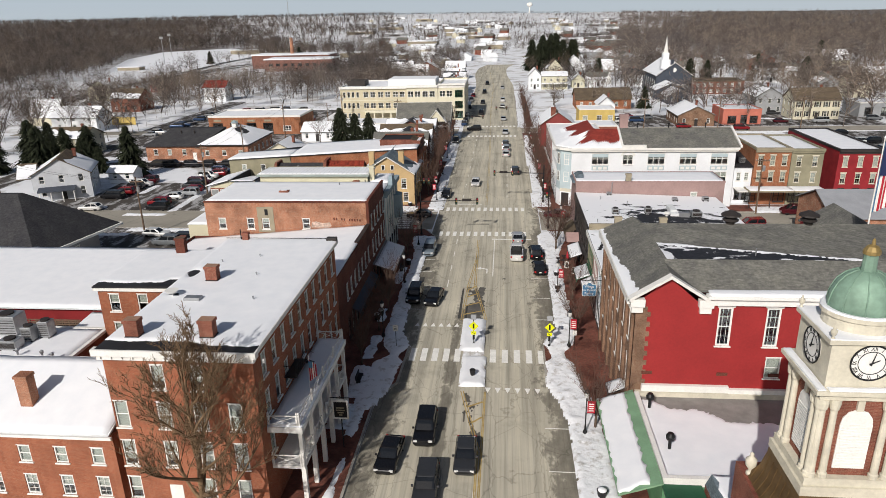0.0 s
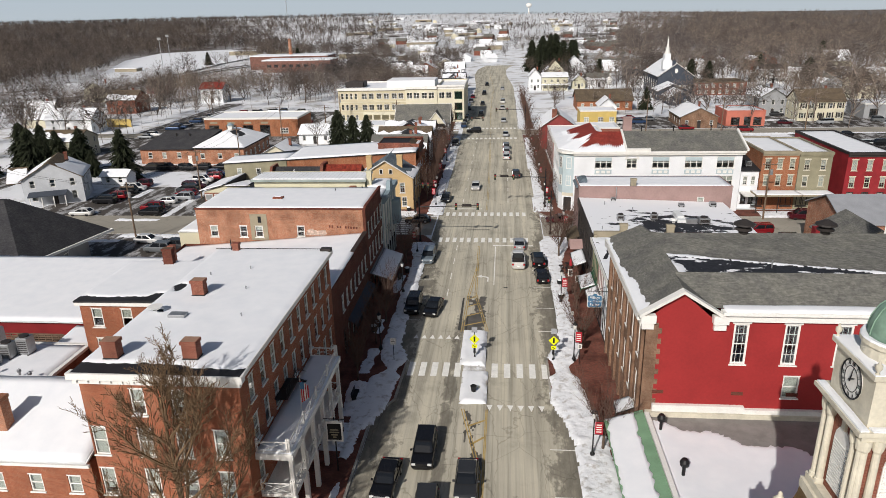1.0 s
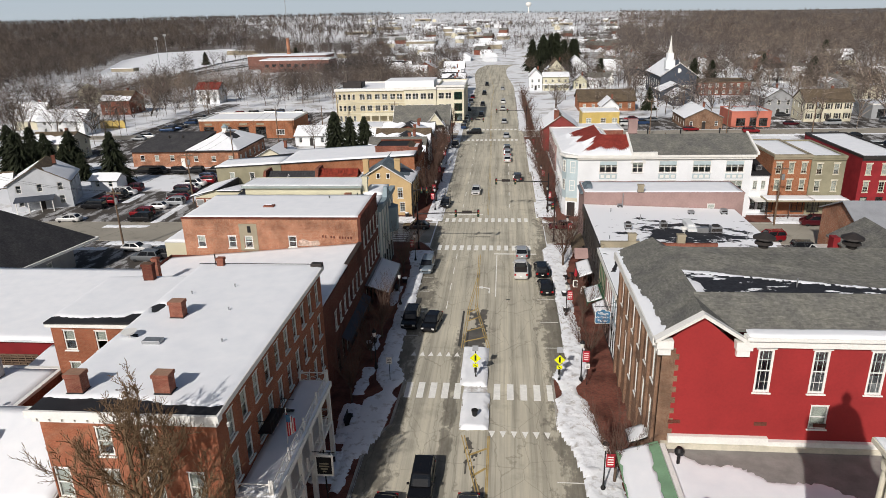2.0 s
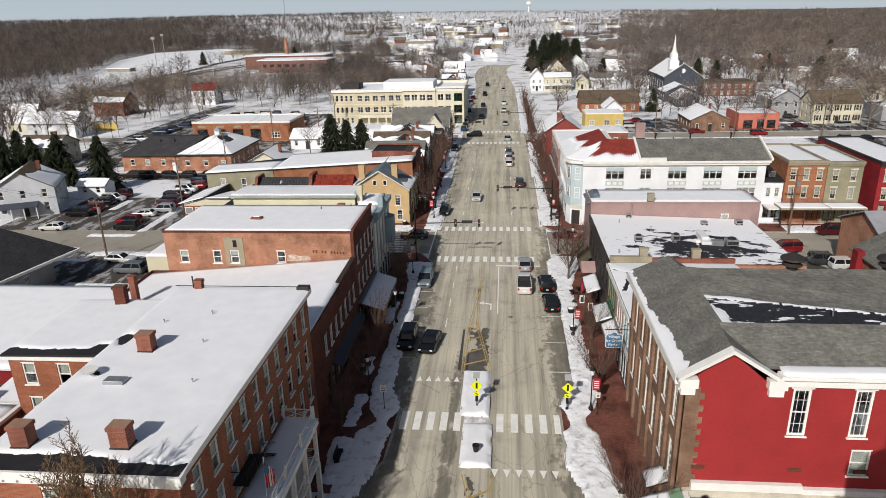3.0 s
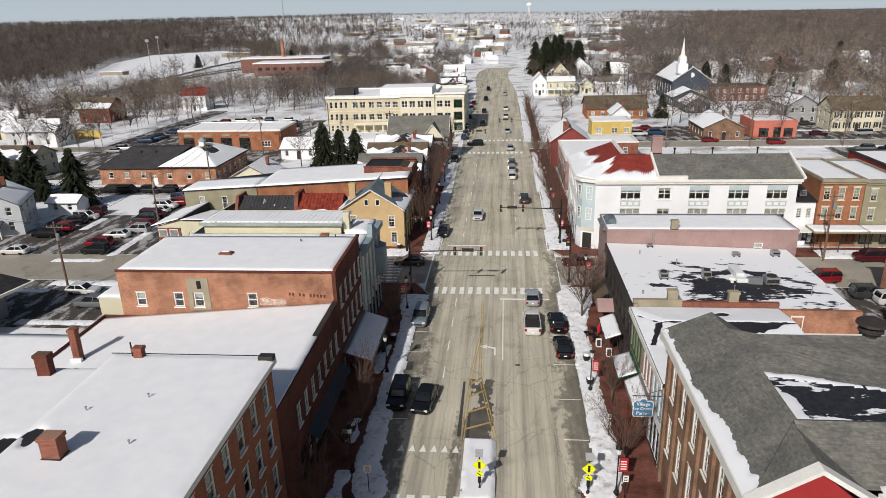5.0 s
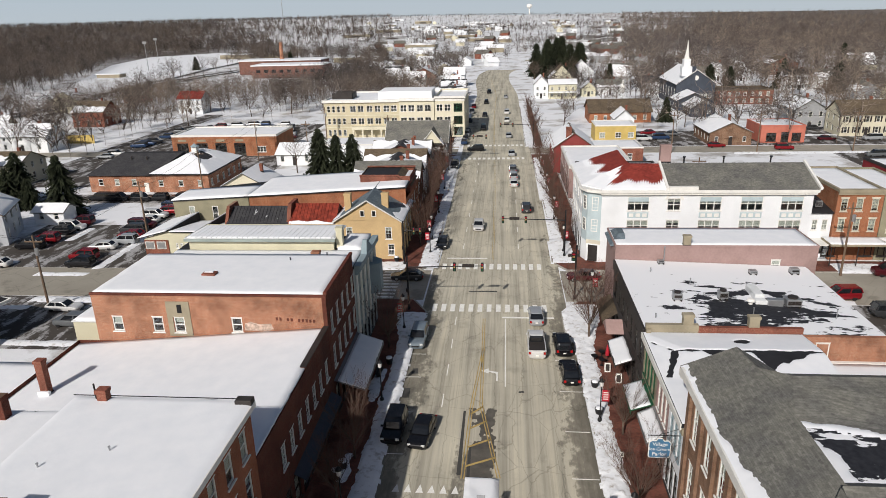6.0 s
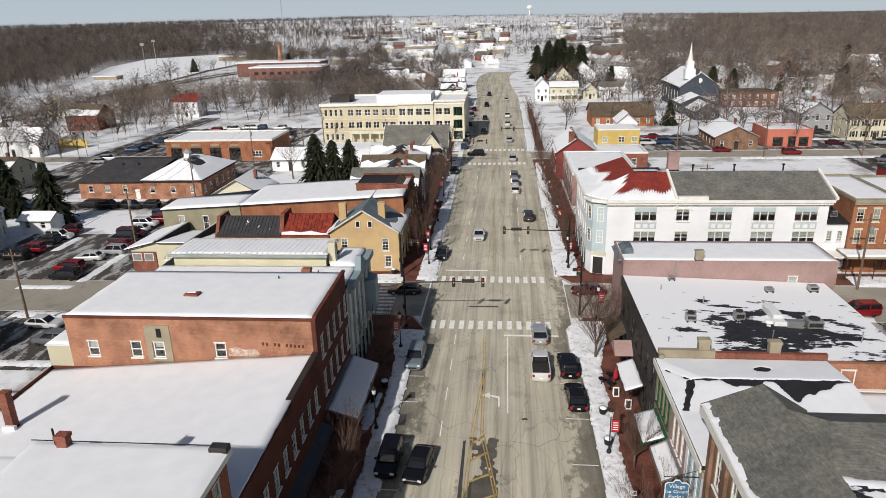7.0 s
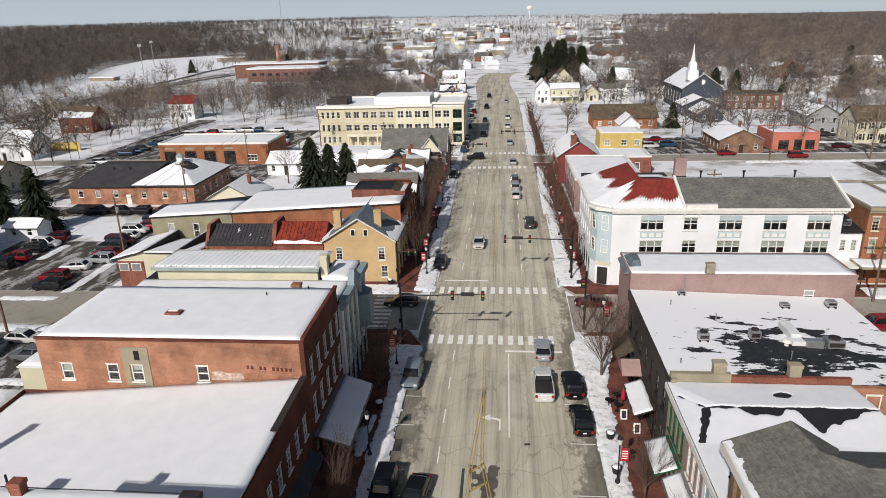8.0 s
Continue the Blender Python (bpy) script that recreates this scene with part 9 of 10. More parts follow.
for x, y, z, s in ((TX - 2.8, TY - 2.8, 11.8, 1.0), (TX - 2.8, TY + 2.8, 11.8, 1.0), (TX + 2.8, TY - 2.8, 11.8, 1.0), (TX - 1.9, TY - 1.9, 21.9, 0.45), (TX - 1.9, TY + 1.9, 21.9, 0.45), (TX + 1.9, TY - 1.9, 21.9, 0.45)):
    urn(x, y, z, s)

narrow = Matrix.Translation((18.95, 28.3, 0)) @ Matrix.Diagonal((0.93, 0.86, 1, 1)) @ Matrix.Translation((-TX, -TY, 0))
for ob in tower.children:
    if ob.name.split(".")[0] == "clock_face":
        ob.matrix_basis = narrow @ Matrix.Translation((0, 0, 20.8)) @ Matrix.Diagonal((1, 1, 0.9, 1)) @ Matrix.Translation((0, 0, -20.8)) @ ob.matrix_basis
    elif ob.name.split(".")[0] != "base_building":
        ob.matrix_basis = narrow @ ob.matrix_basis

# ---- the hotel's porch ----
porch = thing("hotel_porch", -12.7, 47, 0, "white two-storey timber porch with snowy deck roof", "porch")
PX0, PX1, PY0, PY1, PZ = -13.88, -11.5, 40.2, 53.8, 7.2
part("deck_roof", Geo().box(PX0, PY0 - 0.2, PZ - 0.45, PX1 + 0.25, PY1 + 0.2, PZ), WHITE, porch)
part("snow", snow_sheet(PX0, PY0 - 0.15, PX1 + 0.2, PY1 + 0.15, flat(PZ), 0.12, 0.5, 0.15, 5), SNOW, porch, smooth=True)
part("balcony_floor", Geo().box(PX0, PY0, 3.5, PX1 + 0.1, PY1, 3.75), WHITE, porch)
def lattice(parent, a, b, z0, h, every=1.1, name="railing"):
    """A rail of crossed slats between two points."""
    a, b = Vector((*a, z0)), Vector((*b, z0))
    n = max(1, int((b - a).length / every))
    up = Vector((0, 0, h))
    r = part(name, Geo().bar(a + up, b + up, 0.07, 0.07).bar(a + up * 0.12, b + up * 0.12, 0.05, 0.05), WHITE, parent)
    g = Geo()
    for i in range(n):
        p, q = a.lerp(b, i / n), a.lerp(b, (i + 1) / n)
        g.bar(p + up * 0.1, q + up, 0.03, 0.03).bar(p + up, q + up * 0.1, 0.03, 0.03)
    part("cross_slats", g, WHITE, r)
    for i in range(n + 1):
        if i % 3 == 0 or i == n:
            p = a.lerp(b, i / n)
            part("baluster_post", Geo().box(p.x - 0.07, p.y - 0.07, z0, p.x + 0.07, p.y + 0.07, z0 + h + 0.12).lathe(p.x, p.y, [(0.05, z0 + h + 0.12), (0.09, z0 + h + 0.22), (0.02, z0 + h + 0.34)], 8), WHITE, r)
    return r


for z, h in ((PZ, 0.85), (3.75, 0.9)):
    lattice(porch, (PX1, PY0), (PX1, PY1), z, h)
    lattice(porch, (PX0 + 0.1, PY0), (PX1 - 0.16, PY0), z, h)
    lattice(porch, (PX0 + 0.1, PY1), (PX1 - 0.16, PY1), z, h)
for y in steps(PY0 + 0.15, PY1 - 0.15, 6):
    part("column", Geo().box(PX1 - 0.2, y - 0.17, 0.15, PX1 + 0.14, y + 0.17, 3.5).box(PX1 - 0.17, y - 0.14, 3.75, PX1 + 0.11, y + 0.14, PZ - 0.45), WHITE, porch)
stair = thing("fire_escape", -13.3, 47, 3, "black iron fire escape landing and steps on the hotel wall", "fire escape")
part("landing", Geo().box(-13.88, 44.6, 8.6, -12.9, 47.6, 8.68), BLACK, stair)
g = Geo()
for y in steps(44.6, 47.6, 7):
    g.tube((-12.9, y, 8.65), (-12.9, y, 9.6), 0.02)
g.tube((-12.9, 44.6, 9.6), (-12.9, 47.6, 9.6), 0.025).tube((-13.88, 44.6, 9.6), (-12.9, 44.6, 9.6), 0.025)
part("railing", g, BLACK, stair)
for k in range(7):
    part("tread", Geo().box(-13.7, 47.6 + 0.27 * k, 8.5 - 0.19 * k, -12.95, 47.85 + 0.27 * k, 8.54 - 0.19 * k), BLACK, stair)
part("stringer", Geo().bar((-12.95, 47.6, 8.6), (-12.95, 49.6, 7.25), 0.06, 0.06).bar((-12.95, 47.6, 9.5), (-12.95, 49.6, 8.15), 0.03, 0.03).bar((-13.7, 47.6, 8.6), (-13.7, 49.6, 7.25), 0.06, 0.06), BLACK, stair)
flag = thing("flag", -12.2, 45.4, 7.3, "striped flag hanging on a white pole from the porch", "flag")
part("pole", Geo().tube((-12.2, 45.4, 7.2), (-12.0, 45.2, 10.2), 0.03).lathe(-12.0, 45.2, [(0.02, 10.2), (0.07, 10.27), (0.02, 10.35)], 8), WHITE, flag)
for k in range(7):
    x, d = -12.0 + 0.085 * k, 0.06 * math.sin(k * 1.9)
    part("stripe", Geo().loft([[(x, 45.1 + d, z), (x + 0.088, 45.1 + 0.06 * math.sin(k * 1.9 + 1.9), z), (x + 0.088, 45.115 + 0.06 * math.sin(k * 1.9 + 1.9), z), (x, 45.115 + d, z)] for z in (8.1 + 0.07 * k, 9.9 - 0.05 * k)]), (SIGN_RED, WHITE)[k % 2], flag)
part("canton", Geo().box(-11.99, 45.02, 9.3, -11.7, 45.08, 9.85), SIGN_BLUE, flag)
inn = thing("hanging_sign", -10.45, 47.5, 2.6, "black hanging board with white frame and plain bars of lettering", "sign")
part("board", Geo().box(-11.0, 47.45, 3.2, -9.85, 47.55, 4.75), BLACK, inn)
part("frame", Geo().box(-11.1, 47.43, 3.08, -9.75, 47.57, 3.22).box(-11.1, 47.43, 4.73, -9.75, 47.57, 4.87).box(-11.1, 47.43, 3.22, -10.98, 47.57, 4.73).box(-9.87, 47.43, 3.22, -9.75, 47.57, 4.73).prism([(-10.75, 47.43), (-10.1, 47.43), (-10.1, 47.57), (-10.75, 47.57)], 4.87, 4.97), WHITE, inn)
for z, w in ((4.1, 0.34), (3.87, 0.38), (3.64, 0.26), (3.42, 0.14)):
    part("lettering_bar", Geo().box(-10.43 - w, 47.42, z, -10.43 + w, 47.445, z + 0.11), TAN, inn)
part("post", Geo().tube((-10.43, 47.6, 0.1), (-10.43, 47.6, 5.2), 0.06).bar((-11.3, 47.6, 5.05), (-9.6, 47.6, 5.05), 0.06, 0.06), BLACK, inn)

# ---- street furniture ----
def lamp(x, y, banner, z=0.15):
    """A black post lamp with a lantern and a banner."""
    t = thing("street_lamp", x, y, z, "black post lamp with glass lantern" + (" and red banner" if banner else ""), "street lamp", "street lamps")
    part("post", Geo().lathe(x, y, [(0.2, z), (0.2, z + 0.35), (0.1, z + 0.5), (0.06, z + 1.0), (0.05, z + 3.7)], 10), BLACK, t)
    l = part("lantern", Geo().lathe(x, y, [(0.08, z + 3.7), (0.17, z + 3.8), (0.22, z + 4.25)], 8), HEAD, t)
    part("cap", Geo().lathe(x, y, [(0.27, z + 4.25), (0.2, z + 4.4), (0.04, z + 4.55), (0.02, z + 4.7)], 8), BLACK, l)
    if banner:
        s = 1 if x > 0 else -1
        b = part("banner", Geo().box(x + s * 0.1, y - 0.02, z + 2.2, x + s * 0.75, y + 0.02, z + 3.4) if s > 0 else Geo().box(x - 0.75, y - 0.02, z + 2.2, x - 0.1, y + 0.02, z + 3.4), SIGN_RED, t, "red banner with pale lettering bars")
        for k in range(4):
            xx = x + s * 0.42
            part("lettering_bar", Geo().box(xx - 0.22, y - 0.035, z + 2.4 + 0.22 * k, xx + 0.22, y - 0.022, z + 2.49 + 0.22 * k), WHITE, b)
        part("bracket", Geo().bar((x, y, z + 3.42), (x + s * 0.8, y, z + 3.42), 0.03, 0.03).bar((x, y, z + 2.18), (x + s * 0.8, y, z + 2.18), 0.03, 0.03), BLACK, t)
    return t


for x, y, b in ((10.4, 50.6, True), (10.2, 82.0, True), (10.4, 66.9, True), (12.6, 109.0, True), (10.5, 34.5, False), (10.6, 128.5, True), (10.3, 146, True), (10.0, 164, True), (9.7, 182, True), (-10.6, 68.5, False), (-10.4, 84.5, False), (-10.5, 100.5, True), (-10.2, 127.5, True), (-10.6, 134.0, True), (-11.0, 150, True), (-11.5, 168, True), (-12, 186, True)):
    lamp(x, y, b)


def crossing_sign(x, y):
    t = thing("crossing_sign", x, y, 0.3, "lemon-yellow diamond crossing sign with solar panel on black post", "sign", "crossing signs")
    part("post", Geo().tube((x, y, 0.1), (x, y, 3.5), 0.05, 0.05, 8).lathe(x, y, [(0.14, 0.1), (0.14, 0.4), (0.06, 0.5)], 8), BLACK, t)
    d = part("diamond", Geo().loft([[(x, y - 0.07, 1.98), (x + 0.55, y - 0.07, 2.53), (x, y - 0.07, 3.08), (x - 0.55, y - 0.07, 2.53)], [(x, y - 0.1, 1.98), (x + 0.55, y - 0.1, 2.53), (x, y - 0.1, 3.08), (x - 0.55, y - 0.1, 2.53)]]), SIGN_YELLOW, t)
    part("symbol_bar", Geo().box(x - 0.09, y - 0.115, 2.25, x + 0.09, y - 0.102, 2.85), BLACK, d)
    p = part("plaque", Geo().box(x - 0.28, y - 0.1, 1.5, x + 0.28, y - 0.07, 1.9), SIGN_YELLOW, t)
    part("symbol_bar", Geo().bar((x - 0.15, y - 0.11, 1.8), (x + 0.12, y - 0.11, 1.6), 0.05, 0.05), BLACK, p)
    part("solar_panel", Geo().loft([[(x - 0.3, y - 0.25, 3.4), (x + 0.3, y - 0.25, 3.4), (x + 0.3, y + 0.2, 3.75), (x - 0.3, y + 0.2, 3.75)], [(x - 0.3, y - 0.25, 3.45), (x + 0.3, y - 0.25, 3.45), (x + 0.3, y + 0.2, 3.8), (x - 0.3, y + 0.2, 3.8)]]), GREY_WALL, t)
    part("signal_box", Geo().box(x - 0.12, y - 0.12, 0.9, x + 0.12, y + 0.12, 1.35), BLACK, t)


crossing_sign(-0.1, 66.9)
crossing_sign(8.25, 66.9)


def board_sign(x, y, label, w=0.6, h=0.75, z=2.2, material=None, name="road_sign"):
    t = thing(name, x, y, 0.15, label, "sign")
    part("post", Geo().tube((x, y, 0.1), (x, y, z + h), 0.035, 0.035, 6), BLACK, t)
    b = part("plate", Geo().box(x - w / 2, y - 0.06, z, x + w / 2, y - 0.04, z + h), material or WHITE, t)
    for k in range(3):
        part("lettering_bar", Geo().box(x - w * 0.3, y - 0.068, z + h * (0.2 + 0.24 * k), x + w * 0.3, y - 0.061, z + h * (0.2 + 0.24 * k) + 0.06), BLACK, b)


board_sign(-8.7, 65.9, "white rectangular road sign with dark lettering bars on black post")
board_sign(10.9, 66.2, "small white parking sign on a thin post", 0.4, 0.55, 2.0)
board_sign(10.9, 74.5, "small white parking sign on a thin post", 0.3, 0.45, 2.0)


def mast_arm(x, y, reach, z=5.9):
    """A signal pole with an arm over the street; reach is signed."""
    t = thing("traffic_signal", x, y, 0.15, "black signal pole with long mast arm and hanging heads", "traffic light", "traffic signals")
    part("pole", Geo().lathe(x, y, [(0.2, 0.1), (0.2, 0.5), (0.13, 0.6), (0.1, z + 1.6)], 10), BLACK, t)
    part("arm", Geo().tube((x, y, z), (x + reach, y, z + 0.25), 0.09, 0.05, 8), BLACK, t)
    for k in (0.62, 0.98):
        xx = x + reach * k
        h = part("signal_head", Geo().soft(xx - 0.18, y - 0.16, z - 0.45, xx + 0.18, y + 0.16, z + 0.65, 0.05), BLACK, t)
        for j, mm in enumerate((SIGN_RED, MARK_YELLOW, GREEN_DARK)):
            part("lens", Geo().tube((xx, y - 0.17, z + 0.45 - 0.35 * j), (xx, y - 0.2, z + 0.45 - 0.35 * j), 0.11, 0.11, 10), mm, h)
    xx = x + reach * 0.8
    part("street_name_plate", Geo().box(xx - 0.75, y - 0.05, z + 0.05, xx + 0.75, y + 0.0, z + 0.5), DARK, t)
    part("walk_signal", Geo().box(x - 0.25, y - 0.3, 2.6, x + 0.1, y - 0.1, 3.1), BLACK, t)
    return t


mast_arm(-10.7, 106.2, 9.6)
mast_arm(10.6, 126.5, -9.6)
mast_arm(10.6, 110.2, -0.4)
mast_arm(-13.6, 122.4, 2.6, 5.4)
mast_arm(-12.2, 199, 9.0)
mast_arm(9.4, 217.5, -9.4)


def utility_pole(x, y, h=10.5):
    t = thing("utility_pole", x, y, 0, "weathered wooden utility pole with crossarm and transformer", "utility pole", "utility poles")
    part("pole", Geo().lathe(x, y, [(0.17, -0.1), (0.11, h)], 8), WOODPOLE, t)
    part("crossarm", Geo().box(x - 1.2, y - 0.06, h - 0.9, x + 1.2, y + 0.06, h - 0.75), WOODPOLE, t)
    for k in (-1.1, -0.4, 0.4, 1.1):
        part("insulator", Geo().lathe(x + k, y, [(0.05, h - 0.75), (0.07, h - 0.65), (0.03, h - 0.55)], 6), STEEL, t)
    part("transformer", Geo().lathe(x + 0.3, y - 0.2, [(0.22, h - 2.6), (0.24, h - 2.5), (0.24, h - 1.7), (0.1, h - 1.6)], 10), STEEL, t)


POLES = [(-58.5, 104.5), (-60, 133.5), (-62, 161), (-64, 200), (-50, 199), (-30, 208), (44.5, 206), (66, 206), (90, 207), (62, 240), (48, 262), (120, 206), (36, 150), (48, 119.6), (-97, 121), (-132, 122), (78, 262), (-52, 226)]
for x, y in POLES:
    utility_pole(x, y)
for a, b in ((0, 1), (1, 2), (2, 3), (0, 14), (14, 15), (5, 4), (4, 3), (6, 7), (7, 8), (8, 11), (9, 10), (7, 9)):
    for k in (-1.1, 1.1):
        p, q = Vector((POLES[a][0] + k, POLES[a][1], 9.95)), Vector((POLES[b][0] + k, POLES[b][1], 9.95))
        side = (q - p).cross(Vector((0, 0, 1))).normalized() * 0.02
        line = [p.lerp(q, i / 12) - Vector((0, 0, 3.6 * (i / 12) * (1 - i / 12))) for i in range(13)]
        solo("overhead_cable", Geo().loft([[c - side, c + side, c + Vector((0, 0, 0.03))] for c in line]), BLACK, "thin black overhead cable between poles", "cable", "overhead cables")

# the blue shop sign on its bracket
ice = thing("shop_sign", 12.9, 76.2, 5.0, "blue scalloped hanging sign with white lettering", "sign")
board = [(-0.72, -0.75), (0.72, -0.75), (0.8, -0.6), (0.8, 0.55), (0.62, 0.72), (0.3, 0.7), (0.15, 0.92), (-0.15, 0.92), (-0.3, 0.7), (-0.62, 0.72), (-0.8, 0.55), (-0.8, -0.6)]
IX, IY, IZ = 12.85, 71.0, 5.3
for nm, s, y0, y1, mm in (("border", 1.0, 0.0, 0.06, WHITE), ("board", 0.93, -0.02, 0.0, SIGN_BLUE)):
    part(nm, Geo().loft([[(IX + s * x, IY + y0, IZ + s * z) for x, z in board], [(IX + s * x, IY + y1, IZ + s * z) for x, z in board]]), mm, ice)
for k, (txt, sz) in enumerate((("Village", 0.42), ("Ice Cream", 0.36), ("Parlor", 0.42))):
    me = letters(txt, sz)
    me.materials.append(WHITE)
    part("lettering", me, None, ice, "white lettering", at=pose(IX, IY - 0.03, IZ + 0.42 - 0.42 * k, 90, 0, 0))
part("bracket", Geo().bar((14.2, IY + 0.03, IZ + 1.15), (IX - 0.9, IY + 0.03, IZ + 1.15), 0.05, 0.05).bar((14.2, IY + 0.03, IZ + 1.75), (IX - 0.2, IY + 0.03, IZ + 1.15), 0.03, 0.03), BLACK, ice)
parasol = thing("parasol", 12.5, 93.7, 0.15, "folded maroon parasol among the outdoor tables", "parasol")
part("pole", Geo().lathe(12.5, 93.7, [(0.2, 0.15), (0.03, 0.22), (0.025, 2.1)], 8), BLACK, parasol)
part("canopy", Geo().lathe(12.5, 93.7, [(0.2, 0.75), (0.24, 1.0), (0.15, 1.6), (0.03, 2.1)], 9), SIGN_RED, parasol, "folded maroon cloth")
# awnings
def awning(x0, x1, y0, y1, z0, z1, material, label, snow=True, side=1):
    """A sloping canvas from the wall x0 at z1 out to x1 at z0."""
    t = thing("awning", (x0 + x1) / 2, y0, z0, label, "awning", "shop awnings")
    q = [(x0, y0, z1), (x1, y0, z0), (x1, y1, z0), (x0, y1, z1)]
    part("canvas", Geo().loft([[(x, y, z - 0.05) for x, y, z in q], q]), material, t)
    part("valance", Geo().box(min(x1, x1 - 0.03 * side), y0, z0 - 0.35, max(x1, x1 - 0.03 * side), y1, z0), material, t)
    if snow:
        part("snow", snow_sheet(min(x1, x0 + (x1 - x0) * 0.12), y0 + 0.1, max(x1, x0 + (x1 - x0) * 0.12), y1 - 0.1, lambda x, y: z1 + (z0 - z1) * (x - x0) / (x1 - x0), 0.1, 0.3, 0.12, y0), SNOW, t, smooth=True)


awning(14.2, 12.3, 79.2, 83.5, 3.2, 3.9, GREEN_DARK, "dark green canvas awning covered with snow", True, -1)
awning(14.2, 12.8, 74.6, 79.0, 3.2, 3.9, AWNING, "striped canvas awning with sliding snow", True, -1)
awning(14.0, 12.2, 87.0, 92.4, 3.2, 3.9, DARK, "black canvas awning with a slab of snow", True, -1)
porchlet = thing("gabled_awning", 13, 95.2, 3.0, "small pinkish striped gabled awning over a shop door", "awning", "shop awnings")
for s in (-1, 1):
    part("canvas", Geo().loft([[(x, 95.2 + s * o, z - 0.05) for x, o, z in ((14.1, 0, 4.3), (12.3, 0, 4.3), (12.3, 1.5, 3.3), (14.1, 1.5, 3.3))], [(x, 95.2 + s * o, z) for x, o, z in ((14.1, 0, 4.3), (12.3, 0, 4.3), (12.3, 1.5, 3.3), (14.1, 1.5, 3.3))]]), PINK, porchlet)
part("front_panel", Geo().loft([[(12.3, 93.75, 3.25), (12.3, 96.65, 3.25), (12.3, 95.2, 4.28)], [(12.34, 93.75, 3.25), (12.34, 96.65, 3.25), (12.34, 95.2, 4.28)]]), PINK, porchlet)
awning(14.0, 12.4, 97.5, 103.0, 3.0, 4.0, SHINGLE_BROWN, "brown shingled awning roof", False, -1)
awning(-14.2, -11.3, 81.6, 91.6, 3.1, 4.1, AWNING, "long grey awning with snow in the shade", True, 1)
awning(-14.2, -13.3, 69.0, 80.6, 3.0, 3.5, SLATE_BLUE, "dark canvas awning along the shaded shops", False, 1)
awning(14.2, 12.6, 53.0, 55.0, 2.8, 3.5, BLACK, "black domed awning dusted with snow", True, -1)
for x, y, z, mm, lb in ((12.2, 91.4, 0.15, WHITE, "white-framed folding pavement board"), (13.0, 89.2, 0.15, WHITE, "white-framed folding pavement board")):
    t = thing("pavement_board", x, y, z, lb, "sign", "pavement boards")
    part("panel", Geo().loft([[(x - 0.3, y - 0.25, z), (x + 0.3, y - 0.25, z), (x + 0.3, y - 0.22, z), (x - 0.3, y - 0.22, z)], [(x - 0.3, y - 0.03, z + 0.95), (x + 0.3, y - 0.03, z + 0.95), (x + 0.3, y, z + 0.95), (x - 0.3, y, z + 0.95)]]), mm, t)
    part("slate", Geo().loft([[(x - 0.2, y - 0.24, z + 0.12), (x + 0.2, y - 0.24, z + 0.12), (x + 0.2, y - 0.2, z + 0.12), (x - 0.2, y - 0.2, z + 0.12)], [(x - 0.2, y - 0.075, z + 0.82), (x + 0.2, y - 0.075, z + 0.82), (x + 0.2, y - 0.04, z + 0.82), (x - 0.2, y - 0.04, z + 0.82)]]), DARK, t, "dark writing surface")
    part("panel", Geo().loft([[(x - 0.3, y + 0.22, z), (x + 0.3, y + 0.22, z), (x + 0.3, y + 0.25, z), (x - 0.3, y + 0.25, z)], [(x - 0.3, y, z + 0.95), (x + 0.3, y, z + 0.95), (x + 0.3, y + 0.03, z + 0.95), (x - 0.3, y + 0.03, z + 0.95)]]), mm, t)
for x, y in ((10.5, 88.0), (10.3, 83.2), (-11.9, 74.2), (-12.2, 73.0), (10.8, 42.5), (-10.9, 92.0), (-15, 123.6)):
    t = thing("planter_tub", x, y, 0.15, "round black planter tub capped with snow", "planter", "planters")
    part("tub", Geo().lathe(x, y, [(0.28, 0.15), (0.4, 0.8), (0.42, 0.85), (0.36, 0.85)], 14), BLACK, t)
    part("snow", Geo().lathe(x, y, [(0.36, 0.8), (0.33, 0.95), (0.1, 1.02)], 12), SNOW, t, smooth=True)
for x, y in ((11.8, 92.6), (11.1, 93.4), (12.0, 94.4)):
    t = thing("cafe_table", x, y, 0.15, "small round black outdoor table", "table", "outdoor tables")
    part("top", Geo().lathe(x, y, [(0.36, 0.85), (0.36, 0.9)], 14), BLACK, t)
    part("leg", Geo().lathe(x, y, [(0.25, 0.15), (0.04, 0.2), (0.04, 0.85)], 8), BLACK, t)

# ---- vehicles ----
CAR_PAINT = {}


def car_paint(name, c, metal=0.3):
    if name not in CAR_PAINT:
        CAR_PAINT[name] = paint(name + "_car_paint", c, 0.22, 0.05, 0.8, 4.0, metal, 0.5, 0)
    return CAR_PAINT[name]


def plan(l0, l1, w, r=0.35, n=4):
    """A rounded rectangle along y from l0 to l1."""
    pts = []
    for cx, cy, a0 in ((w / 2 - r, l1 - r, 0), (-w / 2 + r, l1 - r, 90), (-w / 2 + r, l0 + r, 180), (w / 2 - r, l0 + r, 270)):
        for k in range(n):
            a = radians(a0 + 90 * k / (n - 1))
            pts.append((cx + r * math.cos(a), cy + r * math.sin(a)))
    return pts


SIZES = {"sedan": (4.7, 1.82, 0.92, 1.44, (-1.95, 1.0), (-1.35, 0.25)), "suv": (4.7, 1.88, 1.05, 1.72, (-2.25, 1.05), (-2.0, 0.35)), "pickup": (5.8, 1.98, 1.12, 1.86, (-0.55, 1.55), (-0.35, 0.85)), "van": (5.0, 1.95, 1.1, 1.8, (-2.4, 1.5), (-2.2, 0.7))}
WHEEL = {}
BUILT = {}


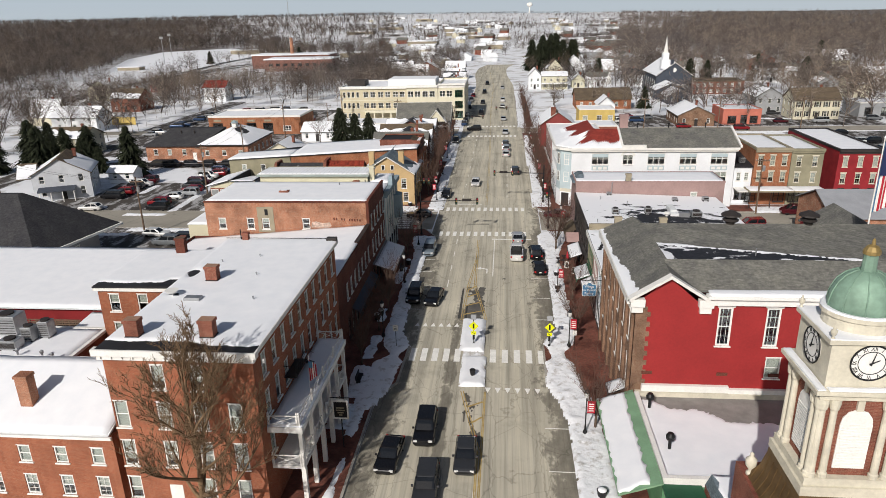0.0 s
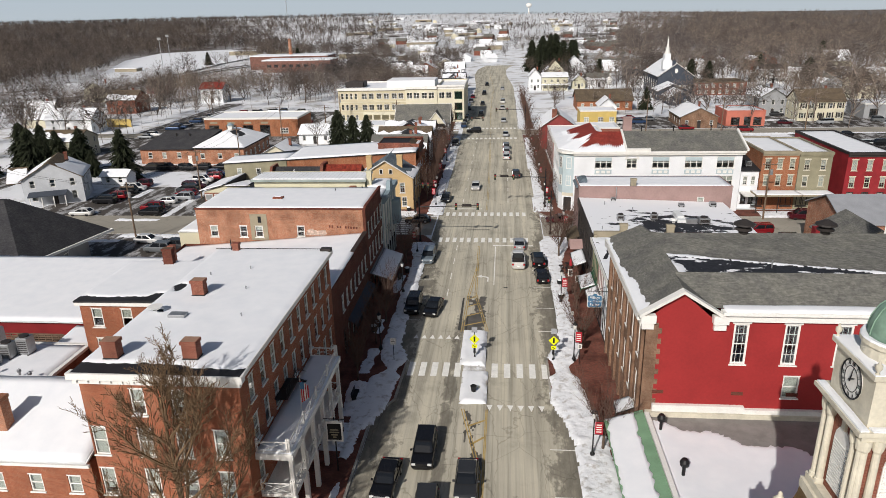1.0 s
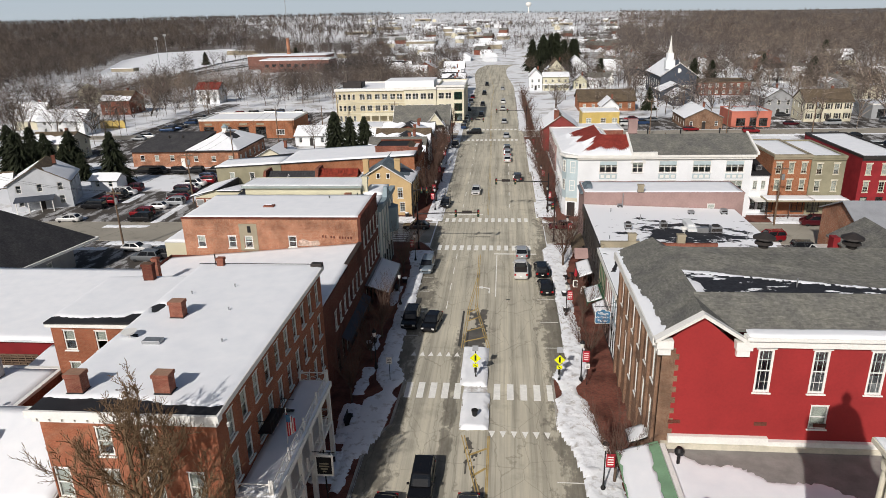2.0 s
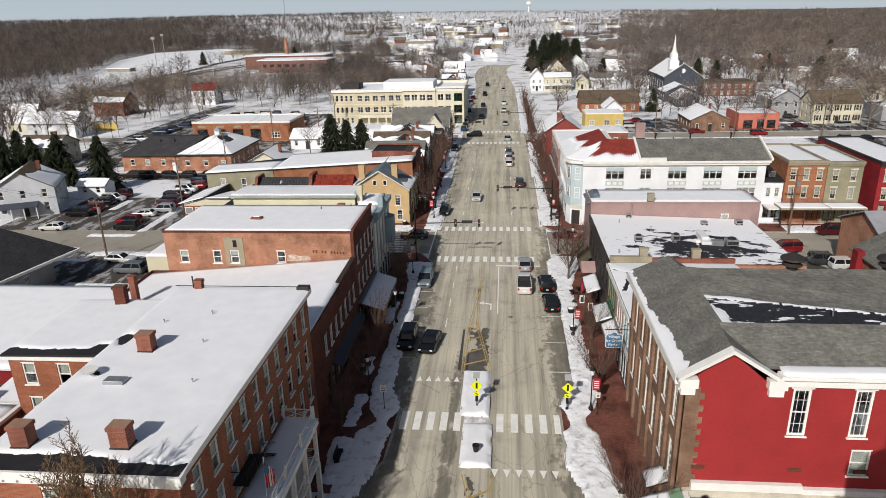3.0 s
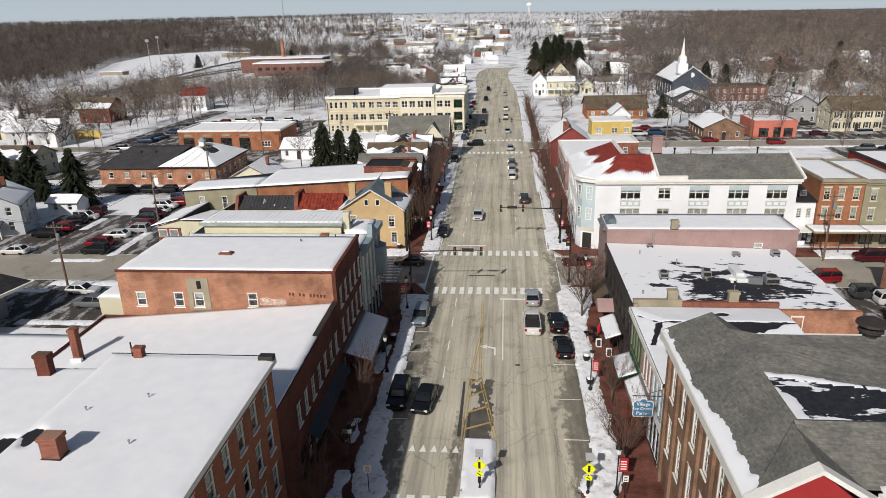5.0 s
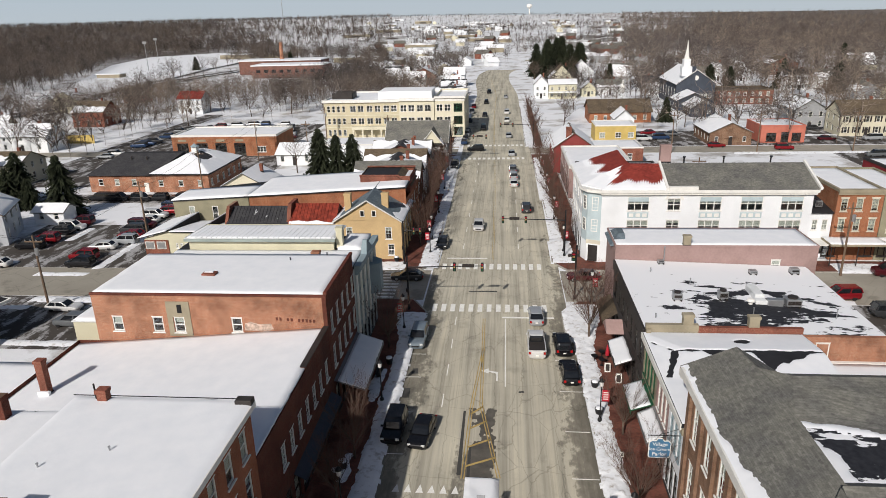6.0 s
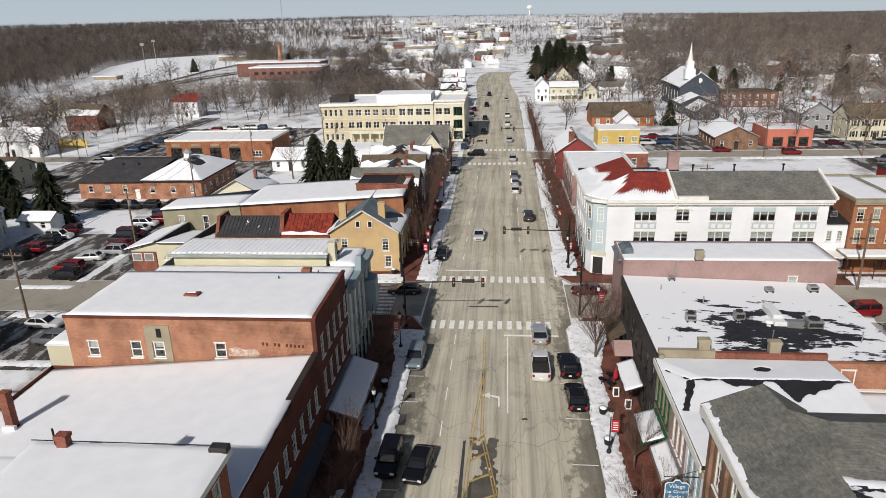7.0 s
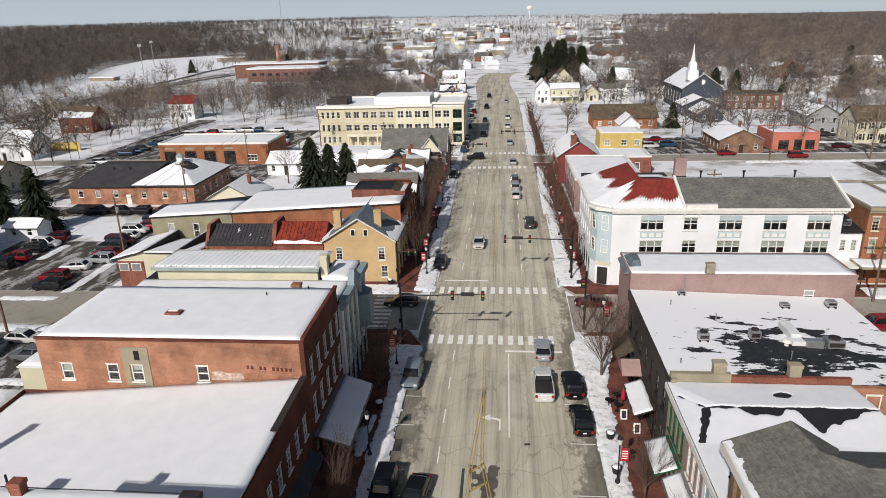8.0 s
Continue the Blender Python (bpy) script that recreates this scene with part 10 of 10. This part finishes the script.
def build_car(kind, name, colour, full=True, pillars=False):
    """A car at the origin, its nose towards +y."""
    L, W, belt, top, low, high = SIZES[kind]
    m = car_paint(name, colour)
    words = {"sedan": "saloon car", "suv": "sport utility car", "pickup": "pickup truck", "van": "van"}[kind]
    t = thing({"sedan": "car", "suv": "car", "pickup": "pickup_truck", "van": "van"}[kind], 0, 0, 0, f"{name.replace('_', ' ')} {words} standing on the asphalt", "car", "vehicles")
    ring = lambda l0, l1, w, z, r=0.35, sag=0.0: [(x, y, z - (sag * max(0, y - low[1]) / (L / 2 - low[1]) if y > low[1] else 0)) for x, y in plan(l0, l1, w, r)]
    body = Geo().loft([ring(-L / 2 + 0.1, L / 2 - 0.1, W - 0.16, 0.22), ring(-L / 2 + 0.02, L / 2 - 0.02, W - 0.02, 0.42), ring(-L / 2, L / 2, W, 0.62), ring(-L / 2 + 0.04, L / 2 - 0.06, W - 0.04, belt - 0.12, 0.35, 0.12), ring(-L / 2 + 0.12, L / 2 - 0.22, W - 0.16, belt, 0.4, 0.16)])
    if kind == "pickup":
        body.box(-W / 2 + 0.02, -L / 2 + 0.05, belt - 0.02, -W / 2 + 0.12, low[0], belt + 0.12).box(W / 2 - 0.12, -L / 2 + 0.05, belt - 0.02, W / 2 - 0.02, low[0], belt + 0.12).box(-W / 2 + 0.1, -L / 2 + 0.03, belt - 0.02, W / 2 - 0.1, -L / 2 + 0.12, belt + 0.12)
    b = part("body", body, m, t, smooth=False)
    cab = Geo().loft([ring(low[0], low[1], W - 0.18, belt - 0.01, 0.25), ring(low[0] + (high[0] - low[0]) * 0.55, low[1] + (high[1] - low[1]) * 0.55, W - 0.3, belt + (top - belt) * 0.6, 0.22), ring(high[0], high[1], W - 0.42, top - 0.06, 0.2)])
    c = part("greenhouse_glass", cab, CARGLASS, t)
    part("roof_panel", Geo().loft([ring(high[0] - 0.04, high[1] + 0.06, W - 0.4, top - 0.08, 0.22), ring(high[0], high[1], W - 0.42, top - 0.03, 0.22), ring(high[0] + 0.12, high[1] - 0.12, W - 0.6, top, 0.2)]), m, t)
    for sx in (-1, 1) if full or pillars else ():
        for y0, y1 in ((low[1], high[1]), (low[0], high[0]), ((low[0] + low[1]) / 2 - 0.1, (high[0] + high[1]) / 2 - 0.05)):
            part("pillar", Geo().bar((sx * (W / 2 - 0.09), y0, belt), (sx * (W / 2 - 0.21), y1, top - 0.06), 0.05 if full else 0.12, 0.05 if full else 0.1), m, t)
    if "tyre" not in WHEEL:
        WHEEL["tyre"] = Geo().loft([[(x, 0.33 * r * math.cos(a), 0.33 * r * math.sin(a)) for a in [2 * math.pi * i / 16 for i in range(16)]] for x, r in ((-0.11, 0.88), (-0.08, 1.0), (0.08, 1.0), (0.11, 0.88))]).mesh("wheel", RUBBER)
        WHEEL["rim"] = Geo().loft([[(x, 0.21 * math.cos(a), 0.21 * math.sin(a)) for a in [2 * math.pi * i / 10 for i in range(10)]] for x in (-0.118, 0.118)]).mesh("rim", STEEL)
    for sx in (-1, 1):
        for y in (-L * 0.29, L * 0.31):
            at = Matrix.Translation((sx * (W / 2 - 0.12), y, 0.33))
            w = part("wheel", WHEEL["tyre"], None, t, at=at)
            if full:
                part("rim", WHEEL["rim"], None, w, at=at)
        if not full:
            continue
        part("headlight", Geo().box(sx * (W / 2 - 0.28) - 0.16, L / 2 - 0.12, belt - 0.36, sx * (W / 2 - 0.28) + 0.16, L / 2 - 0.015, belt - 0.2), HEAD, t)
        part("tail_light", Geo().box(sx * (W / 2 - 0.2) - 0.12, -L / 2 - 0.005, belt - 0.35, sx * (W / 2 - 0.2) + 0.12, -L / 2 + 0.1, belt - 0.1), TAIL, t)
        part("mirror", Geo().soft(sx * (W / 2 + 0.06) - 0.09, low[1] - 0.35, belt - 0.02, sx * (W / 2 + 0.06) + 0.09, low[1] - 0.2, belt + 0.13), m, t)
    if not full:
        return t
    part("number_plate", Geo().box(-0.16, -L / 2 - 0.015, 0.55, 0.16, -L / 2 + 0.01, 0.68), WHITE, t, "blank pale plate")
    part("grille", Geo().box(-0.45, L / 2 - 0.03, 0.45, 0.45, L / 2 + 0.005, 0.62), BLACK, t)
    if kind == "pickup":
        part("load_bed", Geo().box(-W / 2 + 0.13, -L / 2 + 0.13, belt - 0.05, W / 2 - 0.13, low[0] - 0.02, belt + 0.012), DARK, t)
    return t


def car(kind, name, colour, x, y, turn=0.0, z=0.005):
    full = abs(x) < 15 and y < 200
    pillars = y < 158 and -85 < x < 60
    key = (kind, name, full, pillars)
    if key not in BUILT:
        BUILT[key] = build_car(kind, name, colour, full, pillars)
        BUILT[key].matrix_basis = pose(x, y, z, 0, 0, turn)
        return BUILT[key]
    return copy_thing(BUILT[key], pose(x, y, z, 0, 0, turn))


BLK, CHAR, SIL, WHT, RED_, BLU, GRY, MAR = (0.012, 0.012, 0.014), (0.05, 0.052, 0.056), (0.42, 0.44, 0.46), (0.75, 0.75, 0.74), (0.24, 0.012, 0.018), (0.03, 0.06, 0.13), (0.17, 0.18, 0.19), (0.09, 0.012, 0.018)
car("suv", "black", BLK, -8.4, 79.8, 178)
car("suv", "steel_grey", (0.24, 0.29, 0.33), -8.4, 97.6, 178)
car("sedan", "black", BLK, -5.8, 79.2, 172)
car("suv", "black", BLK, 7.95, 96.5, 2)
car("sedan", "black", BLK, 8.2, 90.4, 2)
car("pickup", "white", WHT, 5.05, 96.4, 0)
car("sedan", "silver", SIL, 5.35, 104.0, 0)
car("suv", "black", BLK, -3.6, 50.2, 180)
car("sedan", "black", BLK, -6.2, 46.3, 176)
car("suv", "charcoal", CHAR, -2.7, 42.6, 180)
car("sedan", "charcoal", CHAR, 0.15, 46.6, 180)
car("sedan", "white", WHT, -3.1, 141, 180)
car("suv", "charcoal", CHAR, 5.5, 152, 0)
car("sedan", "maroon", MAR, 12.5, 117.2, 90)
car("sedan", "charcoal", CHAR, -12.4, 116.8, 92)
car("sedan", "charcoal", CHAR, -8.6, 131.5, 178)
for k, (x, y, kind, nm, c, tn) in enumerate(((3.4, 172, "sedan", "white", WHT, 0), (3.4, 178.5, "suv", "silver", SIL, 0), (3.3, 185.2, "suv", "grey", GRY, 0), (3.2, 205, "sedan", "silver", SIL, 0), (-6.6, 211, "suv", "black", BLK, 96), (-10.3, 222, "suv", "blue", BLU, 0), (-10.3, 228.5, "sedan", "charcoal", CHAR, 180), (-10.4, 235, "suv", "silver", SIL, 180), (-10.4, 241, "sedan", "blue", BLU, 180), (-5.5, 246, "suv", "black", BLK, 180), (2.5, 232, "sedan", "silver", SIL, 0),
                                             (-6, 276, "sedan", "charcoal", CHAR, 180), (2, 262, "suv", "white", WHT, 0), (2, 282, "van", "white", WHT, 0), (-10.8, 262, "sedan", "black", BLK, 180), (-11, 284, "suv", "grey", GRY, 180), (-6.4, 312, "suv", "black", BLK, 180), (1.6, 330, "sedan", "silver", SIL, 0), (-11, 300, "sedan", "red", RED_, 180), (-6.2, 350, "suv", "black", BLK, 180), (-10.9, 202.5 - 12, "suv", "charcoal", CHAR, 180))):
    car(kind, nm, c, x, y, tn)
lot_cars = ((-78.3, 120.6), (-78.6, 129.2), (-78.1, 132.6), (-78.4, 137), (-77.8, 139.8), (-78.1, 143.2), (-64.5, 121), (-66, 124.4), (-65.6, 129), (-63.4, 132), (-64, 135.2), (-65, 138), (-65, 141), (-65.7, 144.2), (-65.7, 147.4), (-64.7, 150), (-64.8, 153), (-58.4, 146), (-80.5, 160), (-84.5, 160.2), (-75.1, 159.8), (-71.6, 160), (-66.8, 160.4),
            (-110, 205), (-108.8, 208.6), (-108.5, 220.7), (-107.6, 224.2), (-107, 227.4), (-107.6, 236.4), (-107.8, 247), (-105.4, 250.5), (-101, 253.4), (-97.6, 255.2), (-92, 258), (-86.6, 260), (-83.4, 260), (-76, 259),
            (-52.6, 100.4), (-49.0, 101.6), (-56.6, 104.8), (44.4, 111.6), (54.8, 122.0 - 2.2), (48, 106.4), (53, 92), (40, 96), (41, 100.4), (36, 224), (41, 224.6), (46, 226), (50, 232), (44, 234.6), (58, 213.5), (74, 209.5), (93, 175), (97, 175.4), (101, 175.6), (105, 176), (110, 175), (96, 186), (100, 186.4), (106, 186), (112, 186.6), (118, 186), (92, 200), (98, 200.4), (64, 130), (70, 148), (80, 140), (84, 140.4), (88, 141), (120, 226), (126, 226), (132, 226.4), (138, 226), (66, 236), (70, 237), (74, 236.6), (90, 222), (94, 240), (102, 222), (108, 241), (112, 241), (64, 244), (84, 236), (62, 118.5), (76, 112), (88, 117.8), (66, 104), (66, 100), (66, 96), (50, 104.4), (54, 104.6), (58, 104.2), (104, 162), (112, 162.4), (120, 162), (128, 162.6), (92, 156), (126, 175), (134, 175.4), (140, 186), (132, 198), (124, 198.4), (116, 198), (-74, 217), (-68, 240), (-70, 246), (-72, 252), (-66, 228), (-66, 234), (-82, 228), (-86, 234), (-84, 240), (-88, 246), (-92, 232), (-96, 240))
rc = random.Random(31)
shades = (("black", BLK), ("charcoal", CHAR), ("silver", SIL), ("white", WHT), ("red", RED_), ("maroon", MAR), ("grey", GRY), ("blue", BLU), ("white", WHT), ("charcoal", CHAR))
for k, (x, y) in enumerate(lot_cars):
    nm, c = shades[rc.randrange(10)]
    kind = ("sedan", "suv", "suv", "sedan", "suv", "van")[rc.randrange(6)]
    nm, c = {(-78.3, 120.6): ("white", WHT), (-78.6, 129.2): ("black", BLK), (-78.1, 132.6): ("red", RED_), (-78.4, 137): ("black", BLK), (-77.8, 139.8): ("white", WHT), (-78.1, 143.2): ("maroon", MAR), (-64.5, 121): ("black", BLK), (-66, 124.4): ("red", RED_), (-63.4, 132): ("silver", SIL), (-64, 135.2): ("red", RED_), (-65, 138): ("charcoal", CHAR), (-65, 141): ("maroon", MAR), (-65.7, 147.4): ("white", WHT), (-64.7, 150): ("red", RED_), (-64.8, 153): ("blue", BLU)}.get((x, y), (nm, c))
    if x == 54.8:
        nm, c = "maroon", MAR
    if 158 < y < 161:
        nm, c = "black", BLK
    car(kind, nm, c, x, y, rc.choice((90, 270)) + rc.uniform(-4, 4))
# ridges of ploughed snow in the lots
for k, (x0, y0, x1, y1) in enumerate(((-70, 116.6, -61, 118.6), (-62.4, 119.5, -60.4, 140), (-75.6, 133, -73.6, 141), (-82, 121.6, -76, 123.4), (-64, 107, -48, 109.6), (-98, 107.2, -72, 109.8), (-60, 94.5, -47, 96.5), (36, 109, 46, 111), (38, 102, 44, 108), (60, 204, 100, 206.6), (90, 179, 130, 182), (84, 168, 140, 171), (-62, 215, -60, 262), (-112, 262, -60, 266), (62, 246, 120, 250), (64, 229, 110, 231.5), (36, 86, 46, 88), (62, 96, 64.5, 108), (100, 150, 150, 153), (60, 123.5, 100, 126.5), (110, 190, 150, 193), (-80, 230, -78, 256), (-98, 104.6, -62, 106.2))):
    snow_heap(x0, y0, x1, y1, 0.5, 70 + k * 2.3, -0.02, 0.7, group="snow ridges in the lots")
